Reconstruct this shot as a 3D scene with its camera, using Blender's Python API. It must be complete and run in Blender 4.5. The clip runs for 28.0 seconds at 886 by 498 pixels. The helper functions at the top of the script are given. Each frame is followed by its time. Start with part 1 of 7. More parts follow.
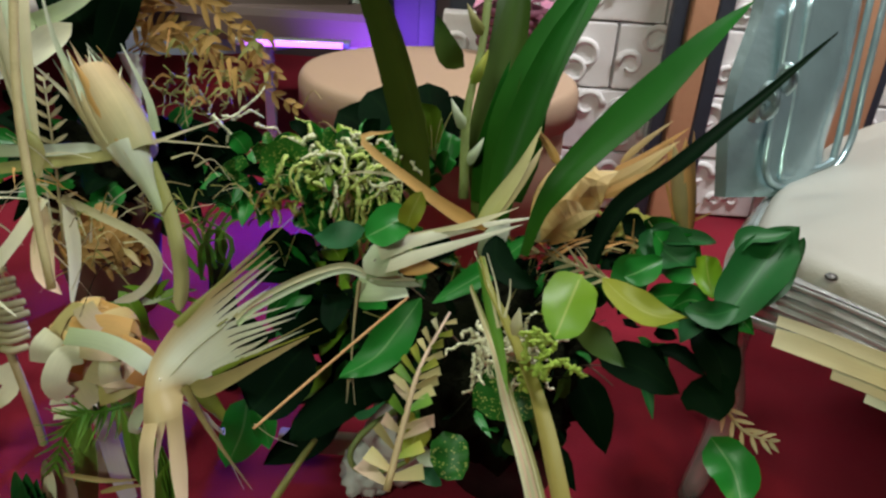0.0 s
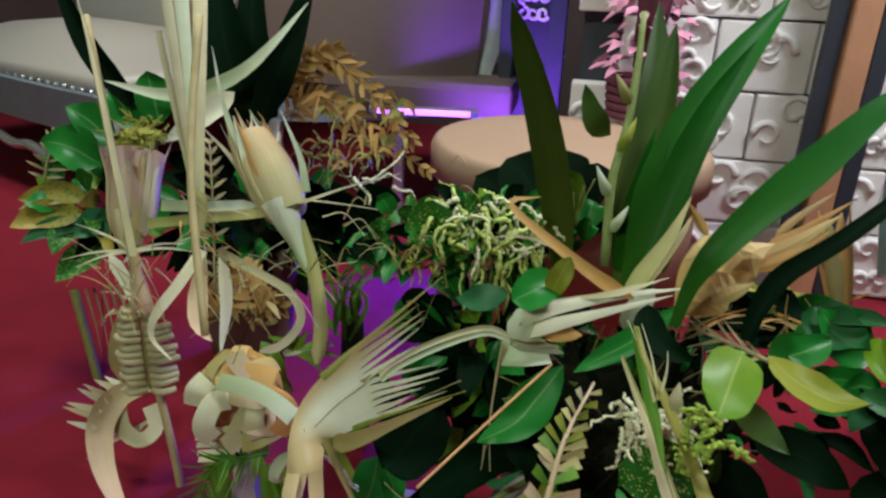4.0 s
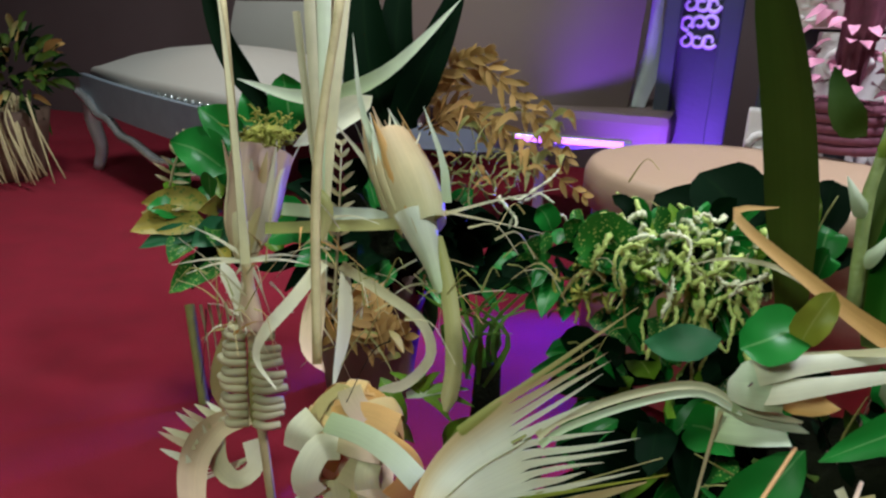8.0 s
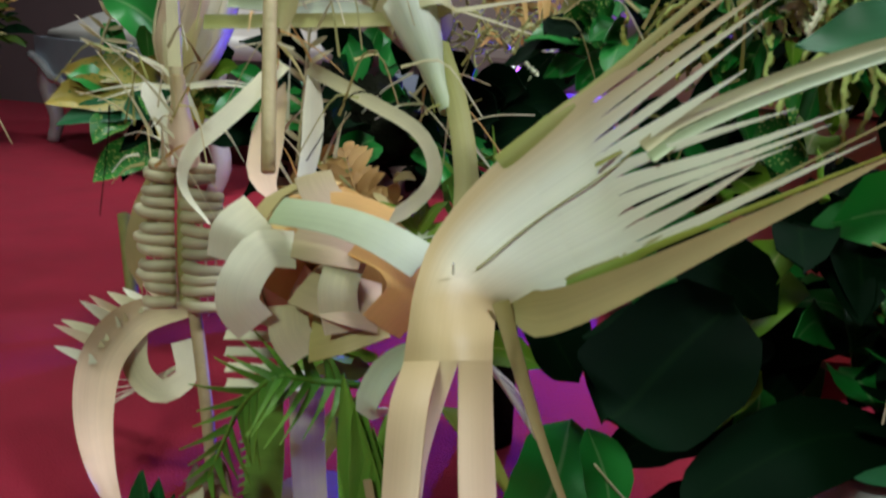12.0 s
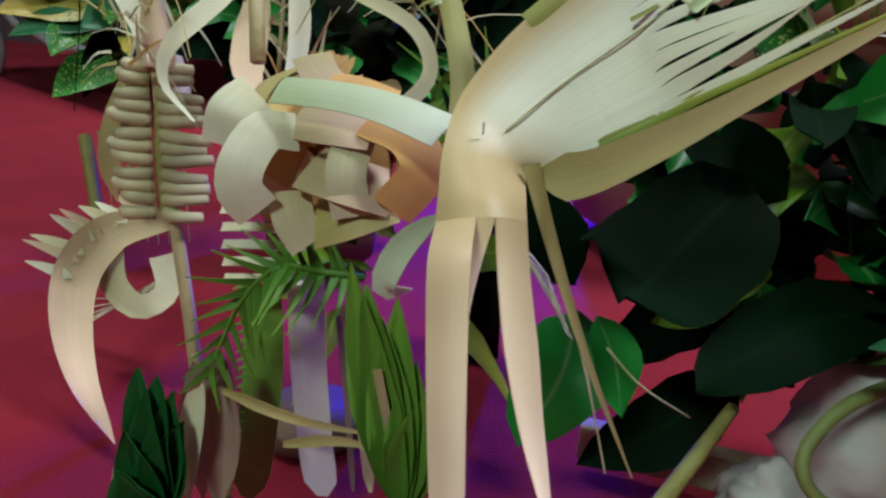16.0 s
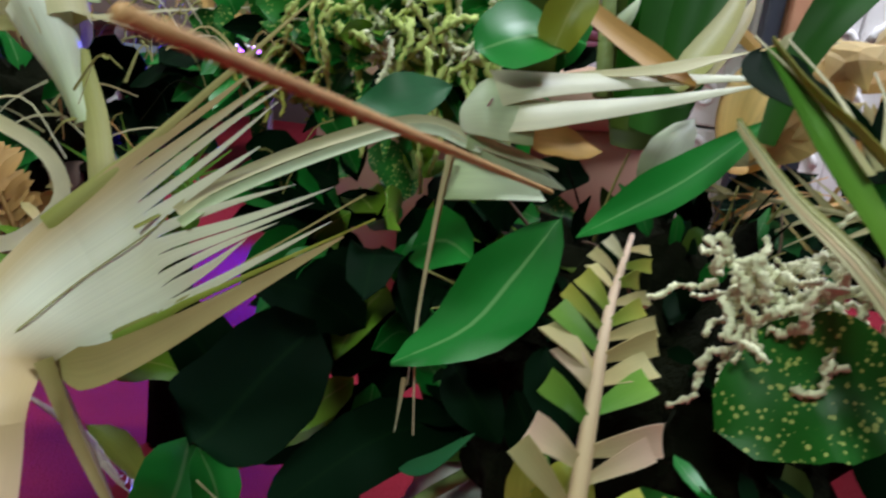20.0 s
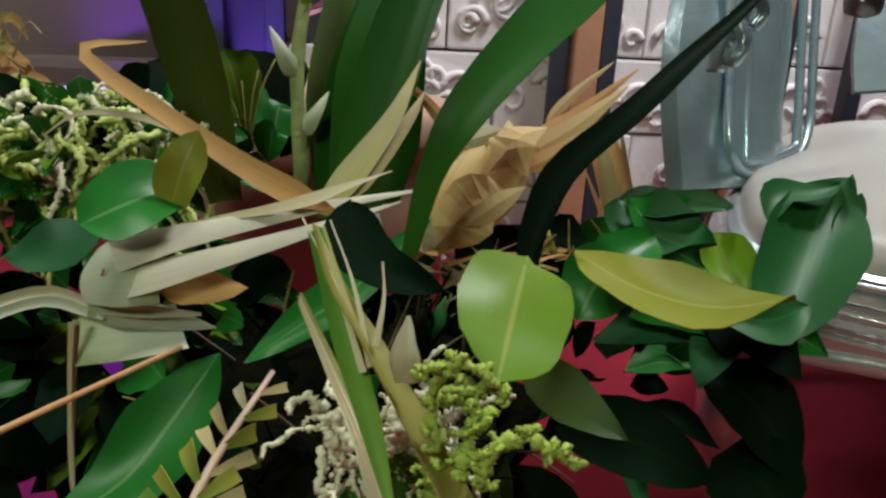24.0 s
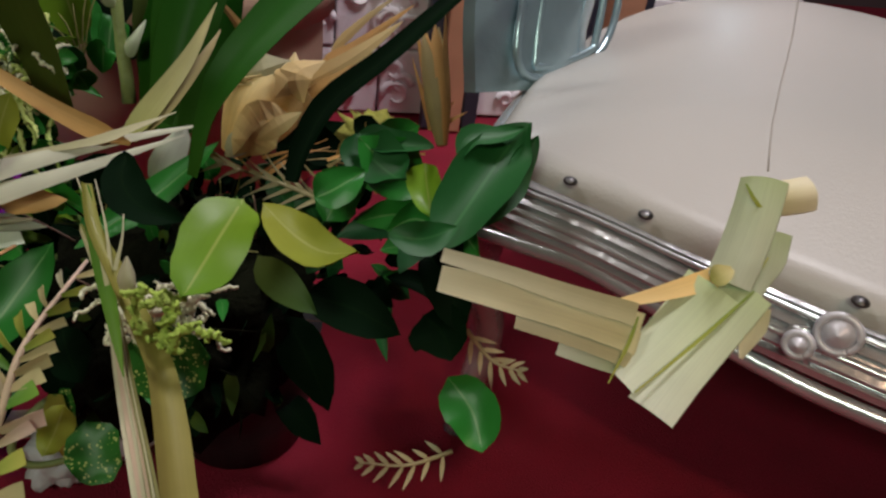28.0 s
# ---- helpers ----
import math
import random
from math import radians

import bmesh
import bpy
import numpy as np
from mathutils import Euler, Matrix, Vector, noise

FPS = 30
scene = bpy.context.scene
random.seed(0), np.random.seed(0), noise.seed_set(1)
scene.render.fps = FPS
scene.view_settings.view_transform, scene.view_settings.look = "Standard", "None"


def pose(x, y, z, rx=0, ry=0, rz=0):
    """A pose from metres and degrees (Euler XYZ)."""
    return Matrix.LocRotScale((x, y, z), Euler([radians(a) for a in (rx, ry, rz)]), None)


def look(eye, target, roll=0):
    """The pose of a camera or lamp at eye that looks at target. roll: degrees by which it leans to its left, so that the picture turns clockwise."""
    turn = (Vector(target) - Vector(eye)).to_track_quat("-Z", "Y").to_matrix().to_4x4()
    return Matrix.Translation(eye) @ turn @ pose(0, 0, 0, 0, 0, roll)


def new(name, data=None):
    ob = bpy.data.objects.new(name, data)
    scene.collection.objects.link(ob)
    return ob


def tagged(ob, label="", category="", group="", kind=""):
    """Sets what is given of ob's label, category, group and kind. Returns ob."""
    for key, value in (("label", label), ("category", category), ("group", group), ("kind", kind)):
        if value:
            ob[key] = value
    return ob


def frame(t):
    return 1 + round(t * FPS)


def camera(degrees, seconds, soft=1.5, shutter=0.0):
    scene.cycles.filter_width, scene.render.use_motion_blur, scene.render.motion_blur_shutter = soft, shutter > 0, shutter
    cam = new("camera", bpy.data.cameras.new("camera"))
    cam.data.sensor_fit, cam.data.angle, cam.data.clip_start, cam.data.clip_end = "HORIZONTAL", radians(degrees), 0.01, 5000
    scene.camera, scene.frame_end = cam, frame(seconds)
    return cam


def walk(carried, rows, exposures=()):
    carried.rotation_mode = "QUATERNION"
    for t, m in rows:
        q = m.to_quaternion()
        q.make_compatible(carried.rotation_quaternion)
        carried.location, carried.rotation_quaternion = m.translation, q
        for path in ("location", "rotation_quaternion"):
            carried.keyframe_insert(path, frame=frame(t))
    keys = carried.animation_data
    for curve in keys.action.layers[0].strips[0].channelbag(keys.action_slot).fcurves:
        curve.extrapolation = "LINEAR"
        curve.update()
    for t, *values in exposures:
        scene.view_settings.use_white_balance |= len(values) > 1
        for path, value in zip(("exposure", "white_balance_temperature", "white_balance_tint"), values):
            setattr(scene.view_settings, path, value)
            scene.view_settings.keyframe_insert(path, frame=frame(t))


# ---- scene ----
# ---- camera ----
cam = camera(65.3, 28.0, soft=2.4, shutter=0.5)
PATH = [
    (0, (0.01, 0.082, 0.835), (-0.025, 1.865, -0.071), 3.6),
    (0.5, (0.003, 0.084, 0.834), (-0.085, 1.867, -0.07), 3.1),
    (1, (-0.001, 0.075, 0.836), (-0.124, 1.862, -0.054), 2.8),
    (1.5, (-0.005, 0.07, 0.836), (-0.184, 1.855, -0.047), 2.4),
    (2, (-0.01, 0.07, 0.834), (-0.21, 1.855, -0.047), 2.8),
    (2.5, (-0.016, 0.071, 0.832), (-0.239, 1.855, -0.043), 2.9),
    (3, (-0.022, 0.067, 0.834), (-0.278, 1.856, -0.023), 2.7),
    (3.5, (-0.028, 0.068, 0.835), (-0.286, 1.877, 0.021), 2.7),
    (4, (-0.038, 0.076, 0.83), (-0.385, 1.899, 0.084), 2.1),
    (4.5, (-0.045, 0.086, 0.822), (-0.423, 1.915, 0.107), 2.5),
    (6.5, (-0.089, 0.171, 0.771), (-0.61, 1.989, 0.122), 2.6),
    (7, (-0.102, 0.192, 0.757), (-0.698, 1.98, 0.088), 2.4),
    (7.5, (-0.117, 0.213, 0.743), (-0.754, 1.987, 0.076), 2.2),
    (8, (-0.129, 0.233, 0.724), (-0.82, 2.004, 0.102), 2.3),
    (8.5, (-0.141, 0.263, 0.701), (-0.843, 2.028, 0.073), 2.3),
    (9, (-0.16, 0.298, 0.661), (-0.822, 2.08, 0.037), 2.6),
    (9.5, (-0.174, 0.332, 0.618), (-0.819, 2.13, 0.025), 2.4),
    (10, (-0.186, 0.359, 0.573), (-0.839, 2.176, 0.051), 2.9),
    (10.5, (-0.192, 0.375, 0.54), (-0.884, 2.186, 0.046), 2.0),
    (11, (-0.194, 0.386, 0.508), (-0.871, 2.205, 0.027), 2.2),
    (11.5, (-0.2, 0.389, 0.473), (-0.895, 2.199, -0.019), 1.9),
    (12, (-0.208, 0.394, 0.432), (-0.859, 2.211, -0.092), 3.3),
    (12.5, (-0.215, 0.396, 0.409), (-0.817, 2.206, -0.191), 4.0),
    (13, (-0.218, 0.398, 0.392), (-0.796, 2.205, -0.239), 4.7),
    (13.5, (-0.226, 0.395, 0.38), (-0.777, 2.206, -0.266), 5.0),
    (15.5, (-0.249, 0.389, 0.385), (-0.794, 2.197, -0.275), 4.0),
    (16, (-0.237, 0.387, 0.388), (-0.753, 2.203, -0.272), 4.1),
    (16.5, (-0.231, 0.382, 0.397), (-0.703, 2.205, -0.276), 4.3),
    (17, (-0.212, 0.383, 0.403), (-0.629, 2.205, -0.309), 4.8),
    (17.5, (-0.188, 0.384, 0.413), (-0.525, 2.224, -0.296), 5.2),
    (18, (-0.17, 0.385, 0.431), (-0.449, 2.238, -0.268), 5.7),
    (18.5, (-0.149, 0.385, 0.449), (-0.372, 2.26, -0.211), 5.5),
    (19, (-0.128, 0.387, 0.467), (-0.281, 2.281, -0.158), 5.9),
    (19.5, (-0.112, 0.388, 0.484), (-0.202, 2.293, -0.119), 6.4),
    (20, (-0.092, 0.39, 0.499), (-0.101, 2.305, -0.078), 6.9),
    (20.5, (-0.071, 0.393, 0.517), (-0.028, 2.318, -0.023), 6.6),
    (21, (-0.047, 0.395, 0.533), (0.038, 2.324, 0.01), 6.0),
    (21.5, (-0.034, 0.398, 0.54), (0.087, 2.328, 0.028), 5.6),
    (22, (-0.016, 0.395, 0.554), (0.142, 2.327, 0.06), 5.1),
    (22.5, (0.006, 0.397, 0.566), (0.216, 2.324, 0.073), 4.7),
    (24.5, (0.068, 0.381, 0.622), (0.379, 2.239, -0.049), 3.3),
    (25, (0.096, 0.369, 0.643), (0.424, 2.2, -0.089), 4.4),
    (25.5, (0.119, 0.353, 0.667), (0.451, 2.16, -0.121), 5.0),
    (26, (0.146, 0.328, 0.691), (0.483, 2.1, -0.173), 5.5),
    (26.5, (0.157, 0.31, 0.709), (0.475, 2.006, -0.302), 5.5),
    (27, (0.167, 0.28, 0.738), (0.539, 1.945, -0.306), 7.0),
    (27.5, (0.172, 0.253, 0.758), (0.573, 1.9, -0.305), 7.4),
    (28, (0.178, 0.236, 0.769), (0.608, 1.859, -0.318), 7.7),
]

walk(cam, [(t, look(eye, target, roll)) for t, eye, target, roll in PATH],
     [(0, -0.47, 6900, -4), (4, -0.48, 6550, -4), (8, -0.32, 6150, -2), (13, -0.16, 6100, 1), (17, -0.14, 6000, 0), (20.5, -0.28, 6150, 0), (22, -0.45, 6450, 0), (25.5, -0.82, 6850, 6), (28, -0.93, 6850, 11)])

# ---- light: a lit hall at night, white tubes over the aisle, a warm spot, a violet floor lamp ----
world = bpy.data.worlds.new("world")
scene.world = world
world.use_nodes = True
world.node_tree.nodes["Background"].inputs[0].default_value = (0.75, 0.7, 0.72, 1)
world.node_tree.nodes["Background"].inputs[1].default_value = 0.03
scene.view_settings.exposure = 0.0


def lamp(name, kind, place, target, power, colour, size=0.5, spot=None):
    data = bpy.data.lights.new(name, kind)
    data.energy, data.color = power, colour
    if kind == "AREA":
        data.shape, data.size, data.size_y = "RECTANGLE", size, size * 0.45
    else:
        data.shadow_soft_size = size
    if spot:
        data.spot_size, data.spot_blend = radians(spot), 0.7
    ob = new(name, data)
    ob.matrix_world = look(place, target)
    return ob


lamp("tube_light_lamp", "AREA", (-0.75, -1.2, 2.1), (0.0, 0.9, 0.3), 36, (0.90, 1.0, 0.84), 0.6)
lamp("hall_light_lamp", "AREA", (-1.5, 1.5, 3.2), (-1.5, 2.6, 0), 74, (1.0, 0.96, 0.95), 1.2)
# Unseen lamp added to brighten the carved screen.
lamp("screen_fill_lamp", "AREA", (1.2, 1.3, 2.6), (0.85, 2.1, 0.6), 86, (0.95, 0.92, 1.0), 0.8)
lamp("warm_spot_lamp", "SPOT", (1.75, 1.75, 2.6), (1.3, 1.3, 0.45), 26, (1.0, 0.5, 0.28), 0.1, 40)
lamp("warm_sofa_lamp", "SPOT", (-0.9, 2.0, 2.7), (-1.5, 2.6, 0.45), 60, (1.0, 0.6, 0.42), 0.1, 40)
# Unseen fill spot added to brighten the carpet by the armchair.
lamp("carpet_fill_lamp", "SPOT", (0.35, -0.9, 2.4), (0.66, 0.76, 0.0), 85, (1.0, 0.62, 0.42), 0.06, 21)
lamp("violet_lamp", "SPOT", (-0.45, 2.12, 0.36), (-0.38, 1.3, 0.0), 115, (0.028, 0.008, 1.0), 0.03, 88)
lamp("violet_back_lamp", "SPOT", (-0.25, 2.15, 0.25), (-0.36, 2.75, 0.62), 55, (0.26, 0.07, 1.0), 0.05, 80)

# ---- materials ----


def nodes_of(name):
    m = bpy.data.materials.new(name)
    m.use_nodes = True
    return m, m.node_tree.nodes, m.node_tree.links, m.node_tree.nodes["Principled BSDF"]


def plain(name, colour, rough=0.5, metal=0.0, vary=0.15, scale=18.0, bump=0.1, bump_scale=120.0, coat=0.0, gloss=0.5):
    m, n, l, b = nodes_of(name)
    tc = n.new("ShaderNodeTexCoord")
    no = n.new("ShaderNodeTexNoise")
    no.inputs["Scale"].default_value, no.inputs["Detail"].default_value = scale, 5
    l.new(tc.outputs["Object"], no.inputs["Vector"])
    ramp = n.new("ShaderNodeMix")
    ramp.data_type = "RGBA"
    lo = [c * (1 - vary) for c in colour]
    hi = [min(1, c * (1 + vary)) for c in colour]
    ramp.inputs[6].default_value, ramp.inputs[7].default_value = (*lo, 1), (*hi, 1)
    l.new(no.outputs["Fac"], ramp.inputs[0])
    l.new(ramp.outputs[2], b.inputs["Base Color"])
    b.inputs["Roughness"].default_value, b.inputs["Metallic"].default_value = rough, metal
    b.inputs["Coat Weight"].default_value, b.inputs["Specular IOR Level"].default_value = coat, gloss
    if bump:
        n2 = n.new("ShaderNodeTexNoise")
        n2.inputs["Scale"].default_value, n2.inputs["Detail"].default_value = bump_scale, 4
        l.new(tc.outputs["Object"], n2.inputs["Vector"])
        bp = n.new("ShaderNodeBump")
        bp.inputs["Strength"].default_value, bp.inputs["Distance"].default_value = bump, 0.004
        l.new(n2.outputs["Fac"], bp.inputs["Height"])
        l.new(bp.outputs["Normal"], b.inputs["Normal"])
    return m


def blade(name, base, tip, rough=0.45, veins=40.0, vein_depth=0.12, through_light=0.25, rib=None, spots=None, spot_scale=60.0, cross=False, blotch=0.2, gloss=0.3):
    """A leaf or palm strip: colour runs from base to tip along V, fine veins run along (or across) it, light comes through."""
    m, n, l, b = nodes_of(name)
    uv = n.new("ShaderNodeUVMap")
    sep = n.new("ShaderNodeSeparateXYZ")
    l.new(uv.outputs["UV"], sep.inputs[0])
    grad = n.new("ShaderNodeMix")
    grad.data_type = "RGBA"
    grad.inputs[6].default_value, grad.inputs[7].default_value = (*base, 1), (*tip, 1)
    l.new(sep.outputs["Y"], grad.inputs[0])
    tc = n.new("ShaderNodeTexCoord")
    big = n.new("ShaderNodeTexNoise")
    big.inputs["Scale"].default_value, big.inputs["Detail"].default_value = 14, 6
    l.new(tc.outputs["Object"], big.inputs["Vector"])
    info = n.new("ShaderNodeObjectInfo")
    add = n.new("ShaderNodeMath")
    add.operation = "MULTIPLY_ADD"
    add.inputs[1].default_value = 0.5
    l.new(info.outputs["Random"], add.inputs[0])
    l.new(big.outputs["Fac"], add.inputs[2])
    mr = n.new("ShaderNodeMapRange")
    mr.inputs[1].default_value, mr.inputs[2].default_value = 0.3, 1.2
    mr.inputs[3].default_value, mr.inputs[4].default_value = 1 - blotch * 1.6, 1 + blotch
    l.new(add.outputs[0], mr.inputs[0])
    # fine veins
    wave = n.new("ShaderNodeTexNoise")
    mp = n.new("ShaderNodeMapping")
    mp.inputs["Scale"].default_value = (1.2, veins, 1) if cross else (veins, 1.2, 1)
    l.new(uv.outputs["UV"], mp.inputs["Vector"])
    l.new(mp.outputs[0], wave.inputs["Vector"])
    wave.inputs["Scale"].default_value, wave.inputs["Detail"].default_value = 1.0, 3
    vm = n.new("ShaderNodeMapRange")
    vm.inputs[1].default_value, vm.inputs[2].default_value = 0.3, 0.7
    vm.inputs[3].default_value, vm.inputs[4].default_value = 1 - vein_depth * 0.55, 1 + vein_depth * 0.35
    l.new(wave.outputs["Fac"], vm.inputs[0])
    mul = n.new("ShaderNodeMath")
    mul.operation = "MULTIPLY"
    l.new(mr.outputs[0], mul.inputs[0])
    l.new(vm.outputs[0], mul.inputs[1])
    sc = n.new("ShaderNodeVectorMath")
    sc.operation = "SCALE"
    l.new(grad.outputs[2], sc.inputs[0])
    l.new(mul.outputs[0], sc.inputs["Scale"])
    out = sc.outputs[0]
    if rib:
        d = n.new("ShaderNodeMath")
        d.operation = "SUBTRACT"
        d.inputs[1].default_value = 0.5
        l.new(sep.outputs["X"], d.inputs[0])
        a = n.new("ShaderNodeMath")
        a.operation = "ABSOLUTE"
        l.new(d.outputs[0], a.inputs[0])
        r = n.new("ShaderNodeMapRange")
        r.inputs[1].default_value, r.inputs[2].default_value = 0.012, 0.035
        r.inputs[3].default_value, r.inputs[4].default_value = 0.55, 0.0
        l.new(a.outputs[0], r.inputs[0])
        mx = n.new("ShaderNodeMix")
        mx.data_type = "RGBA"
        l.new(r.outputs[0], mx.inputs[0])
        l.new(out, mx.inputs[6])
        mx.inputs[7].default_value = (*rib, 1)
        out = mx.outputs[2]
    if spots:
        vo = n.new("ShaderNodeTexVoronoi")
        vo.inputs["Scale"].default_value = spot_scale
        l.new(tc.outputs["Object"], vo.inputs["Vector"])
        n3 = n.new("ShaderNodeTexNoise")
        n3.inputs["Scale"].default_value = spot_scale * 0.5
        l.new(tc.outputs["Object"], n3.inputs["Vector"])
        sub = n.new("ShaderNodeMath")
        sub.operation = "MULTIPLY_ADD"
        sub.inputs[1].default_value = 0.9
        l.new(n3.outputs["Fac"], sub.inputs[0])
        l.new(vo.outputs["Distance"], sub.inputs[2])
        r = n.new("ShaderNodeMapRange")
        r.inputs[1].default_value, r.inputs[2].default_value = 0.66, 0.76
        r.inputs[3].default_value, r.inputs[4].default_value = 1.0, 0.0
        l.new(sub.outputs[0], r.inputs[0])
        mx = n.new("ShaderNodeMix")
        mx.data_type = "RGBA"
        l.new(r.outputs[0], mx.inputs[0])
        l.new(out, mx.inputs[6])
        mx.inputs[7].default_value = (*spots, 1)
        out = mx.outputs[2]
    l.new(out, b.inputs["Base Color"])
    b.inputs["Roughness"].default_value = rough
    b.inputs["Specular IOR Level"].default_value = gloss
    bp = n.new("ShaderNodeBump")
    bp.inputs["Strength"].default_value, bp.inputs["Distance"].default_value = 0.16, 0.0006
    l.new(wave.outputs["Fac"], bp.inputs["Height"])
    l.new(bp.outputs["Normal"], b.inputs["Normal"])
    tr = n.new("ShaderNodeBsdfTranslucent")
    l.new(out, tr.inputs["Color"])
    ms = n.new("ShaderNodeMixShader")
    ms.inputs[0].default_value = through_light
    l.new(b.outputs[0], ms.inputs[1])
    l.new(tr.outputs[0], ms.inputs[2])
    l.new(ms.outputs[0], n["Material Output"].inputs["Surface"])
    return m


def glow(name, colour, strength):
    m, n, l, b = nodes_of(name)
    b.inputs["Base Color"].default_value = (*colour, 1)
    b.inputs["Emission Color"].default_value = (*colour, 1)
    b.inputs["Emission Strength"].default_value = strength
    return m


CREAM = blade("palm_cream", (0.64, 0.60, 0.34), (0.82, 0.77, 0.56), 0.5, 30, 0.14)
PALE = blade("palm_pale_green", (0.50, 0.60, 0.34), (0.80, 0.86, 0.72), 0.42, 26, 0.12, 0.3)
WHITE_PALM = blade("palm_white", (0.82, 0.80, 0.58), (0.88, 0.88, 0.74), 0.4, 26, 0.1, 0.3)
GOLD = blade("palm_gold", (0.80, 0.57, 0.22), (0.87, 0.70, 0.36), 0.5, 30, 0.14)
BUD = blade("palm_bud", (0.62, 0.60, 0.34), (0.80, 0.60, 0.36), 0.5, 30, 0.14)
WEB = blade("palm_web", (0.57, 0.44, 0.23), (0.87, 0.89, 0.73), 0.42, 60, 0.10, 0.12, blotch=0.05)
TAIL = blade("palm_tail", (0.57, 0.44, 0.23), (0.88, 0.66, 0.54), 0.42, 60, 0.10, 0.12, blotch=0.08)
TAN = blade("palm_tan", (0.48, 0.42, 0.15), (0.70, 0.57, 0.30), 0.5, 30, 0.16)
ORANGE = blade("palm_orange", (0.70, 0.40, 0.12), (0.82, 0.52, 0.21), 0.5, 30, 0.16)
PINKISH = blade("palm_pink_tan", (0.62, 0.52, 0.28), (0.84, 0.62, 0.50), 0.5, 30, 0.14)
OLIVE = blade("palm_olive", (0.32, 0.34, 0.08), (0.60, 0.54, 0.26), 0.5, 30, 0.16)
YELLOW_GREEN = blade("palm_yellow_green", (0.24, 0.36, 0.05), (0.52, 0.52, 0.10), 0.45, 30, 0.16)
GREEN = blade("leaf_green", (0.022, 0.19, 0.026), (0.028, 0.25, 0.036), 0.34, 34, 0.06, 0.15, rib=(0.22, 0.42, 0.16))
DEEP = blade("leaf_deep", (0.012, 0.10, 0.022), (0.016, 0.125, 0.028), 0.48, 34, 0.06, 0.12, rib=(0.05, 0.2, 0.06))
# Dark green leaves, base colour lowered far further to stand in for shade.
DARK_SHADED = blade("leaf_dark_shaded", (0.0018, 0.009, 0.003), (0.0024, 0.012, 0.004), 0.6, 34, 0.06, 0.04, rib=(0.005, 0.018, 0.005), gloss=0.03)
STRAP = blade("leaf_strap", (0.030, 0.115, 0.010), (0.012, 0.145, 0.014), 0.46, 40, 0.12, 0.2, gloss=0.16)
DRAC = blade("leaf_dracaena", (0.070, 0.100, 0.014), (0.034, 0.085, 0.013), 0.48, 40, 0.14, 0.12, gloss=0.18)
LIME = blade("leaf_lime", (0.22, 0.38, 0.025), (0.17, 0.36, 0.03), 0.36, 30, 0.05, 0.25, rib=(0.46, 0.50, 0.14))
YELLOW = blade("leaf_yellow", (0.40, 0.42, 0.05), (0.32, 0.38, 0.05), 0.38, 30, 0.05, 0.25, rib=(0.5, 0.5, 0.16))
TEAL_LEAF = blade("leaf_blue_green", (0.025, 0.13, 0.05), (0.03, 0.15, 0.055), 0.45, 30, 0.14, 0.12)
CROTON = blade("leaf_spotted", (0.025, 0.17, 0.02), (0.035, 0.2, 0.025), 0.38, 30, 0.04, 0.12, spots=(0.46, 0.56, 0.16), spot_scale=280)
CROTON_YELLOW = blade("leaf_mottled_yellow", (0.30, 0.30, 0.05), (0.42, 0.32, 0.06), 0.4, 30, 0.2, 0.2, spots=(0.10, 0.18, 0.03), spot_scale=120)
LIME_COMB = blade("palm_lime", (0.20, 0.40, 0.06), (0.26, 0.44, 0.09), 0.45, 26, 0.2, 0.2, cross=True)
BRACT = blade("bract_dry", (0.34, 0.25, 0.20), (0.42, 0.31, 0.26), 0.6, 40, 0.3)
SPEAR = blade("palm_spear", (0.42, 0.42, 0.08), (0.42, 0.34, 0.10), 0.45, 30, 0.16)
COMB = blade("palm_comb", (0.60, 0.48, 0.24), (0.60, 0.54, 0.26), 0.5, 24, 0.16)
GREEN_COMB = blade("palm_green", (0.09, 0.26, 0.03), (0.22, 0.42, 0.06), 0.4, 34, 0.2, 0.2)
DRY_FERN = blade("fern_dry_orange", (0.42, 0.24, 0.07), (0.56, 0.36, 0.12), 0.6, 20, 0.2)
CREAM_FERN = blade("fern_cream", (0.60, 0.52, 0.28), (0.74, 0.66, 0.44), 0.55, 20, 0.16)
AMARANTH = plain("amaranth_lime", (0.60, 0.70, 0.22), 0.75, 0, 0.35, 60, 0.4, 260)
AMARANTH_GREEN = plain("amaranth_green", (0.42, 0.56, 0.10), 0.75, 0, 0.5, 60, 0.4, 260)
AMARANTH_PALE = plain("amaranth_cream", (0.86, 0.84, 0.58), 0.75, 0, 0.25, 60, 0.4, 260)
TINY_YELLOW = plain("tiny_flowers", (0.42, 0.42, 0.08), 0.8, 0, 0.5, 90, 0.9, 300)
STEM = plain("stem_olive", (0.28, 0.27, 0.08), 0.6, 0, 0.3, 40, 0.4, 150)
STALK = plain("stalk_green", (0.24, 0.30, 0.10), 0.55, 0, 0.35, 40, 0.4, 150)
STICK = plain("stick_tan", (0.52, 0.44, 0.24), 0.6, 0, 0.3, 30, 0.4, 150)
# Near-black foam colour with almost no gloss.
FOAM = plain("floral_foam_black", (0.007, 0.008, 0.004), 0.95, 0, 0.5, 40, 1.0, 160, gloss=0.05)
CARPET = plain("carpet_red", (0.25, 0.003, 0.023), 0.95, 0, 0.28, 9, 0.9, 420)
VINYL = plain("vinyl_white", (0.39, 0.385, 0.36), 0.42, 0, 0.05, 3, 0.12, 260)
SILVER = plain("silver_paint", (0.62, 0.66, 0.68), 0.22, 0.72, 0.15, 25, 0.25, 60)
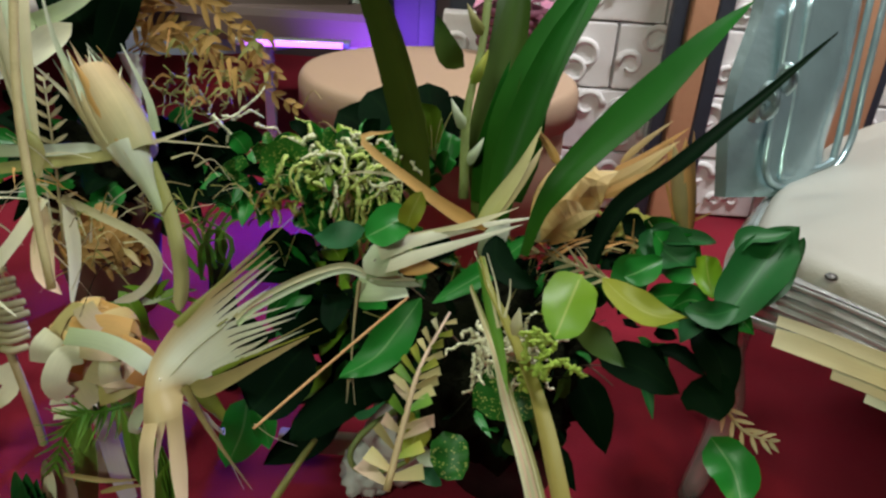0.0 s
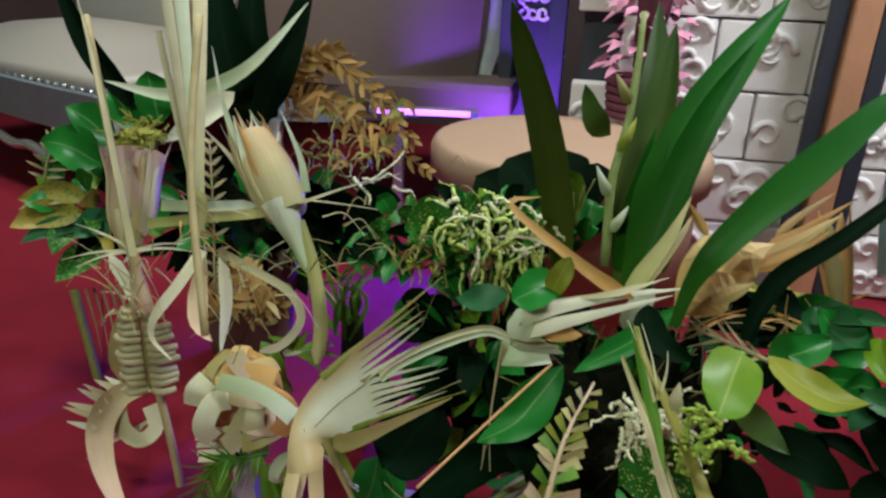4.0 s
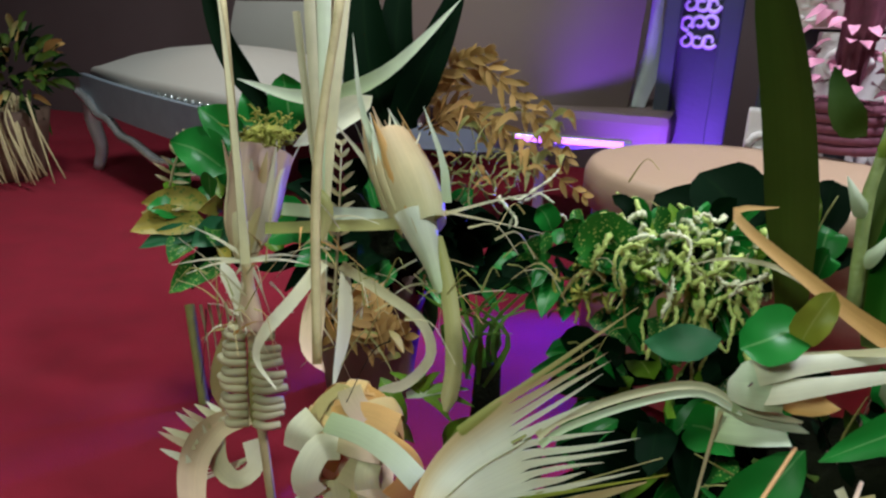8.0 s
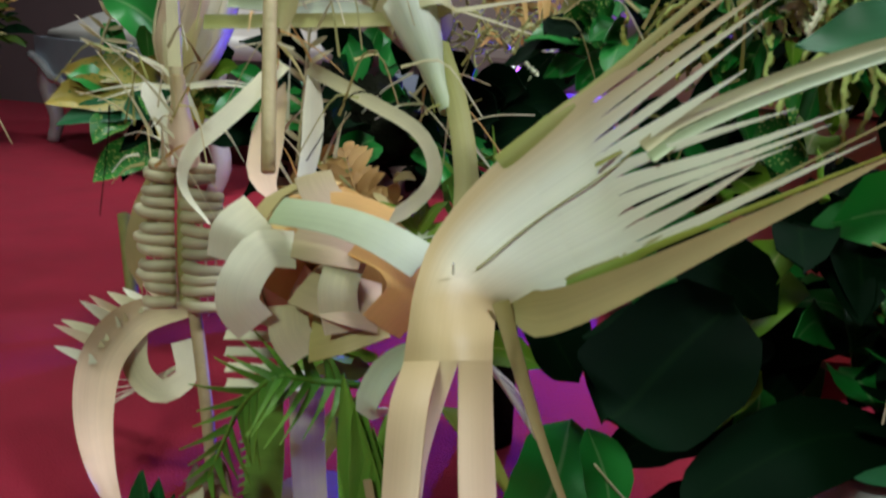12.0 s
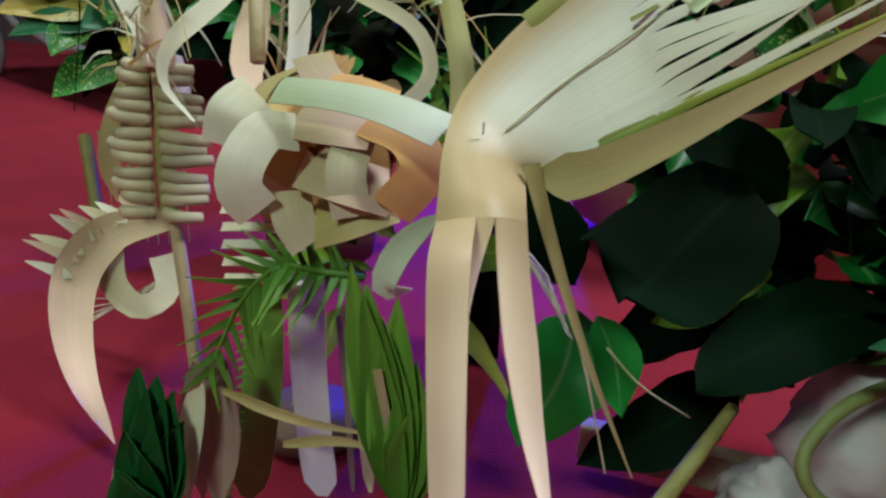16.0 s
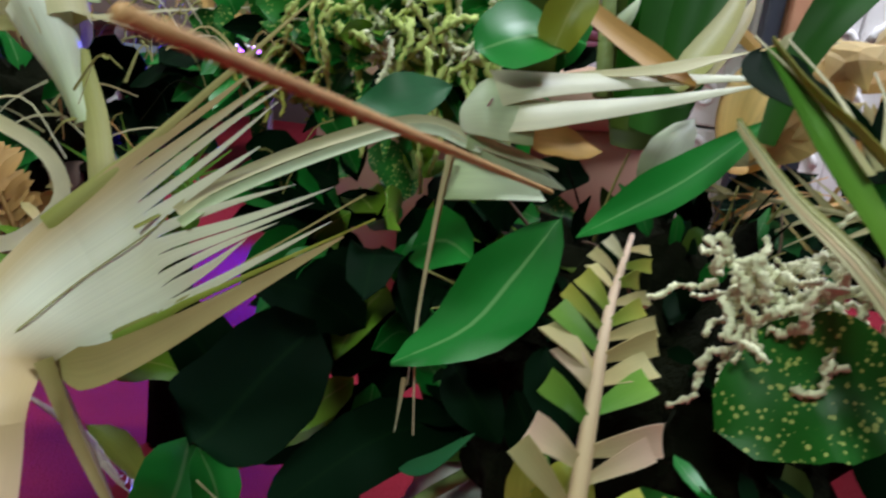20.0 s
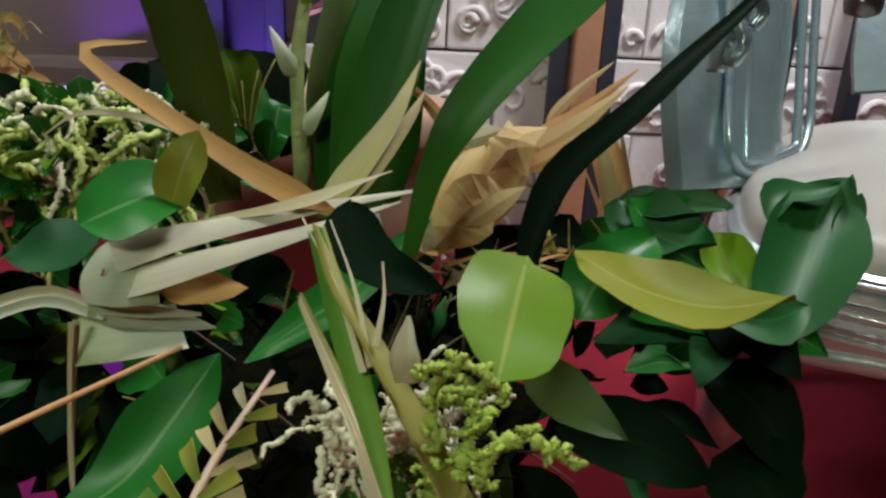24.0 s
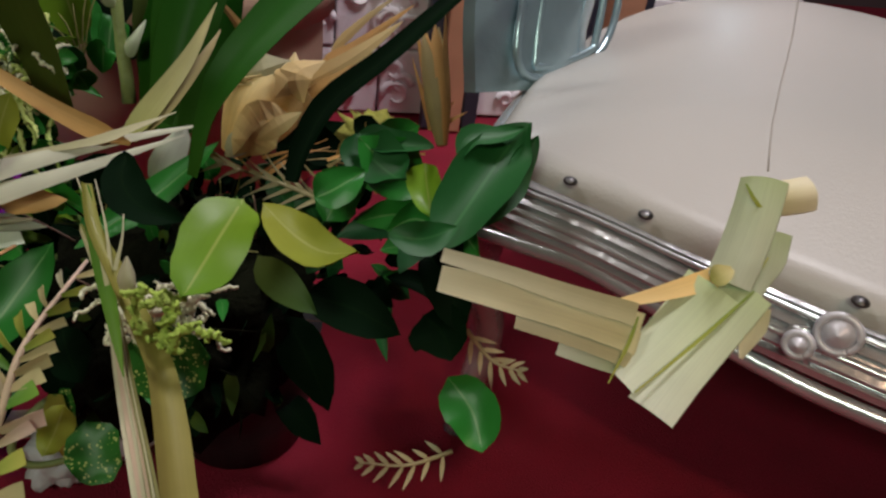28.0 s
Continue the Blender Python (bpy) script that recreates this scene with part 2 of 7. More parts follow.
SILVER_PAINT = plain("silver_paint_matt", (0.60, 0.61, 0.66), 0.4, 0.25, 0.12, 25, 0.2, 60)
SILVER_BLUE = plain("silver_paint_blue", (0.40, 0.54, 0.58), 0.26, 0.65, 0.2, 20, 0.25, 60)
STEEL_DARK = plain("stud_metal", (0.12, 0.12, 0.12), 0.3, 0.9, 0.2, 80, 0.1, 200)
TAUPE = plain("upholstery_taupe", (0.13, 0.095, 0.085), 0.55, 0, 0.08, 4, 0.15, 200)
BEIGE = plain("upholstery_beige", (0.46, 0.31, 0.22), 0.55, 0, 0.06, 4, 0.15, 200)
RAIL_GREY = plain("rail_grey_blue", (0.22, 0.27, 0.33), 0.4, 0.3, 0.15, 20, 0.2, 80)
WALL_WHITE = plain("carved_white_stone", (0.85, 0.81, 0.84), 0.75, 0, 0.12, 6, 0.5, 50)
WALL_DARK = plain("wall_dark", (0.10, 0.07, 0.075), 0.8, 0, 0.15, 3, 0.2, 30)
CEIL = plain("ceiling_white", (0.55, 0.52, 0.5), 0.9, 0, 0.05, 3, 0.1, 30)
WOOD = plain("wood_terracotta", (0.50, 0.25, 0.15), 0.6, 0, 0.2, 12, 0.3, 60)
NAVY = plain("wood_dark_navy", (0.03, 0.035, 0.055), 0.5, 0, 0.2, 12, 0.3, 60)
PINK = plain("petal_pink", (0.74, 0.30, 0.48), 0.6, 0, 0.4, 60, 0.2, 100)
MAGENTA = plain("petal_dark_magenta", (0.13, 0.03, 0.06), 0.7, 0, 0.4, 60, 0.2, 100)
CLOTH = plain("cloth_white", (0.58, 0.58, 0.58), 0.8, 0, 0.06, 8, 0.3, 90)
PLANK = plain("plank_beige", (0.45, 0.42, 0.28), 0.6, 0, 0.15, 12, 0.3, 60)
POT = plain("pot_black", (0.02, 0.02, 0.022), 0.5, 0, 0.2, 20, 0.2, 90)
CLAY = plain("pot_brown", (0.16, 0.10, 0.07), 0.7, 0, 0.2, 20, 0.3, 90)
LED = glow("led_violet", (0.45, 0.12, 1.0), 6.0)
STRAW = plain("straw_orange", (0.62, 0.36, 0.16), 0.55, 0, 0.2, 40, 0.2, 150)
THREAD = plain("thread_grey", (0.4, 0.38, 0.36), 0.7)

# ---- shapes ----
OPEN = Vector((-0.05, 0.15, 0.75))   # the aisle, towards which the blades show their faces


def mesh_of(name, verts, faces, mat, parent=None, label="", uvs=None, smooth=True):
    me = bpy.data.meshes.new(name)
    me.from_pydata([tuple(v) for v in verts], [], faces)
    if uvs:
        layer = me.uv_layers.new(name="UVMap")
        idx = np.empty(len(me.loops), dtype=np.int32)
        me.loops.foreach_get("vertex_index", idx)
        layer.data.foreach_set("uv", np.asarray(uvs, dtype=np.float32)[idx].ravel())
    if smooth:
        me.polygons.foreach_set("use_smooth", [True] * len(me.polygons))
    me.materials.append(mat)
    me.update()
    ob = new(name, me)
    if parent:
        ob.parent = parent
    if label:
        ob["label"] = label
    return ob


def part(name, bm, mat, parent=None, label="", smooth=False):
    me = bpy.data.meshes.new(name)
    bm.to_mesh(me)
    bm.free()
    if smooth:
        me.polygons.foreach_set("use_smooth", [True] * len(me.polygons))
    me.materials.append(mat)
    ob = new(name, me)
    if parent:
        ob.parent = parent
    if label:
        ob["label"] = label
    return ob


def empty(name, label, category, group="", kind=""):
    return tagged(new(name), label, category, group, kind)


def smooth_line(pts, n):
    p = [Vector(q) for q in pts]
    if len(p) == 2:
        return [p[0].lerp(p[1], i / (n - 1)) for i in range(n)]
    p = [2 * p[0] - p[1]] + p + [2 * p[-1] - p[-2]]
    out, m = [], len(p) - 3
    for i in range(n):
        s = i / (n - 1) * m
        k = min(int(s), m - 1)
        t = s - k
        a, b, c, d = p[k:k + 4]
        out.append(0.5 * (2 * b + (c - a) * t + (2 * a - 5 * b + 4 * c - d) * t * t + (3 * b - a - 3 * c + d) * t ** 3))
    return out


SHAPES = {
    "leaf": lambda s: max(0.0, math.sin(math.pi * min(1, s ** 0.85))) ** 0.8,
    "oval": lambda s: max(0.0, 1 - (2 * s - 1) ** 2) ** 0.5 * (1 - 0.25 * s),
    "strap": lambda s: min(1, 0.55 + 1.6 * s) * max(0.0, 1 - s ** 3.2) ** 0.9,
    "spear": lambda s: max(0.0, 1 - s) ** 0.75,
    "needle": lambda s: max(0.02, 1 - s),
    "strip": lambda s: 1.0 if s < 0.9 else max(0.15, 1 - (s - 0.9) * 7),
    "finger": lambda s: min(1, 0.5 + s * 2.2) * max(0.0, 1 - s ** 2.5),
    "band": lambda s: 1.0,
    "leg": lambda s: 0.62 + 0.5 * math.exp(-((s - 0.42) / 0.13) ** 2) if s < 0.42 else 0.62 + 0.5 * math.exp(-((s - 0.42) / 0.3) ** 2),
    "claw": lambda s: 0.22 + 0.78 * s / 0.42 if s < 0.42 else max(0.0, (1 - s) / 0.58) ** 1.15,
    "sword": lambda s: min(1, 0.2 + 1.2 * s) * max(0.0, 1 - s ** 3.2) ** 0.8,
    "dome": lambda s: max(0.0, 1 - s ** 2.4) ** 0.5,
    "lance": lambda s: min(1, 0.15 + s * 5) * max(0.0, 1 - s) ** 0.7,
    "tail": lambda s: 1 - 0.4 * s,
    "blade_tip": lambda s: max(0.0, 1 - s) ** 0.8,
    "taper": lambda s: 1.0 if s < 0.4 else 1 - 0.88 * ((s - 0.4) / 0.6) ** 0.8,
    "diamond": lambda s: min(s / 0.45, (1 - s) / 0.55) if 0 < s < 1 else 0.0,
    "flare": lambda s: 0.3 + 0.7 * min(1, s * 1.3),
    "bud": lambda s: min(1, 0.45 + 1.6 * s) if s < 0.6 else max(0.0, 1 - (s - 0.6) / 0.4) ** 0.8,
}


def ribbon(name, pts, width, shape, mat, parent=None, label="", face=None, cup=0.15, n=14, across=4, thick=0.0006, twist=0.0, wave=0.0, roll=0.0):
    line = smooth_line(pts, n)
    f = SHAPES[shape]
    mid = line[len(line) // 2]
    hint = Vector(face) if face is not None else (OPEN - mid).normalized() + Vector((0, 0, 0.35))
    if not wave and shape in ("leaf", "oval") and width > 0.02:
        wave = width * 0.075
    verts, uvs, faces = [], [], []
    ph = random.uniform(0, 6.28)
    for i, c in enumerate(line):
        t = (line[min(i + 1, n - 1)] - line[max(i - 1, 0)]).normalized()
        nrm = hint - t * hint.dot(t)
        if nrm.length < 1e-4:
            nrm = t.orthogonal()
        nrm.normalize()
        hint = nrm if face is None else hint * 0.3 + nrm * 0.7
        s = i / (n - 1)
        side = t.cross(nrm).normalized()
        a = radians(roll + twist * s)
        side, up = side * math.cos(a) + nrm * math.sin(a), nrm * math.cos(a) - side * math.sin(a)
        w = max(width * f(s) * 0.5, 0.0004)
        ragged = 0.07 if wave else 0.0
        for layer in (0.5, -0.5):
            for k in range(across + 1):
                u = k / across * 2 - 1
                lift = cup * w * (u * u - 0.4) + wave * math.sin(9 * s + ph + (1.5 if u > 0 else 0)) * abs(u)
                verts.append(c + side * (u * w * (1 + ragged * math.sin(6 * s + 2.2 * ph + (2.6 if u > 0 else 0)) + 0.35 * ragged * math.sin(23 * s + 5 * ph + (1 if u > 0 else 0)))) + up * (lift + thick * layer))
                uvs.append((k / across, s))
    m = across + 1
    for i in range(n - 1):
        a, b = i * 2 * m, (i + 1) * 2 * m
        for k in range(across):
            faces.append((a + k, a + k + 1, b + k + 1, b + k))
            faces.append((a + m + k + 1, a + m + k, b + m + k, b + m + k + 1))
    # the rim has points of its own, so that the faces stay flat to their edge
    rim = len(verts)
    for i in range(n):
        for k in (0, m, across, m + across):
            verts.append(verts[i * 2 * m + k])
            uvs.append(uvs[i * 2 * m + k])
    for i in range(n - 1):
        a, b = rim + i * 4, rim + (i + 1) * 4
        faces.append((a + 1, a, b, b + 1))
        faces.append((a + 2, a + 3, b + 3, b + 2))
    return mesh_of(name, verts, faces, mat, parent, label, uvs)


def sheet(name, left, middle, right, mat, parent=None, label="", n=26, across=14, thick=0.0008, stop=1.0, ripple=0.0):
    """A bent leaf between three lines. Its colour runs from base to tip along the lines, and stays at base along the left edge."""
    a, b, c = smooth_line(left, 60), smooth_line(middle, 60), smooth_line(right, 60)
    at = lambda u, v: sheet_point(a, b, c, u, v)
    verts, uvs, faces = [], [], []
    for layer in (0.5, -0.5):
        for i in range(n):
            v = stop * i / (n - 1)
            for k in range(across + 1):
                u = k / across
                du, dv = at(min(1, u + 0.02), v) - at(max(0, u - 0.02), v), at(u, min(1, v + 0.02)) - at(u, max(0, v - 0.02))
                nrm = du.cross(dv).normalized()
                verts.append(at(u, v) + nrm * (thick * layer + ripple * math.sin(u * 34)))
                white = min(1, max(0, (v - 0.34 + 0.16 * (0.5 - u)) / 0.26)) * min(1, max(0, (u - 0.08) / 0.24))
                uvs.append((u, white))
    m = across + 1
    for i in range(n - 1):
        for k in range(across):
            q = i * m + k
            faces.append((q, q + 1, q + m + 1, q + m))
            q += n * m
            faces.append((q + 1, q, q + m, q + m + 1))
    return mesh_of(name, verts, faces, mat, parent, label, uvs), at


def sheet_point(a, b, c, u, v):
    x = v * 59
    i = min(58, int(x))
    p, q, r = (w[i].lerp(w[i + 1], x - i) for w in (a, b, c))
    return p * (1 - u) * (1 - 2 * u) + q * 4 * u * (1 - u) + r * u * (2 * u - 1)


def tube(name, pts, r0, r1, mat, parent=None, label="", n=12, sides=7, bumpy=0.0):
    line = smooth_line(pts, n)
    verts, uvs, faces = [], [], []
    hint = Vector((0.3, 0.2, 0.9))
    for i, c in enumerate(line):
        t = (line[min(i + 1, n - 1)] - line[max(i - 1, 0)]).normalized()
        x = t.cross(hint)
        if x.length < 1e-4:
            x = t.orthogonal()
        x.normalize()
        y = t.cross(x)
        s = i / (n - 1)
        r = r0 + (r1 - r0) * s
        for k in range(sides):
            a = 2 * math.pi * k / sides
            q = r * (1 + random.uniform(-bumpy, bumpy))
            verts.append(c + (x * math.cos(a) + y * math.sin(a)) * q)
            uvs.append((k / sides, s))
    for i in range(n - 1):
        for k in range(sides):
            k2 = (k + 1) % sides
            faces.append((i * sides + k, i * sides + k2, (i + 1) * sides + k2, (i + 1) * sides + k))
    faces.append(tuple(range(sides - 1, -1, -1)))
    faces.append(tuple((n - 1) * sides + k for k in range(sides)))
    return mesh_of(name, verts, faces, mat, parent, label, uvs)


def frond(pts, length, count, mat, parent, name="fern_frond", label="", width=0.012, angle=55, stem=0.003, stem_mat=None, shape="leaf", start=0.12, cut=False, face=None, droop=0.15, seed=1):
    """A rachis with leaflets on both sides, each a part of the frond."""
    rng = random.Random(seed)
    body = tube(name, pts, stem, stem * 0.4, stem_mat or mat, parent, label, n=10, sides=6)
    line = smooth_line(pts, 40)
    for i in range(count):
        s = start + (1 - start) * i / max(1, count - 1)
        k = min(38, int(s * 39))
        c = line[k]
        t = (line[k + 1] - line[max(0, k - 1)]).normalized()
        hint = Vector(face) if face is not None else (OPEN - c).normalized()
        nrm = (hint - t * hint.dot(t)).normalized()
        side = t.cross(nrm)
        size = length * (0.55 + 0.45 * math.sin(math.pi * min(1, 0.15 + s * 0.85))) * rng.uniform(0.8, 1.15)
        for sg in (-1, 1):
            a = radians(angle * rng.uniform(0.85, 1.15) * (1 - 0.4 * s))
            d = (side * sg * math.sin(a) + t * math.cos(a)).normalized()
            lift = nrm * size * rng.uniform(-0.15, 0.3)
            end = c + d * size + lift - Vector((0, 0, droop * size))
            ribbon("leaflet", [c, c.lerp(end, 0.5) + nrm * size * 0.06, end], width, shape, mat, body, face=nrm, cup=0.25, n=5, across=2, roll=rng.uniform(-25, 25))
    return body


def tassels(root, spread, count, length, mat, parent, name="amaranth_tassel", seed=3, drop=0.3, radius=0.0035, out=(0, -0.3, 0.6), knobs=0.75):
    """Strings of tiny florets that wander, rise a little and then hang, knobbly all along."""
    rng = random.Random(seed)
    root = Vector(root)
    for i in range(count):
        d = (Vector(out) + Vector((rng.uniform(-1, 1), rng.uniform(-1, 1), rng.uniform(-0.7, 0.9)))).normalized()
        p = root + Vector([rng.uniform(-s, s) for s in spread])
        step = length * rng.uniform(0.12, 0.26)
        line = [p]
        for k in range(6):
            d = (d + Vector((rng.uniform(-0.9, 0.9), rng.uniform(-0.9, 0.9), rng.uniform(-0.9, 0.9) - drop * 0.5))).normalized()
            p = p + d * step
            line.append(p)
        tube(name, line, radius * rng.uniform(0.7, 1.3), radius * 0.5, mat, parent, n=36, sides=5, bumpy=knobs)


def tulip(base, tip, radius, teeth, mat, parent, name="palm_flower", label="", tooth_mat=None, split=0.5, mouth=0.8, seed=5, thin=0.35):
    """A folded palm-leaf bud: a closed cup on a neck, split into pointed teeth towards its mouth."""
    rng = random.Random(seed)
    a, b = Vector(base), Vector(tip)
    ax = (b - a)
    x = ax.cross(Vector((0.2, 1, 0.1))).normalized()
    y = ax.normalized().cross(x)
    prof = lambda s: radius * (thin + (1 - thin) * math.sin(math.pi * 0.5 * min(1, s / 0.5)) ** 0.9 if s < 0.5 else 1 + (mouth - 1) * ((s - 0.5) / 0.5) ** 1.3)
    body = tube(name, [a, a + ax * 0.25, a + ax * split], radius * thin * 0.8, radius * 0.7, mat, parent, label, n=8, sides=10)
    for j in range(teeth):
        an = 2 * math.pi * j / teeth + rng.uniform(-0.12, 0.12)
        d = x * math.cos(an) + y * math.sin(an)
        top = rng.uniform(0.88, 1.1)
        pts = [a + ax * (s * top) + d * prof(s) * (1 + 0.05 * (j % 2)) for s in (0, 0.2, 0.42, 0.65, 0.85, 1.0)]
        ribbon("petal", pts, 2 * math.pi * radius / teeth * 1.5, "bud", (tooth_mat or mat) if j % 3 == 1 else mat, body, face=d, cup=-0.5, n=13, across=4)
    return body


def lathe(name, a, b, radii, mat, parent=None, label="", sides=18, uneven=0.04, squash=1.0):
    """A turned shell from a to b, open at its end."""
    a, b = Vector(a), Vector(b)
    ax = b - a
    x = ax.cross(Vector((0.1, 0.2, 1))).normalized()
    y = ax.normalized().cross(x)
    n = 14
    rr = smooth_line([(r, 0, 0) for r in radii], n)
    verts, uvs, faces = [], [], []
    for i in range(n):
        for k in range(sides):
            an = 2 * math.pi * k / sides
            r = rr[i].x * (1 + uneven * math.sin(3 * an + i * 0.2))
            verts.append(a + ax * (i / (n - 1)) + x * math.cos(an) * r + y * math.sin(an) * r * squash)
            uvs.append((k / sides * 2, i / (n - 1)))
    for i in range(n - 1):
        for k in range(sides):
            k2 = (k + 1) % sides
            faces.append((i * sides + k, i * sides + k2, (i + 1) * sides + k2, (i + 1) * sides + k))
    return mesh_of(name, verts, faces, mat, parent, label, uvs)


def slab(name, centre, size, mat, parent=None, label="", turn=(0, 0, 0), bevel=0.004, smooth=False):
    bm = bmesh.new()
    bmesh.ops.create_cube(bm, size=1)
    bmesh.ops.scale(bm, vec=size, verts=bm.verts)
    if bevel:
        bmesh.ops.bevel(bm, geom=bm.edges[:], offset=min(bevel, min(size) * 0.45), segments=2, affect="EDGES", profile=0.6)
    bmesh.ops.transform(bm, matrix=pose(*centre, *turn), verts=bm.verts)
    return part(name, bm, mat, parent, label, smooth)


def blob(name, centre, size, mat, parent=None, label="", rough=0.25, freq=9.0, seed=0, sub=4):
    bm = bmesh.new()
    bmesh.ops.create_icosphere(bm, subdivisions=sub, radius=1)
    off = Vector((seed * 3.1, seed * 1.7, 0))
    for v in bm.verts:
        k = 1 + rough * noise.noise(v.co * freq * 0.3 + off) + rough * 0.5 * noise.noise(v.co * freq + off)
        v.co = Vector(centre) + Vector((v.co.x * size[0], v.co.y * size[1], v.co.z * size[2])) * k
    return part(name, bm, mat, parent, label, True)


def plate(name, outline, z0, z1, mat, parent=None, label="", round_top=0.03, crown=0.0):
    """A slab with a given outline seen from above, its upper edge rounded and its top a little crowned."""
    pts = [Vector((p[0], p[1], 0)) for p in outline]
    n = len(pts)
    c = sum(pts, Vector()) / n
    rings = [(1.0, z0), (1.0, z1 - round_top)]
    for i in range(1, 5):
        a = math.pi / 2 * i / 4
        rings.append((1 - round_top * (1 - math.cos(a)) * 2.2, z1 - round_top + round_top * math.sin(a)))
    for q in (0.7, 0.45, 0.2):
        rings.append((q * (1 - round_top * 2.2), z1 + crown * (1 - q * q)))
    verts, faces = [], []
    for q, z in rings:
        for p in pts:
            w = c + (p - c) * q
            verts.append((w.x, w.y, z))
    for i in range(len(rings) - 1):
        for j in range(n):
            j2 = (j + 1) % n
            faces.append((i * n + j, i * n + j2, (i + 1) * n + j2, (i + 1) * n + j))
    faces.append(tuple(range(n - 1, -1, -1)))
    faces.append(tuple((len(rings) - 1) * n + j for j in range(n)))
    return mesh_of(name, verts, faces, mat, parent, label)


def moulding(name, pts, profile, mat, parent=None, label="", n=40, up=(0, 0, 1)):
    """Sweep a profile of (out, up) pairs along a line."""
    line = smooth_line(pts, n)
    verts, faces = [], []
    k = len(profile)
    for i, c in enumerate(line):
        t = (line[min(i + 1, n - 1)] - line[max(i - 1, 0)]).normalized()
        u = Vector(up)
        o = t.cross(u).normalized()
        for a, b in profile:
            verts.append(c + o * a + u * b)
    for i in range(n - 1):
        for j in range(k):
            j2 = (j + 1) % k
            faces.append((i * k + j, (i + 1) * k + j, (i + 1) * k + j2, i * k + j2))
    faces.append(tuple(range(k)))
    faces.append(tuple((n - 1) * k + j for j in range(k - 1, -1, -1)))
    return mesh_of(name, verts, faces, mat, parent, label)


# ---- the hall ----
def box_wall(name, x0, x1, y0, y1, z0, z1, mat, label):
    return tagged(slab(name, ((x0 + x1) / 2, (y0 + y1) / 2, (z0 + z1) / 2), (x1 - x0, y1 - y0, z1 - z0), mat, bevel=0), label, "", "", "structure")


bm = bmesh.new()
bmesh.ops.create_grid(bm, x_segments=60, y_segments=60, size=6)
for v in bm.verts:
    v.co.z = 0.004 * noise.noise(v.co * 2.3) - 0.004
tagged(part("floor", bm, CARPET, smooth=True), "red carpet laid over the hall floor", "floor", "", "structure")
box_wall("wall_north", -6, 6, 4.0, 4.2, -0.05, 3.4, WALL_DARK, "dark brown back wall of the hall")
box_wall("wall_south", -6, 6, -4.2, -4.0, -0.05, 3.4, CEIL, "plain wall behind the aisle")
box_wall("wall_west", -6.2, -6, -4, 4, -0.05, 3.4, WALL_DARK, "dark side wall")
box_wall("wall_east", 6, 6.2, -4, 4, -0.05, 3.4, WALL_DARK, "dark side wall")
box_wall("ceiling", -6, 6, -4, 4, 3.4, 3.5, CEIL, "plain pale ceiling")
# ---- silver armchair with a white seat, beside the main arrangement ----
chair = empty("armchair", "silver carved armchair with a white vinyl seat and dark studs", "armchair")
SEAT = [(0.395, 0.885), (0.412, 0.945), (0.45, 1.02), (0.515, 1.13), (0.61, 1.26), (0.74, 1.42), (0.90, 1.57), (1.10, 1.70), (1.32, 1.74), (1.5, 1.62),
        (1.6, 1.3), (1.55, 0.85), (1.36, 0.5), (1.2, 0.36), (1.02, 0.34), (0.872, 0.414), (0.746, 0.504), (0.637, 0.604), (0.547, 0.703), (0.477, 0.788), (0.425, 0.845)]
seat_line = smooth_line([(x, y, 0) for x, y in SEAT + SEAT[:1]], 89)[:-1]
plate("seat", [(p.x, p.y) for p in seat_line], 0.425, 0.472, VINYL, chair, "white vinyl seat under clear plastic", 0.03, 0.045)
front = [(1.02, 0.34), (0.872, 0.414), (0.746, 0.504), (0.637, 0.604), (0.547, 0.703), (0.477, 0.788), (0.42, 0.845), (0.388, 0.885), (0.402, 0.945), (0.44, 1.02), (0.505, 1.13), (0.60, 1.26)]
roll_profile = lambda r: [(r * math.cos(a), r * math.sin(a)) for a in [i * math.pi / 4 for i in range(8)]]
flute = [(0.030, 0.030), (0.004, 0.034), (-0.004, 0.030), (0.002, 0.024), (0.000, 0.020), (-0.010, 0.012), (-0.003, 0.008), (-0.008, 0.003), (-0.018, -0.006), (-0.010, -0.012), (-0.003, -0.014), (-0.012, -0.020), (-0.010, -0.028), (0.004, -0.032), (0.034, -0.030)]
moulding("upper_rail", [(x, y, 0.412) for x, y in front], flute, SILVER, chair, "fluted silver rail", 160).data.shade_flat()
moulding("lower_rail", [(x + 0.006, y + 0.004, 0.374 + 0.006 * math.sin(i * 1.6)) for i, (x, y) in enumerate(front)], [(a * 0.8 - 0.014, b) for a, b in roll_profile(0.010)], SILVER, chair, "scalloped silver lower rail", 80)
for c_, r in (((0.607, 0.622, 0.411), 0.016), ((0.647, 0.626, 0.415), 0.018), ((0.687, 0.623, 0.407), 0.016), ((0.623, 0.610, 0.398), 0.012), ((0.666, 0.606, 0.392), 0.013)):
    c_ = Vector(c_)
    tube("carved_scroll", [c_ + Vector((r * math.cos(a) * 0.8 * (1 - a / 11), -r * math.cos(a) * 0.6 * (1 - a / 11), r * math.sin(a) * (1 - a / 11))) for a in [k * 0.6 for k in range(13)]], 0.005, 0.0035, SILVER, chair, n=26, sides=6)
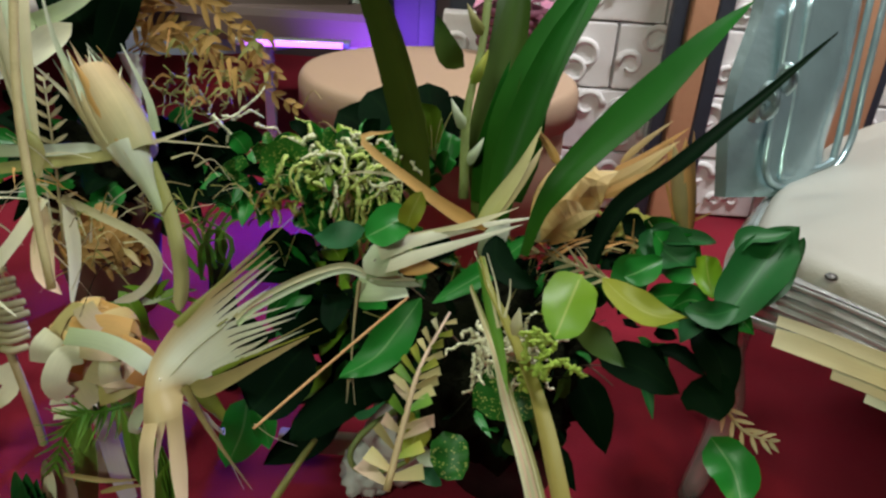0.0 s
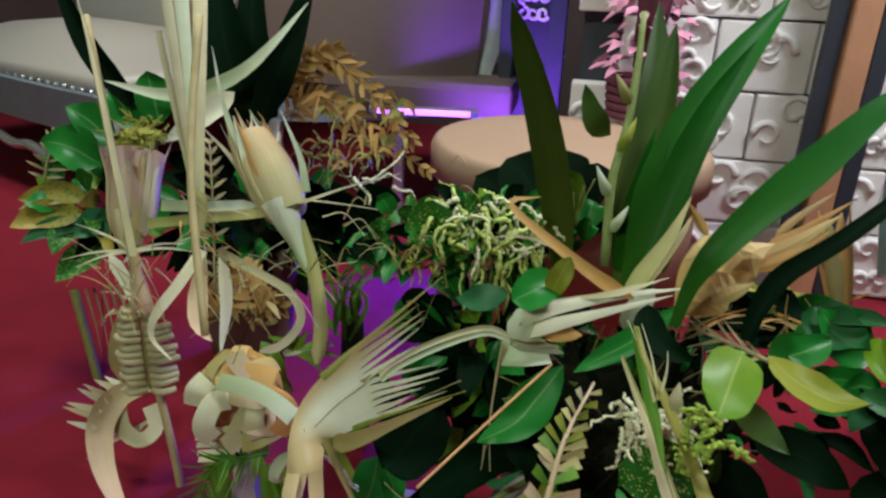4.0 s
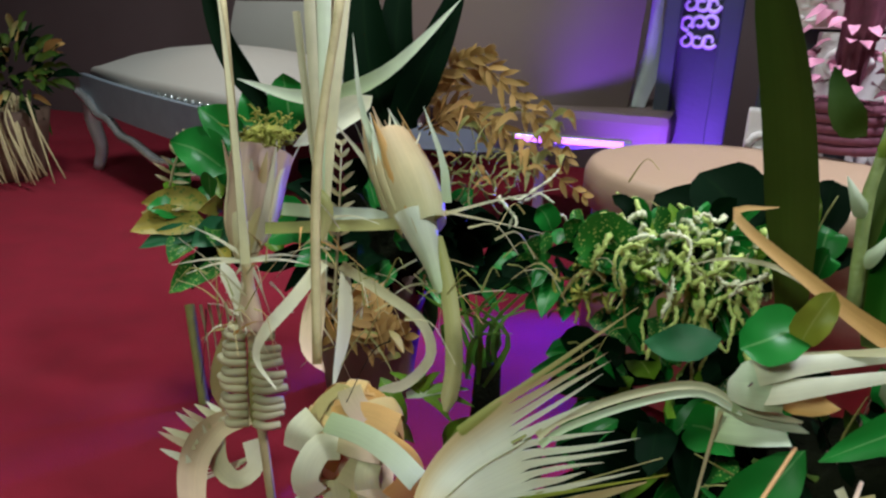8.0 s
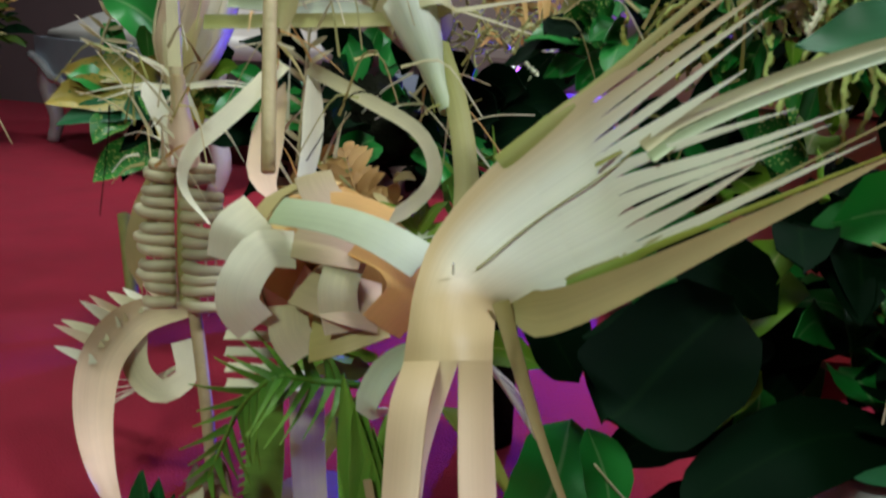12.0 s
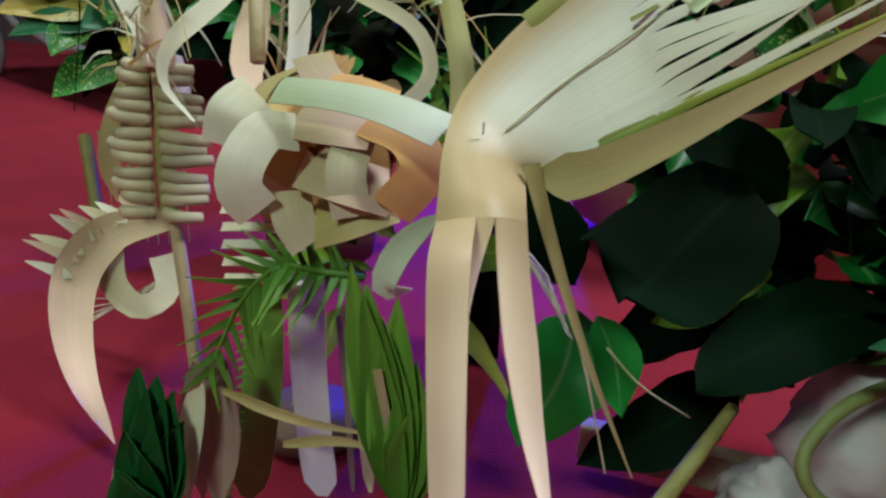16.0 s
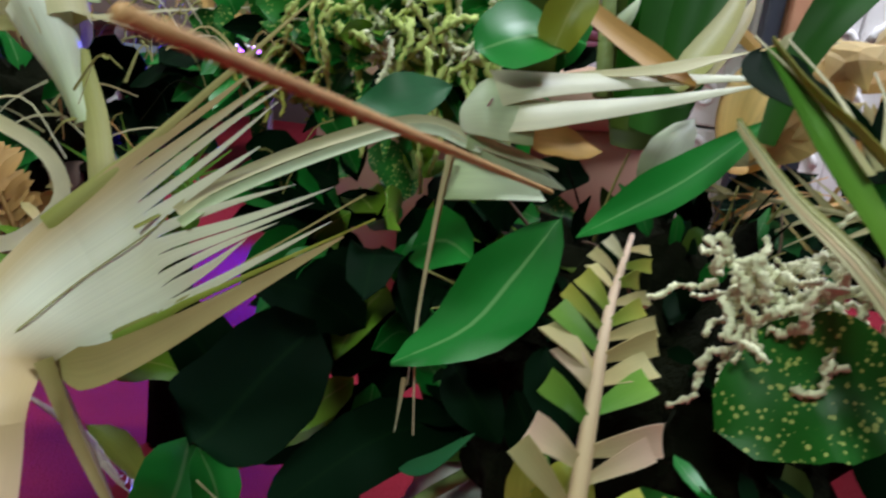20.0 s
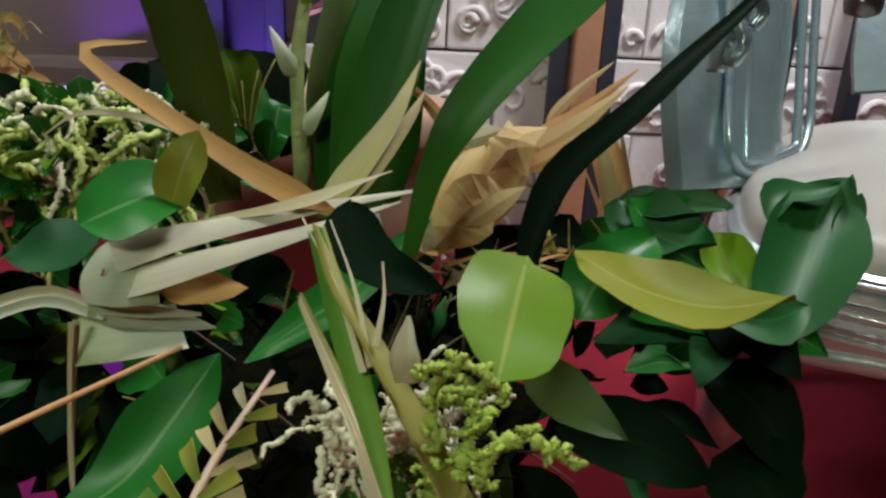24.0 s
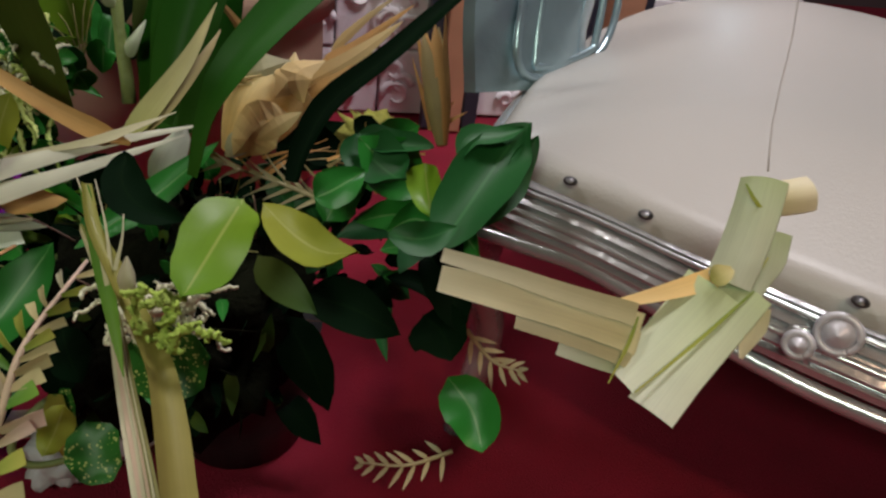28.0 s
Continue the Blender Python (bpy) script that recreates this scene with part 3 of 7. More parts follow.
for c_, r in (((0.589, 0.604, 0.424), 0.010), ((0.619, 0.600, 0.437), 0.016)):
    c_ = Vector(c_)
    out_ = Vector((-0.72, -0.62, 0.3))
    lathe("carved_boss", c_ - out_ * 0.004, c_ + out_ * 0.010, [r * 0.86, r * 0.8, r * 0.55, 0.0005], SILVER_PAINT, chair, "round carved boss", sides=20, uneven=0)
    a_, b_ = out_.orthogonal().normalized(), out_.cross(out_.orthogonal()).normalized()
    tube("carved_scroll", [c_ + (a_ * math.cos(k * 0.45) + b_ * math.sin(k * 0.45)) * r for k in range(15)], 0.0035, 0.0035, SILVER_PAINT, chair, n=36, sides=7)
for i, (x, y) in enumerate([(0.450, 0.808), (0.502, 0.743), (0.558, 0.677), (0.630, 0.606), (0.72, 0.533)]):
    bm = bmesh.new()
    bmesh.ops.create_uvsphere(bm, u_segments=14, v_segments=8, radius=0.0075)
    for v in bm.verts:
        v.co = Vector((v.co.x, v.co.y, v.co.z * 0.55)) + Vector((x, y, 0.466))
    part("stud", bm, STEEL_DARK, chair, "dark round metal stud", True)
for x, y in ((0.43, 0.93), (0.95, 0.45), (1.45, 1.3), (0.85, 1.48)):
    tube("leg", [(x, y, 0.41), (x - 0.03, y - 0.02, 0.3), (x + 0.01, y, 0.16), (x - 0.02, y - 0.02, 0.0)], 0.032, 0.018, SILVER, chair, n=14, sides=10)
for z_, o_, r_ in ((0.414, 0.008, 0.004), (0.399, 0.004, 0.0045), (0.437, 0.004, 0.003)):
    moulding("bead_rail", [(x - o_, y - o_, z_) for x, y in front], roll_profile(r_), SILVER, chair, "thin silver bead", 60)
# upright carved back frame of the chair
U = lambda a, b, k: Vector(a).lerp(Vector(b), k)
bl, br, tl, tr = (0.428, 1.067, 0.437), (0.653, 1.230, 0.438), (0.449, 1.204, 0.724), (0.718, 1.396, 0.775)
panel_out = (Vector(br) - Vector(bl)).cross(Vector((0, 0, 1))).normalized()
frame_pts = [U(bl, br, 0.5), U(U(bl, tl, 0.33), U(br, tr, 0.33), 0.42), U(U(bl, tl, 0.66), U(br, tr, 0.66), 0.5), U(tl, tr, 0.5)]
ribbon("back_upright", frame_pts, (Vector(br) - Vector(bl)).length, "band", SILVER_BLUE, chair, "blue-silver carved arm panel", face=(Vector(br) - Vector(bl)).cross(Vector((0, 0, 1))), cup=-0.35, n=16, across=8, thick=0.02)
for k in (0.1, 0.24):
    ribbon_line = [U(tl, tr, k), U(U(bl, tl, 0.5), U(br, tr, 0.5), k), U(U(bl, tl, 0.2), U(br, tr, 0.2), k), U(U(bl, tl, 0.05 + k * 0.35), U(br, tr, 0.05 + k * 0.35), 0.3), U(U(bl, tl, 0.05 + k * 0.35), U(br, tr, 0.05 + k * 0.35), 0.7),
                   U(U(bl, tl, 0.2), U(br, tr, 0.2), 1 - k), U(U(bl, tl, 0.5), U(br, tr, 0.5), 1 - k), U(tl, tr, 1 - k)]
    tube("carved_bead", [Vector(q) + panel_out * 0.024 for q in ribbon_line], 0.006, 0.006, SILVER_BLUE, chair, n=44, sides=8)
tube("arm_scroll", [(0.421, 1.062, 0.576), (0.421, 1.061, 0.605), (0.431, 1.062, 0.628), (0.438, 1.048, 0.607), (0.430, 1.048, 0.587), (0.425, 1.059, 0.600)], 0.009, 0.006, SILVER_BLUE, chair, n=30, sides=9)
tube("arm_scroll", [(0.435, 1.059, 0.606), (0.440, 1.062, 0.632), (0.447, 1.062, 0.655), (0.457, 1.055, 0.636), (0.449, 1.055, 0.619)], 0.008, 0.006, SILVER_BLUE, chair, n=26, sides=9)
slab("knob", (0.990, 1.606, 0.686), (0.07, 0.05, 0.05), STEEL_DARK, chair, "dark round knob", (0, 0, 20), 0.022, True)
ribbon("back_panel", [(1.124, 1.667, 0.529), (1.128, 1.701, 0.614), (1.171, 1.762, 0.787)], 0.11, "band", SILVER_BLUE, chair, "flat blue-silver back panel", face=(-0.4, -1, 0.1), cup=0.0, n=8, thick=0.02)

# ---- round beige seat behind the main arrangement ----
pouf = empty("upholstered_stool", "round beige upholstered stool behind the plants", "stool")
ring = [(-0.055 + 0.325 * math.cos(a), 1.70 + 0.31 * math.sin(a)) for a in [i * math.pi / 20 for i in range(40)]]
plate("cushion", ring, 0.395, 0.475, BEIGE, pouf, "beige padded cushion", 0.03, 0.012)
plate("skirt", [(-0.055 + (x + 0.055) * 0.93, 1.70 + (y - 1.70) * 0.93) for x, y in ring], 0.06, 0.39, BEIGE, pouf, "", 0.01)
for a in (0.7, 2.3, 3.9, 5.5):
    tube("leg", [(-0.055 + 0.24 * math.cos(a), 1.70 + 0.24 * math.sin(a), 0.08), (-0.055 + 0.26 * math.cos(a), 1.70 + 0.26 * math.sin(a), 0.0)], 0.025, 0.02, SILVER, pouf, n=4, sides=10)

# ---- taupe chair seen from behind, silver back leg in violet light ----
tchair = empty("dining_chair", "taupe upholstered high-back chair with a silver frame, seen from behind", "chair")
a, b, c, d = (-1.181, 2.378, 0.444), (-0.471, 2.649, 0.428), (-0.451, 2.853, 0.825), (-1.342, 2.724, 1.288)
bp0, bp1 = Vector(a), Vector(b)
ribbon("back_panel", [(bp0 + bp1) / 2 + Vector((-0.02, 0, 0.0)), (bp0 + bp1) / 2 + Vector((0.0, 0.02, 0.35)), (bp0 + bp1) / 2 + Vector((0.02, 0.06, 0.85))], 0.86, "band", TAUPE, tchair, "taupe upholstered back", face=(0.25, -1, 0.05), cup=-0.12, n=12, across=10, thick=0.07)
ribbon("rear_rail", [Vector((-1.157, 2.377, 0.351)), Vector((-0.829, 2.493, 0.347)), Vector((-0.457, 2.650, 0.381))], 0.075, "band", RAIL_GREY, tchair, "grey painted rear rail", face=(0.25, -1, 0.05), cup=0, n=8, thick=0.03)
leg_line = [(-0.394, 2.841, 0.934), (-0.387, 2.793, 0.788), (-0.380, 2.736, 0.624), (-0.403, 2.684, 0.496), (-0.412, 2.622, 0.331), (-0.415, 2.50, 0.0)]
for shift in (0, -0.78):
    ribbon("leg", [Vector(q) + Vector((shift, 0, 0)) for q in leg_line], 0.062, "leg", SILVER_PAINT, tchair, "curved silver back leg", face=(0.15, -1, 0.1), cup=-0.15, n=24, across=6, thick=0.03)
slab("seat", (-0.62, 2.75, 0.42), (0.7, 0.6, 0.12), TAUPE, tchair, "", bevel=0.03)

# ---- white sofa at the far side ----
sofa = empty("sofa", "white vinyl sofa with a silver carved apron on a red carpet", "sofa")
e0, e1 = Vector((-2.90, 2.66, 0)), Vector((-1.52, 2.06, 0))
ux = (e1 - e0).normalized()
uy = Vector((-ux.y, ux.x, 0))
sp = lambda u, v, z=0: e0 + ux * u + uy * v + Vector((0, 0, z))
plate("seat", [(q.x, q.y) for q in [sp(0.02, 0.03), sp(0.7, -0.02), sp(1.3, 0.0), sp(1.48, 0.05), sp(1.45, 0.8), sp(0.8, 0.8), sp(0.0, 0.8)]], 0.40, 0.475, VINYL, sofa, "white vinyl seat", 0.03, 0.13)

ribbon("apron", [sp(0, 0, 0.37), sp(0.5, -0.03, 0.36), sp(1.0, -0.03, 0.35), sp(1.46, 0.0, 0.34)], 0.14, "band", RAIL_GREY, sofa, "blue-grey apron", face=(-uy.x, -uy.y, 0), cup=0, n=14, thick=0.03)
moulding("lower_rail", [sp(0.02 + i * 0.12, -0.035, 0.36 - 0.19 * math.sin(min(1, i * 0.12) * math.pi / 2) + 0.012 * math.sin(i * 2.6)) for i in range(13)], roll_profile(0.02), SILVER, sofa, "scalloped silver lower rail", 80)
for i in range(26):
    p = sp(0.04 + i * 0.055, -0.012, 0.425)
    bm = bmesh.new()
    bmesh.ops.create_icosphere(bm, subdivisions=1, radius=0.009)
    bmesh.ops.translate(bm, vec=p, verts=bm.verts)
    part("nail_head", bm, SILVER, sofa, "", True)
for u, v in ((0.04, 0.03), (1.42, 0.05), (0.04, 0.76), (1.4, 0.76)):
    tube("leg", [sp(u, v, 0.4), sp(u - 0.01, v - 0.02, 0.25), sp(u + 0.02, v, 0.1), sp(u, v - 0.02, 0.0)], 0.04, 0.024, SILVER_PAINT, sofa, "carved silver leg", n=12, sides=9)
ribbon("backrest", [sp(0.0, 0.80, 0.62), sp(0.7, 0.82, 0.62), sp(1.4, 0.80, 0.62)], 0.34, "band", VINYL, sofa, "white vinyl back cushion", face=(-uy.x, -uy.y, 0.15), cup=-0.1, n=10, across=6, thick=0.08)
ribbon("backrest_top", [sp(0.0, 0.9, 1.05), sp(0.7, 0.92, 1.05), sp(1.4, 0.9, 1.05)], 0.55, "band", TAUPE, sofa, "taupe padded upper back", face=(-uy.x, -uy.y, 0.0), cup=-0.05, n=10, across=6, thick=0.08)

# ---- carved back wall, posts and lattice ----
wallg = empty("carved_screen", "white carved stone screen behind the chairs", "screen", "", "structure")
for r in range(10):
    for q in range(7):
        x, z = 0.05 + q * 0.246 + (0.123 if r % 2 else 0), 0.093 + r * 0.185
        slab("stone_block", (x, 2.12 + random.uniform(-0.004, 0.004), z), (0.240, 0.08, 0.179), WALL_WHITE, wallg, bevel=0.006)
        for k in range(5):
            ox, oz, rr = random.uniform(-0.09, 0.09), random.uniform(-0.055, 0.055), random.uniform(0.02, 0.055)
            sg = random.choice((-1, 1))
            tube("carved_leaf", [(x + ox + sg * rr * math.cos(t) * (1 - t / 9), 2.078, z + oz + rr * math.sin(t) * (1 - t / 9)) for t in [j * 0.7 for j in range(9)]], 0.012, 0.005, WALL_WHITE, wallg, n=16, sides=5)
slab("screen_core", (0.82, 2.185, 0.93), (1.75, 0.04, 1.85), NAVY, wallg, "", bevel=0)
for x, y, w, mat, label in ((0.548, 2.00, 0.037, NAVY, "dark navy wooden post"), (0.605, 1.995, 0.062, WOOD, "terracotta brown wooden post"), (0.667, 2.01, 0.041, NAVY, "dark navy wooden post"),
                            (0.95, 2.0, 0.041, NAVY, "dark navy wooden post"), (1.04, 1.99, 0.09, WOOD, "terracotta brown wooden post"), (1.115, 2.01, 0.037, NAVY, "dark navy wooden post"), (1.31, 2.0, 0.041, NAVY, "dark navy wooden post"),
                            (-0.145, 2.60, 0.06, NAVY, "dark navy wooden post"), (-0.32, 2.64, 0.05, NAVY, "dark navy wooden post")):
    tagged(slab("wooden_post", (x, y, 1.2), (w, w, 2.4), mat, bevel=0.006), label, "post", "posts of the screen")
lat = empty("lattice_panel", "white carved lattice panel in violet light", "lattice")
slab("backing", (-0.235, 2.72, 0.9), (0.16, 0.03, 1.8), NAVY, lat, "dark backing")
ribbon("diagonal_bar", [(-0.342, 2.833, 0.773), (-0.134, 2.827, 0.527)], 0.045, "band", WALL_WHITE, lat, "pale diagonal bar", face=(0.2, -1, 0), cup=0, n=4, thick=0.02)
for j in range(21):
    cxl, czl = -0.275 + 0.035 * (j % 3), 0.70 + 0.055 * (j // 3)
    tube("scrollwork", [Vector((cxl + (0.024 - 0.0018 * k) * math.sin(k * 0.8 + j), 2.69, czl + (0.024 - 0.0018 * k) * math.cos(k * 0.8 + j))) for k in range(9)], 0.0075, 0.005, WALL_WHITE, lat, n=22, sides=6)

# ---- column of pink flowers ----
col = empty("flower_column", "hanging column of pink and magenta flowers", "flowers")
rng = random.Random(8)
cx, cy = 0.112, 1.965
for r in range(5):
    tube("wicker_ring", [(cx + (0.085 - 0.002 * r) * math.cos(a), cy + (0.085 - 0.002 * r) * math.sin(a), 0.585 - 0.021 * r) for a in [k * math.pi / 8 for k in range(17)]], 0.012, 0.012, MAGENTA, col, "dark woven wicker", n=34, sides=6)
tube("post", [(cx, cy, 0.6), (cx, cy, 0.3), (cx, cy, 0.0)], 0.02, 0.03, NAVY, col, "dark foot", n=4, sides=10)
blob("core", (cx, cy, 0.98), (0.045, 0.04, 0.40), MAGENTA, col, "", 0.3, 20, 2, 4)
for i in range(290):
    a, z = rng.uniform(0, 6.28), rng.uniform(0.56, 1.4)
    rr = rng.uniform(0.05, 0.10)
    p = Vector((cx + rr * math.cos(a), cy + rr * math.sin(a), z))
    o = Vector((math.cos(a) + rng.uniform(-0.6, 0.6), math.sin(a), rng.uniform(-0.9, 0.4)))
    ribbon("petal", [p, p + o * 0.012 + Vector((0, 0, 0.006)), p + o * 0.034], 0.026, "oval", PINK if rng.random() < 0.75 else MAGENTA, col, face=(0, -0.5, 1), n=4, across=2)

# ---- LED bar on the floor ----
ledt = empty("led_bar", "slim violet LED bar lamp glowing behind the plants", "lamp")
slab("housing", (-0.52, 2.2, 0.42), (0.34, 0.05, 0.02), SILVER, ledt, "silver housing", (0, 0, 8))
slab("diffuser", (-0.52, 2.172, 0.42), (0.30, 0.006, 0.016), LED, ledt, "glowing violet diffuser", (0, 0, 8), 0)
slab("foot", (-0.6, 2.2, 0.205), (0.03, 0.03, 0.41), SILVER, ledt)

# ================= main arrangement =================
arr = empty("flower_arrangement", "large arrangement of palm-leaf flowers, green leaves and amaranth", "flower arrangement", "flower arrangements")
blob("foam_base", (0.06, 0.86, 0.27), (0.13, 0.13, 0.12), FOAM, arr, "near-black floral foam", 0.35, 14, 1)
tube("pot", [(0.11, 0.95, 0.2), (0.11, 0.95, 0.1), (0.11, 0.95, 0.0)], 0.11, 0.085, POT, arr, "black pot", n=4, sides=24)
blob("cloth_wrap", (-0.045, 0.892, 0.10), (0.062, 0.048, 0.082), CLOTH, arr, "crumpled white cloth round the foot", 0.32, 6, 4)
blob("cloth_fold", (-0.100, 0.880, 0.040), (0.04, 0.04, 0.045), CLOTH, arr, "", 0.4, 7, 5)
ribbon("leaf", [(-0.265, 0.839, 0.195), (-0.268, 0.812, 0.157), (-0.289, 0.798, 0.104)], 0.07, "oval", GREEN, arr, "", n=10, cup=0.2)
ribbon("leaf", [(-0.250, 0.813, 0.205), (-0.234, 0.806, 0.177), (-0.225, 0.795, 0.145)], 0.035, "leaf", GREEN, arr, "", n=10, cup=0.2)
ribbon("leaf", [(-0.159, 0.877, 0.231), (-0.183, 0.852, 0.210), (-0.216, 0.830, 0.200)], 0.03, "leaf", LIME, arr, "", n=10, cup=0.2)
ribbon("leaf", [(-0.139, 0.909, 0.133), (-0.191, 0.873, 0.100), (-0.250, 0.837, 0.072)], 0.06, "leaf", DARK_SHADED, arr, "", n=10, cup=0.2)
ribbon("leaf", [(-0.002, 0.908, 0.220), (-0.049, 0.872, 0.210), (-0.097, 0.835, 0.200)], 0.018, "leaf", TEAL_LEAF, arr, "", n=10, cup=0.2)
tube("bent_stem", [(-0.055, 0.849, 0.185), (-0.095, 0.823, 0.168), (-0.115, 0.802, 0.141), (-0.102, 0.796, 0.118), (-0.068, 0.802, 0.114), (-0.029, 0.821, 0.126), (-0.007, 0.856, 0.146)], 0.005, 0.0035, STALK, arr, "bent green stem", n=24, sides=8)
tube("bent_stem", [(-0.206, 0.732, 0.113), (-0.182, 0.762, 0.147), (-0.161, 0.797, 0.168)], 0.006, 0.004, STEM, arr, "olive stem", n=8, sides=8)

# fan of split palm leaf with its stalk and drooping tails
fan = ribbon("palm_fan", [(-0.232, 0.732, 0.398), (-0.214, 0.745, 0.413), (-0.163, 0.763, 0.439), (-0.115, 0.771, 0.455), (-0.080, 0.763, 0.448), (-0.034, 0.785, 0.435)], 0.007, "strip", CREAM, arr, "split pale palm-leaf fan", cup=0.5, n=20)
ribbon("fan_stem", [(-0.228, 0.726, 0.394), (-0.209, 0.739, 0.409), (-0.160, 0.757, 0.434), (-0.113, 0.764, 0.452), (-0.080, 0.759, 0.444)], 0.006, "strip", PALE, fan, "", cup=0.5, n=18)
ribbon("fan_stem", [(-0.253, 0.728, 0.388), (-0.211, 0.753, 0.415), (-0.162, 0.770, 0.440)], 0.002, "needle", OLIVE, fan, "", cup=0.5, n=14)
fan_web, web_at = sheet("fan_web", [(-0.318, 0.658, 0.301), (-0.320, 0.666, 0.312), (-0.324, 0.683, 0.330), (-0.323, 0.705, 0.351), (-0.307, 0.727, 0.379), (-0.278, 0.742, 0.409), (-0.254, 0.750, 0.432)],
                       [(-0.296, 0.656, 0.307), (-0.299, 0.665, 0.315), (-0.304, 0.685, 0.326), (-0.301, 0.702, 0.336), (-0.284, 0.719, 0.353), (-0.256, 0.730, 0.375), (-0.234, 0.732, 0.394)],
                       [(-0.282, 0.675, 0.302), (-0.285, 0.685, 0.309), (-0.289, 0.705, 0.315), (-0.282, 0.707, 0.319), (-0.263, 0.712, 0.328), (-0.234, 0.714, 0.345), (-0.215, 0.710, 0.359)], WEB, fan, "bent palm leaf, tan at its neck and white inside", stop=0.74, ripple=0.0)
hood_tip, low_tip = Vector((-0.168, 0.760, 0.517)), Vector((-0.126, 0.696, 0.417))
tips = [(-0.193, 0.758, 0.481), (-0.186, 0.757, 0.475), (-0.183, 0.755, 0.469), (-0.187, 0.750, 0.459), (-0.193, 0.742, 0.436), (-0.171, 0.730, 0.421), (-0.151, 0.726, 0.423), (-0.159, 0.716, 0.416), (-0.173, 0.706, 0.407), (-0.186, 0.699, 0.399), (-0.146, 0.698, 0.413)]
def tongue(name, u0, u1, v0, line, mat, keep, label="", grow=1.0, tip=0.0, flat=False, n=24, across=4):
    """A strip that goes on from the bent leaf's edge at v0, between u0 and u1, and narrows past keep."""
    c0 = web_at((u0 + u1) / 2, v0)
    pts = smooth_line([c0] + line, n)
    verts, uvs, faces = [], [], []
    m = across + 1
    for layer in (0.5, -0.5):
        for i, c in enumerate(pts):
            t = (pts[min(i + 1, n - 1)] - pts[max(i - 1, 0)]).normalized()
            nrm = (web_at(u1, v0) - web_at(u0, v0)).cross(t).normalized()
            x = i / (n - 1)
            w = 1 + (grow - 1) * min(1, x / keep) if x < keep else grow * (tip + (1 - tip) * max(0.0, 1 - (x - keep) / (1 - keep)) ** 0.85)
            for k in range(m):
                u = u0 + (u1 - u0) * k / across
                verts.append(c + (web_at(u, v0) - c0) * max(w, 0.02) + nrm * 0.0007 * layer)
                uvs.append((k / across, x) if flat else (u, min(1, max(0, (u - 0.08) / 0.24))))
    for i in range(n - 1):
        for k in range(across):
            q = i * m + k
            faces.append((q, q + 1, q + m + 1, q + m))
            q += n * m
            faces.append((q + 1, q, q + m, q + m + 1))
    return mesh_of(name, verts, faces, mat, fan, label, uvs)


for k, tip in enumerate(tips):
    tip = Vector(tip)
    u0, u1 = k / len(tips), (k + 1) / len(tips)
    u = (u0 + u1) / 2
    mid = web_at(u, 0.95)
    tongue("fan_finger", u0, u1, 0.74, [web_at(u, 0.85), mid, mid.lerp(tip, 0.5) + Vector((0, 0, 0.0015 * (k % 3 - 1))), tip], WEB, (0.30, 0.46, 0.36, 0.22, 0.5)[k % 5], grow=1.18)
ribbon("fan_crease", [web_at(0.52, 0.5) + Vector((0, -0.0014, 0.0006)), web_at(0.5, 0.7) + Vector((0, -0.0014, 0.0006)), web_at(0.48, 0.92) + Vector((0, -0.0014, 0.0006)), web_at(0.46, 0.99) + Vector((0, -0.0012, 0.0004))], 0.0009, "leaf", STEM, fan, "dark crease", n=14, across=2)
for u, end, w, m in ((0.02, hood_tip, 0.010, OLIVE), (0.985, low_tip, 0.006, YELLOW_GREEN), (0.95, low_tip + Vector((-0.006, 0.004, 0.01)), 0.003, OLIVE)):
    ribbon("fan_edge", [web_at(u, 0.7), web_at(u, 0.85), web_at(u, 0.98), web_at(u, 0.98).lerp(end, 0.5), end], w, "blade_tip", m, fan, "olive outer strip", cup=-0.2, n=18, face=(-0.1, -1, 0.3))
fan_under = [(-0.285, 0.705, 0.316), (-0.263, 0.703, 0.320), (-0.233, 0.702, 0.338), (-0.197, 0.701, 0.364), (-0.140, 0.695, 0.407)]
ribbon("fan_underside", fan_under, 0.026, "lance", TAN, fan, "tan back of the lower lobe", cup=0.1, n=18, face=(-0.1, -1, 0.35))

VEC = lambda *pts: [Vector(q) for q in pts]
tongue("fan_tail", 0.0, 0.40, 0.0, VEC((-0.302, 0.626, 0.297), (-0.295, 0.605, 0.275), (-0.288, 0.586, 0.255), (-0.281, 0.569, 0.232), (-0.277, 0.559, 0.219)), TAIL, 0.2, "drooping tan tail", tip=0.55, flat=True)
tongue("fan_tail", 0.40, 0.60, 0.0, VEC((-0.296, 0.644, 0.293), (-0.294, 0.626, 0.278), (-0.290, 0.614, 0.264)), TAIL, 0.1, "", flat=True)
tongue("fan_tail", 0.60, 1.0, 0.0, VEC((-0.282, 0.654, 0.291), (-0.275, 0.637, 0.275), (-0.268, 0.621, 0.261), (-0.261, 0.605, 0.248), (-0.254, 0.590, 0.238), (-0.248, 0.576, 0.231)), TAIL, 0.45, "drooping pinkish tail", tip=0.12, flat=True)
ribbon("fan_tail", [(-0.287, 0.700, 0.322), (-0.272, 0.697, 0.285), (-0.249, 0.697, 0.232), (-0.218, 0.697, 0.171)], 0.009, "spear", TAN, fan, "", cup=0.3, n=10)
ribbon("fan_tail", [(-0.285, 0.703, 0.319), (-0.263, 0.703, 0.262), (-0.247, 0.703, 0.217), (-0.231, 0.702, 0.166)], 0.004, "needle", CREAM, fan, "", cup=0.3, n=10)
slab("staple", (-0.308, 0.689, 0.338), (0.001, 0.001, 0.006), SILVER, fan, "small metal staple", (20, 5, 0), 0)
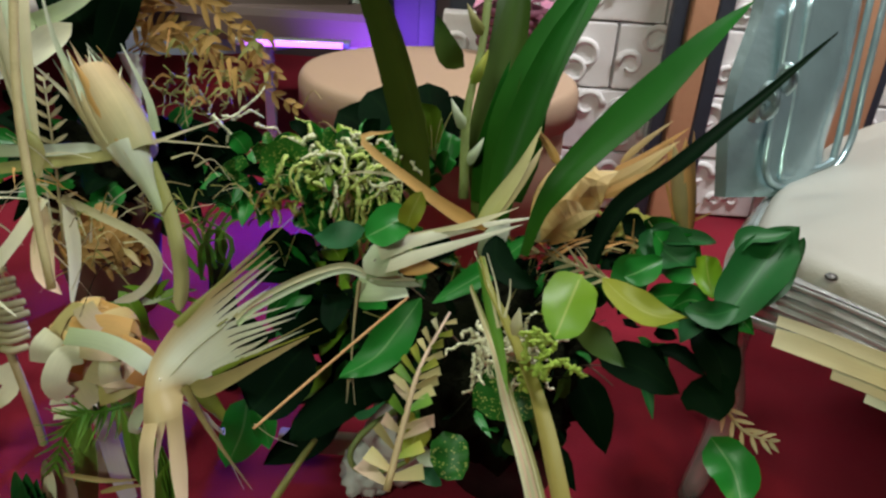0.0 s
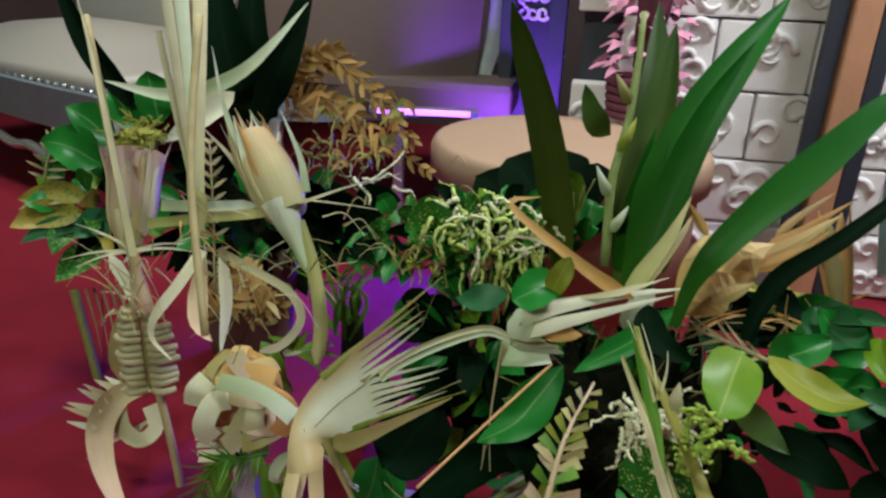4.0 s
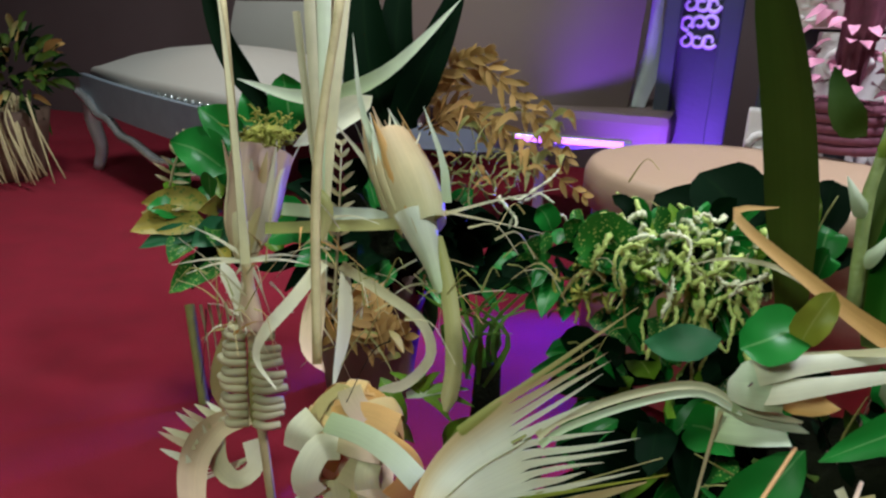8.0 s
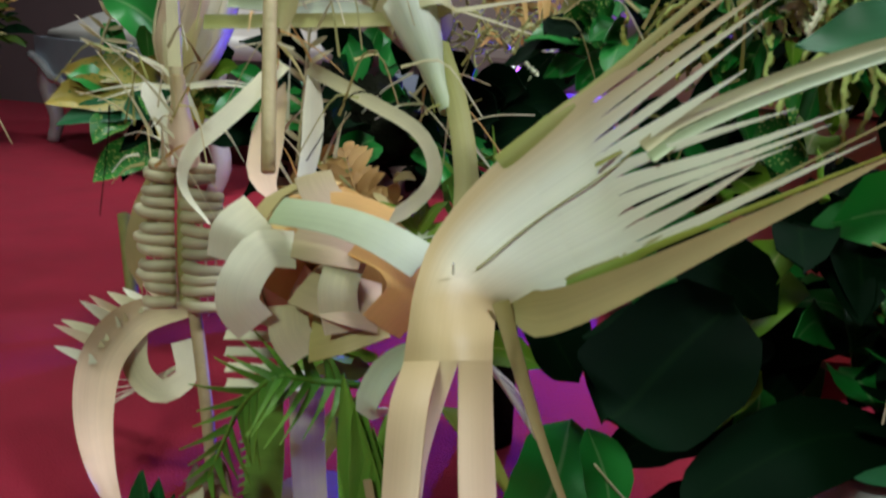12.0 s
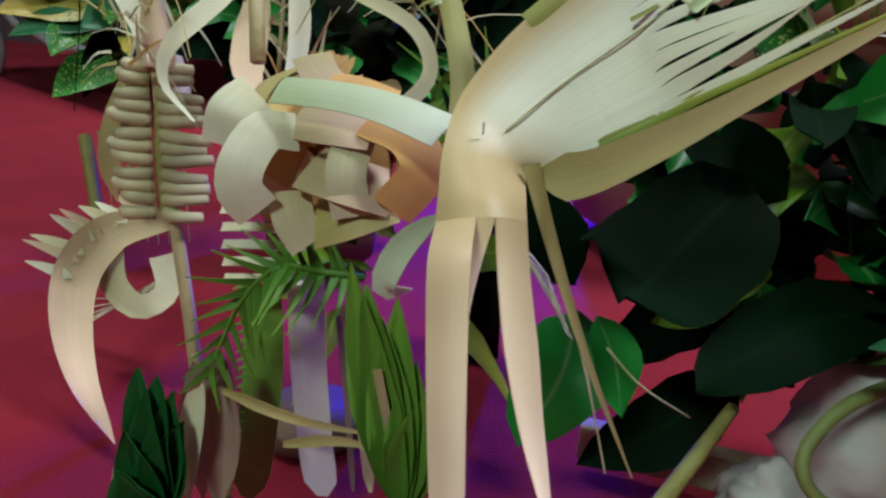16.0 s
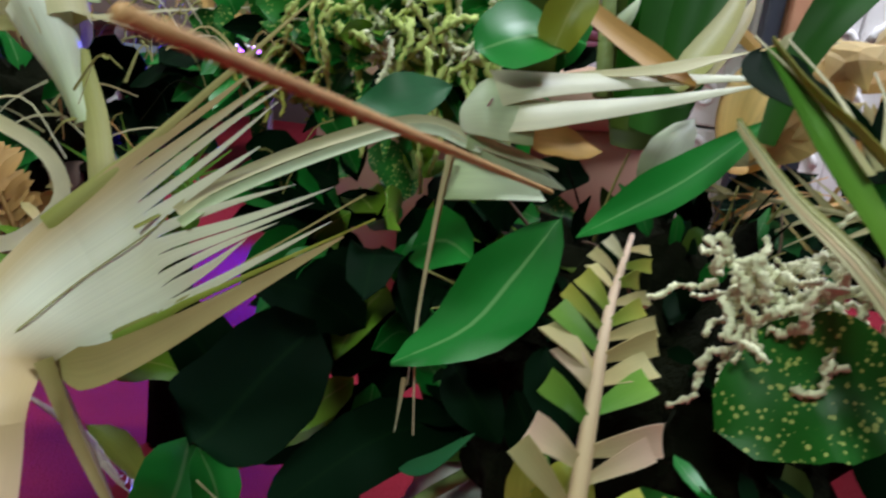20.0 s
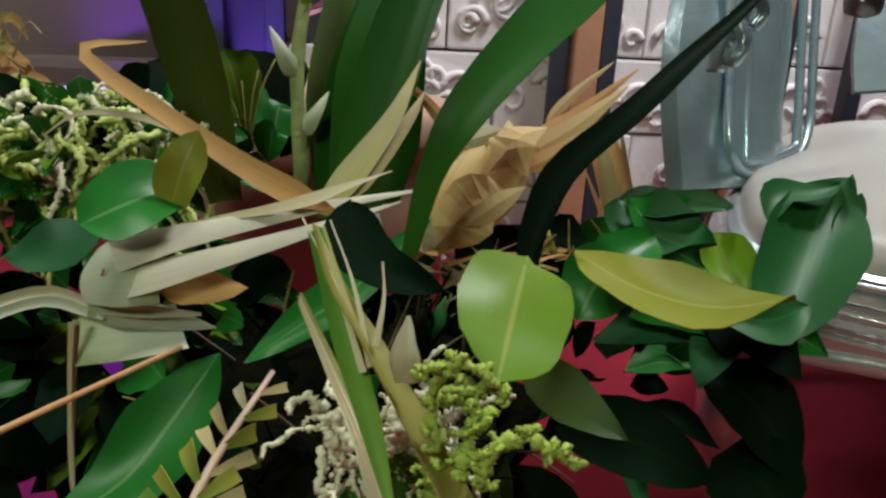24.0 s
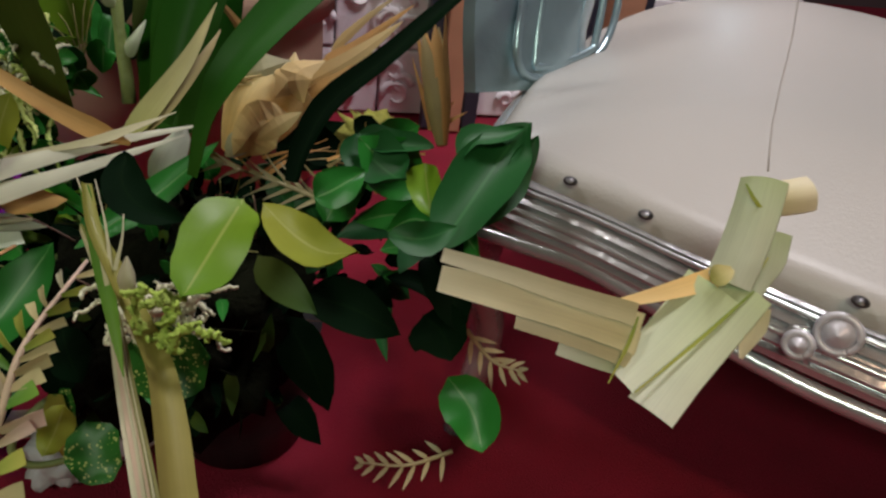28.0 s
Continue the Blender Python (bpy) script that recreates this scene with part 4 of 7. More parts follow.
tube("fan_string", [(-0.241, 0.787, 0.196), (-0.217, 0.787, 0.175), (-0.185, 0.791, 0.158)], 0.0008, 0.0006, CREAM, fan, "", n=8, sides=4)
for k in range(7):
    q = Vector((-0.314, 0.717, 0.293)).lerp(Vector((-0.296, 0.718, 0.283)), k / 6)
    ribbon("fan_thread", [q, q + Vector((0.035, 0.01, -0.03 - 0.004 * k)), Vector((-0.271, 0.722, 0.246)) + Vector((0.001 * k, 0.004 * k, -0.004 * k))], 0.0018, "needle", WHITE_PALM, fan, n=6, across=1)
ribbon("fan_loop", [(-0.331, 0.711, 0.289), (-0.351, 0.709, 0.267), (-0.358, 0.704, 0.245), (-0.345, 0.713, 0.244)], 0.018, "leaf", PALE, fan, cup=0.2, n=10)

# palm tulip lying on its side: bell, two long pale points
bell = ribbon("palm_bell", [(-0.057, 0.776, 0.468), (-0.069, 0.768, 0.469), (-0.080, 0.765, 0.469), (-0.089, 0.768, 0.466), (-0.093, 0.773, 0.464)], 0.0415, "dome", PALE, arr, "pale green folded palm-leaf bell", cup=-0.32, n=18, across=8, thick=0.0008, face=(-0.3, -1, 0.6))

slab("staple", (-0.079, 0.761, 0.469), (0.001, 0.001, 0.008), SILVER, bell, "small metal staple", (20, 25, 0), 0)
ribbon("bell_point", [(-0.077, 0.764, 0.465), (-0.059, 0.767, 0.466), (-0.032, 0.781, 0.469), (0.022, 0.806, 0.479), (0.088, 0.830, 0.495)], 0.025, "spear", WHITE_PALM, bell, "long white point", cup=-0.15, n=16, face=(-0.25, -0.85, 0.65))
ribbon("bell_point", [(-0.076, 0.770, 0.478), (-0.061, 0.775, 0.481), (-0.034, 0.791, 0.484), (0.030, 0.820, 0.492), (0.107, 0.842, 0.501)], 0.025, "spear", WHITE_PALM, bell, "long white point", cup=-0.15, n=16, face=(-0.25, -0.85, 0.65))
ribbon("bell_point", [(-0.050, 0.799, 0.485), (0.017, 0.811, 0.496), (0.052, 0.823, 0.506), (0.081, 0.835, 0.514)], 0.009, "claw", CREAM, bell, "", cup=0.1, n=10)
ribbon("bell_point", [(-0.056, 0.780, 0.453), (-0.036, 0.789, 0.450), (-0.008, 0.798, 0.447)], 0.024, "leaf", ORANGE, bell, "", n=8)
ribbon("bell_leaf", [(-0.098, 0.768, 0.426), (-0.072, 0.768, 0.429), (-0.045, 0.783, 0.428)], 0.029, "band", PALE, bell, "folded pale green leaf under the bell", n=10, cup=0.15)
ribbon("hanging_strand", [(-0.095, 0.762, 0.442), (-0.099, 0.758, 0.407), (-0.103, 0.754, 0.358), (-0.105, 0.750, 0.306)], 0.0042, "spear", CREAM, bell, "", n=12)
ribbon("hanging_strand", [(-0.096, 0.757, 0.443), (-0.100, 0.754, 0.402), (-0.103, 0.748, 0.343), (-0.098, 0.742, 0.279)], 0.003, "spear", CREAM, bell, "", n=12)
ribbon("hanging_strand", [(-0.107, 0.747, 0.312), (-0.108, 0.747, 0.293), (-0.109, 0.743, 0.279)], 0.003, "needle", CREAM, bell, "", n=5)

tube("long_straw", [(-0.040, 0.755, 0.428), (-0.083, 0.594, 0.465), (-0.121, 0.449, 0.498)], 0.0016, 0.0011, STRAW, arr, "long thin orange straw", n=14, sides=6)
ribbon("leaf", [(0.045, 0.881, 0.416), (0.058, 0.894, 0.442), (0.078, 0.915, 0.464)], 0.036, "oval", PALE, arr, "pale bulb of the folded star", n=10, cup=-0.6)
ribbon("bell_leaf", [(-0.088, 0.761, 0.450), (-0.064, 0.772, 0.442), (-0.027, 0.792, 0.423)], 0.02, "strap", PALE, bell, "", n=10, cup=-0.3)
# leaves near the bell
ribbon("leaf", [(-0.043, 0.806, 0.511), (-0.069, 0.776, 0.505), (-0.090, 0.767, 0.495)], 0.050, "oval", GREEN, arr, "small glossy round green leaf", n=12, cup=0.25, wave=0.002)
ribbon("leaf", [(-0.048, 0.787, 0.497), (-0.041, 0.788, 0.521), (-0.031, 0.794, 0.543)], 0.030, "oval", YELLOW, arr, "small yellow-green leaf", n=10, cup=0.3, wave=0.002)
ribbon("leaf", [(-0.026, 0.797, 0.404), (-0.053, 0.767, 0.372), (-0.076, 0.746, 0.348), (-0.114, 0.726, 0.331)], 0.050, "leaf", GREEN, arr, "long green leaf with a pale midrib", n=12, cup=0.25)
ribbon("leaf", [(0.113, 0.865, 0.473), (0.058, 0.834, 0.434), (0.019, 0.818, 0.411), (-0.013, 0.804, 0.393)], 0.030, "leaf", GREEN, arr, "", n=12, cup=0.4)
ribbon("leaf", [(-0.061, 0.926, 0.344), (-0.086, 0.917, 0.348), (-0.111, 0.904, 0.336)], 0.05, "oval", LIME, arr, "", n=10, cup=0.3)
ribbon("leaf", [(-0.100, 0.838, 0.471), (-0.132, 0.835, 0.460), (-0.166, 0.844, 0.452)], 0.034, "leaf", TEAL_LEAF, arr, "", n=10)
ribbon("leaf", [(-0.218, 0.968, 0.258), (-0.209, 0.964, 0.319), (-0.178, 0.971, 0.347)], 0.05, "leaf", LIME, arr, "", n=8)
ribbon("leaf", [(-0.145, 0.870, 0.285), (-0.182, 0.858, 0.313), (-0.230, 0.832, 0.330)], 0.055, "leaf", DARK_SHADED, arr, "", n=8)
ribbon("leaf", [(-0.175, 0.833, 0.299), (-0.201, 0.806, 0.275), (-0.226, 0.777, 0.244), (-0.236, 0.765, 0.239)], 0.10, "oval", DARK_SHADED, arr, "large oval leaf in shade-darkened green", n=12, face=(-0.3, -1, 0.4))
ribbon("leaf", [(-0.149, 0.859, 0.247), (-0.173, 0.836, 0.235), (-0.192, 0.820, 0.215)], 0.03, "leaf", LIME, arr, "", n=8)
ribbon("leaf", [(-0.050, 0.868, 0.221), (-0.116, 0.830, 0.224), (-0.166, 0.788, 0.203), (-0.188, 0.766, 0.190)], 0.055, "leaf", DARK_SHADED, arr, "", n=10)
ribbon("leaf", [(-0.069, 0.952, 0.343), (-0.100, 0.943, 0.339), (-0.127, 0.927, 0.315)], 0.04, "oval", GREEN, arr, "", n=8)

# dracaena bundle with folded leaves
ribbon("strap_leaf", [(0.054, 0.980, 0.430), (0.056, 1.059, 0.548), (0.068, 1.139, 0.664), (0.064, 1.247, 0.798)], 0.07, "strap", DRAC, arr, "tall dark olive strap leaf", face=(-0.1, -1, 0.2), cup=0.35, n=14)
ribbon("strap_leaf", [(0.058, 0.944, 0.447), (0.076, 0.997, 0.552), (0.112, 1.057, 0.642), (0.174, 1.132, 0.734), (0.243, 1.214, 0.815)], 0.072, "strap", STRAP, arr, "tall green strap leaf", face=(-0.1, -1, 0.2), cup=0.35, n=16)
ribbon("strap_leaf", [(-0.039, 0.929, 0.468), (-0.054, 0.927, 0.562), (-0.079, 0.899, 0.673), (-0.105, 0.868, 0.757), (-0.120, 0.843, 0.803)], 0.046, "strap", DRAC, arr, "olive green strap leaf", face=(-0.1, -1, 0.2), cup=0.5, n=14, twist=20)
ribbon("strap_leaf", [(0.092, 0.816, 0.461), (0.106, 0.827, 0.513), (0.126, 0.831, 0.552), (0.171, 0.855, 0.602), (0.222, 0.879, 0.649), (0.279, 0.912, 0.703), (0.339, 0.951, 0.747)], 0.055, "sword", STRAP, arr, "bright green strap leaf bending outward", face=(-0.35, -0.6, 1.0), cup=0.25, n=20, wave=0.002)
ribbon("strap_leaf", [(0.181, 0.841, 0.443), (0.190, 0.860, 0.468), (0.216, 0.888, 0.507), (0.273, 0.910, 0.549), (0.329, 0.943, 0.588), (0.401, 0.997, 0.631), (0.510, 1.082, 0.701)], 0.027, "strap", DARK_SHADED, arr, "dark strap leaf curling outward", face=(-0.5, -0.8, 0.6), cup=0.5, n=20, wave=0.002)
ribbon("strap_leaf", [(0.047, 0.961, 0.447), (0.051, 1.027, 0.558), (0.071, 1.097, 0.671), (0.085, 1.170, 0.771)], 0.064, "strap", DRAC, arr, "", face=(-0.4, -1, 0.2), cup=0.5, n=12)
ribbon("strap_leaf", [(0.054, 0.907, 0.472), (0.081, 0.956, 0.566), (0.121, 1.011, 0.667), (0.178, 1.075, 0.761)], 0.044, "strap", STRAP, arr, "", face=(-0.1, -1, 0.2), cup=0.6, n=12)
ribbon("curl_leaf", [(0.054, 0.760, 0.511), (0.053, 0.734, 0.500), (0.070, 0.715, 0.488), (0.100, 0.716, 0.477)], 0.034, "leaf", DARK_SHADED, arr, "dark curled leaf", cup=0.3, n=12)
ribbon("strap_leaf", [(0.085, 1.013, 0.448), (0.100, 1.068, 0.536), (0.128, 1.150, 0.647)], 0.060, "strap", STRAP, arr, "", face=(-0.1, -1, 0.2), cup=0.4, n=12)
ribbon("strap_leaf", [(0.042, 0.961, 0.463), (0.064, 1.017, 0.557), (0.082, 1.096, 0.653)], 0.058, "strap", STRAP, arr, "", face=(-0.1, -1, 0.2), cup=0.5, n=12)
tube("stalk", [(0.017, 0.960, 0.469), (0.013, 0.987, 0.573), (0.027, 1.025, 0.672), (0.032, 1.082, 0.788)], 0.007, 0.0045, STALK, arr, "pale jointed stalk", n=14, sides=7, bumpy=0.2)
for k, (a_, b_) in enumerate((((0.013, 0.980, 0.560), (-0.009, 0.985, 0.599)), ((0.016, 0.997, 0.617), (0.035, 1.010, 0.661)), ((0.026, 1.022, 0.676), (0.003, 1.025, 0.714)), ((0.014, 0.970, 0.515), (0.038, 0.980, 0.550)))):
    q0, q1 = Vector(a_), Vector(b_)
    ribbon("stalk_sheath", [q0, q0.lerp(q1, 0.5) + Vector((0, -0.008, 0)), q1], 0.02, "lance", [PALE, YELLOW_GREEN, OLIVE][k % 3], arr, "", n=8, cup=-0.6)
ribbon("leaf", [(0.005, 1.016, 0.635), (-0.019, 1.011, 0.656), (-0.035, 1.018, 0.698)], 0.035, "leaf", DRAC, arr, "", n=8)

# The last, wide leaves are added backing; their near-black puts shade behind.
for k, (tip, w, m) in enumerate((((-0.053, 1.031, 0.577), 0.05, LIME), ((-0.037, 1.060, 0.549), 0.03, GREEN), ((-0.005, 1.046, 0.532), 0.04, GREEN), ((-0.007, 0.996, 0.516), 0.03, GREEN), ((-0.049, 0.978, 0.508), 0.03, TEAL_LEAF), ((-0.036, 0.966, 0.487), 0.035, GREEN), ((-0.002, 1.107, 0.572), 0.05, DARK_SHADED), ((0.011, 1.078, 0.510), 0.05, DARK_SHADED), ((-0.097, 1.106, 0.527), 0.06, DARK_SHADED), ((-0.053, 1.173, 0.573), 0.06, DARK_SHADED), ((-0.144, 1.150, 0.558), 0.09, DARK_SHADED), ((-0.197, 1.174, 0.516), 0.09, DARK_SHADED), ((-0.142, 1.142, 0.464), 0.09, DARK_SHADED), ((-0.208, 1.142, 0.436), 0.09, DARK_SHADED))):
    q1 = Vector(tip)
    q0 = Vector((-0.020, 0.997, 0.462))
    ribbon("leaf", [q1.lerp(q0, 0.55), q1.lerp(q0, 0.25) + Vector((0, 0, 0.01)), q1], w, "leaf", m, arr, "", n=8, cup=0.3, wave=0.002)
for k in range(10):
    q0 = Vector((-0.031, 0.991, 0.495))
    q1 = Vector((-0.133, 0.983, 0.486)).lerp(Vector((-0.008, 1.020, 0.572)), k / 9)
    tube("twig", [q0, q0.lerp(q1, 0.5) + Vector((0, 0, 0.012)), q1], 0.0012, 0.0006, STEM, arr, n=7, sides=4)

# dark undergrowth and dry strips below the star
rng = random.Random(811)
lo0, lo1 = Vector((0.087, 0.986, 0.380)), Vector((0.310, 1.021, 0.404))
for k in range(16):
    q = lo0.lerp(lo1, k / 15) + Vector((rng.uniform(-0.01, 0.01), rng.uniform(0, 0.04), rng.uniform(-0.05, 0.01)))
    d = Vector((rng.uniform(-0.06, 0.06), rng.uniform(-0.03, 0.01), rng.uniform(-0.02, 0.035)))
    ribbon("leaf", [q - d * 0.5, q + Vector((0, 0, 0.006)), q + d], rng.uniform(0.035, 0.06), "leaf", GREEN if k % 5 == 0 else DARK_SHADED, arr, "", n=8, cup=0.3)
for k in range(18):
    q = lo0.lerp(lo1, rng.random()) + Vector((0, -0.02, rng.uniform(-0.02, 0.02)))
    d = Vector((rng.uniform(-0.05, 0.05), rng.uniform(-0.02, 0.02), rng.uniform(-0.02, 0.04)))
    ribbon("dry_strip", [q - d, q + Vector((rng.uniform(-0.01, 0.01), 0, 0.005)), q + d], rng.uniform(0.003, 0.007), "needle", [TAN, ORANGE, DRY_FERN][k % 3], arr, "", n=7, across=2, cup=0.2)
# added near-black leaves that fill deep gaps; the shade is in their colour
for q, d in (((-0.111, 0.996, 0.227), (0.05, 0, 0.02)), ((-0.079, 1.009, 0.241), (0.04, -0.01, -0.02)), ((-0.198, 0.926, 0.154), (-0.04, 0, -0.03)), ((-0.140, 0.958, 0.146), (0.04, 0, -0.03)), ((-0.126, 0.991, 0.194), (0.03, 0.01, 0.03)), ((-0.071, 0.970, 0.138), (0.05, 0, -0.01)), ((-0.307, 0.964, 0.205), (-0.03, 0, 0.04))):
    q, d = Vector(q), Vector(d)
    ribbon("leaf", [q - d, q + Vector((0, -0.004, 0.008)), q + d * 1.2], 0.062, "leaf", DARK_SHADED, arr, "", n=9, cup=0.3)
# loose fibres round the bird, the bud and the bell
for q, s in (((-0.347, 0.924, 0.483), 0.08), ((-0.217, 0.910, 0.425), 0.07), ((-0.432, 0.835, 0.437), 0.07), ((-0.632, 0.854, 0.407), 0.08), ((-0.192, 1.017, 0.523), 0.06)):
    q = Vector(q)
    for k in range(9):
        d = Vector((rng.uniform(-1, 1), rng.uniform(-0.4, 0.4), rng.uniform(-0.7, 1))).normalized() * s * rng.uniform(0.5, 1)
        r = q + Vector((rng.uniform(-s, s), rng.uniform(-0.02, 0.03), rng.uniform(-s, s))) * 0.7
        ribbon("loose_fibre", [r, r + d * 0.5 + Vector((0, 0, 0.012)), r + d + Vector((0, -0.01, -0.012))], rng.uniform(0.0012, 0.003), "needle", [CREAM, TAN, OLIVE, STEM, FOAM][k % 5], arr, "", n=8, across=1)

# yellow-green leaves and leaf cluster beside the armchair
ribbon("leaf", [(0.143, 0.716, 0.496), (0.125, 0.668, 0.486), (0.107, 0.620, 0.474)], 0.058, "oval", LIME, arr, "round lime-green leaf with a pale midrib", face=(-0.25, -1, 0.55), n=12, cup=0.2)
ribbon("leaf", [(0.158, 0.690, 0.507), (0.178, 0.662, 0.500), (0.199, 0.634, 0.502), (0.222, 0.616, 0.512)], 0.034, "leaf", YELLOW, arr, "yellow curling leaf", n=12, cup=0.3, face=(-0.2, -0.6, 1))
ribbon("leaf", [(0.151, 0.733, 0.431), (0.170, 0.712, 0.416), (0.199, 0.690, 0.401)], 0.03, "leaf", DRAC, arr, "", n=8)
ribbon("leaf", [(0.302, 0.726, 0.441), (0.327, 0.752, 0.460), (0.358, 0.788, 0.483), (0.385, 0.818, 0.502), (0.405, 0.826, 0.519)], 0.064, "leaf", DEEP, arr, "dark glossy leaf with hooked points", n=24, wave=0.005, cup=0.55, face=(-0.6, -1, 0.5))
ribbon("leaf", [(0.347, 0.761, 0.439), (0.382, 0.792, 0.464), (0.399, 0.810, 0.488), (0.411, 0.821, 0.508)], 0.030, "leaf", DEEP, arr, "", n=18, wave=0.003, cup=0.4, face=(-0.2, -1, 0.2))
ribbon("leaf_hook", [(0.330, 0.796, 0.492), (0.343, 0.811, 0.508), (0.374, 0.817, 0.509), (0.398, 0.826, 0.513)], 0.024, "leaf", DEEP, arr, "", n=14, cup=0.4)
ribbon("leaf", [(0.239, 0.837, 0.498), (0.247, 0.821, 0.488), (0.268, 0.792, 0.480), (0.279, 0.770, 0.485)], 0.050, "leaf", DEEP, arr, "dark green wavy leaf", n=20, wave=0.005, cup=0.5, face=(-0.3, -0.6, 1))
ribbon("leaf", [(0.243, 0.845, 0.494), (0.271, 0.820, 0.497), (0.307, 0.805, 0.502)], 0.030, "leaf", DEEP, arr, "", n=16, wave=0.003, cup=0.5, face=(-0.3, -0.6, 1))
ribbon("leaf", [(0.198, 0.758, 0.473), (0.215, 0.759, 0.482), (0.242, 0.778, 0.489)], 0.036, "leaf", GREEN, arr, "", n=12, cup=0.4)
ribbon("leaf", [(0.257, 0.720, 0.460), (0.287, 0.715, 0.459), (0.319, 0.731, 0.460)], 0.030, "leaf", DEEP, arr, "", n=12, cup=0.4)
ribbon("leaf", [(0.211, 0.813, 0.416), (0.225, 0.817, 0.446), (0.248, 0.813, 0.468)], 0.05, "leaf", GREEN, arr, "", n=10, cup=0.3)
ribbon("leaf", [(0.235, 0.870, 0.438), (0.265, 0.859, 0.451), (0.279, 0.851, 0.461)], 0.045, "leaf", GREEN, arr, "", n=8)
ribbon("leaf", [(0.306, 0.822, 0.450), (0.269, 0.816, 0.475), (0.240, 0.821, 0.502)], 0.06, "leaf", GREEN, arr, "", n=10, cup=0.4)
ribbon("leaf", [(0.301, 0.810, 0.482), (0.301, 0.788, 0.466), (0.303, 0.765, 0.449)], 0.036, "oval", LIME, arr, "crumpled lime leaf", n=10, cup=0.8)
for tip in ((0.238, 0.791, 0.429), (0.267, 0.782, 0.424), (0.296, 0.767, 0.411), (0.348, 0.739, 0.423), (0.277, 0.759, 0.392), (0.329, 0.735, 0.409), (0.221, 0.804, 0.404)):
    q = Vector((0.320, 0.811, 0.413))
    ribbon("leaf", [q, q.lerp(Vector(tip), 0.5) + Vector((0, 0, 0.01)), Vector(tip)], 0.036, "leaf", random.choice([GREEN, GREEN, DARK_SHADED, TEAL_LEAF]), arr, "", n=8, cup=0.3)
for a_, b_, w in (((0.315, 0.815, 0.378), (0.341, 0.734, 0.335), 0.05), ((0.191, 0.779, 0.354), (0.278, 0.728, 0.342), 0.05), ((0.310, 0.781, 0.323), (0.331, 0.722, 0.313), 0.06), ((0.172, 0.803, 0.309), (0.215, 0.744, 0.231), 0.05)):
    q0, q1 = Vector(a_), Vector(b_)
    ribbon("leaf", [q0, q0.lerp(q1, 0.5) + Vector((0, -0.01, 0.015)), q1], w, "leaf", DARK_SHADED, arr, "", n=9, cup=0.3)
ribbon("leaf", [(0.336, 0.742, 0.271), (0.358, 0.712, 0.249), (0.365, 0.681, 0.223)], 0.062, "oval", GREEN, arr, "round green leaf near the carpet", n=10, cup=0.3)
frond([(0.214, 0.858, 0.411), (0.171, 0.892, 0.413), (0.102, 0.952, 0.407)], 0.05, 7, CREAM_FERN, arr, "fern_frond", "dry tan fern sprig", width=0.006, angle=40, shape="needle", seed=21)
frond([(0.377, 0.832, 0.256), (0.404, 0.801, 0.235), (0.427, 0.776, 0.242)], 0.03, 6, CREAM_FERN, arr, "fern_frond", "pale cream fern sprig", width=0.006, angle=50, seed=22)
frond([(0.370, 0.786, 0.101), (0.314, 0.780, 0.089), (0.260, 0.792, 0.085)], 0.03, 7, CREAM_FERN, arr, "fern_frond", "pale cream fern sprig", width=0.006, angle=60, seed=23)

# leaves in front of the dark foam
ribbon("leaf", [(-0.012, 0.700, 0.301), (-0.020, 0.690, 0.282), (-0.030, 0.680, 0.262)], 0.034, "oval", YELLOW, arr, "dull yellow-green leaf", n=12, cup=0.25)
ribbon("leaf", [(-0.031, 0.735, 0.280), (-0.032, 0.725, 0.252), (-0.030, 0.720, 0.210)], 0.022, "strap", CROTON_YELLOW, arr, "narrow yellow-mottled croton leaf", n=12, cup=0.25)
ribbon("leaf", [(-0.024, 0.740, 0.282), (-0.024, 0.730, 0.254), (-0.019, 0.725, 0.219)], 0.016, "strap", CROTON, arr, "", n=12, cup=0.25)
ribbon("leaf", [(-0.018, 0.700, 0.241), (-0.002, 0.700, 0.241), (0.012, 0.690, 0.239)], 0.020, "leaf", PALE, arr, "pale green folded leaf", n=12, cup=0.25)
ribbon("leaf", [(-0.013, 0.700, 0.225), (-0.002, 0.700, 0.214), (0.014, 0.690, 0.210)], 0.024, "leaf", TEAL_LEAF, arr, "", n=12, cup=0.25)
ribbon("leaf", [(-0.105, 0.780, 0.229), (-0.084, 0.760, 0.250), (-0.062, 0.750, 0.280)], 0.014, "leaf", TEAL_LEAF, arr, "", n=12, cup=0.25)
ribbon("leaf", [(-0.042, 0.760, 0.306), (-0.031, 0.750, 0.286), (-0.029, 0.745, 0.262)], 0.030, "leaf", DARK_SHADED, arr, "", n=12, cup=0.25)
ribbon("leaf", [(-0.079, 0.800, 0.299), (-0.064, 0.780, 0.288), (-0.044, 0.770, 0.263)], 0.040, "leaf", DARK_SHADED, arr, "", n=12, cup=0.25)
ribbon("leaf", [(-0.026, 0.770, 0.332), (-0.019, 0.750, 0.314), (-0.009, 0.740, 0.288)], 0.040, "leaf", DARK_SHADED, arr, "", n=12, cup=0.25)

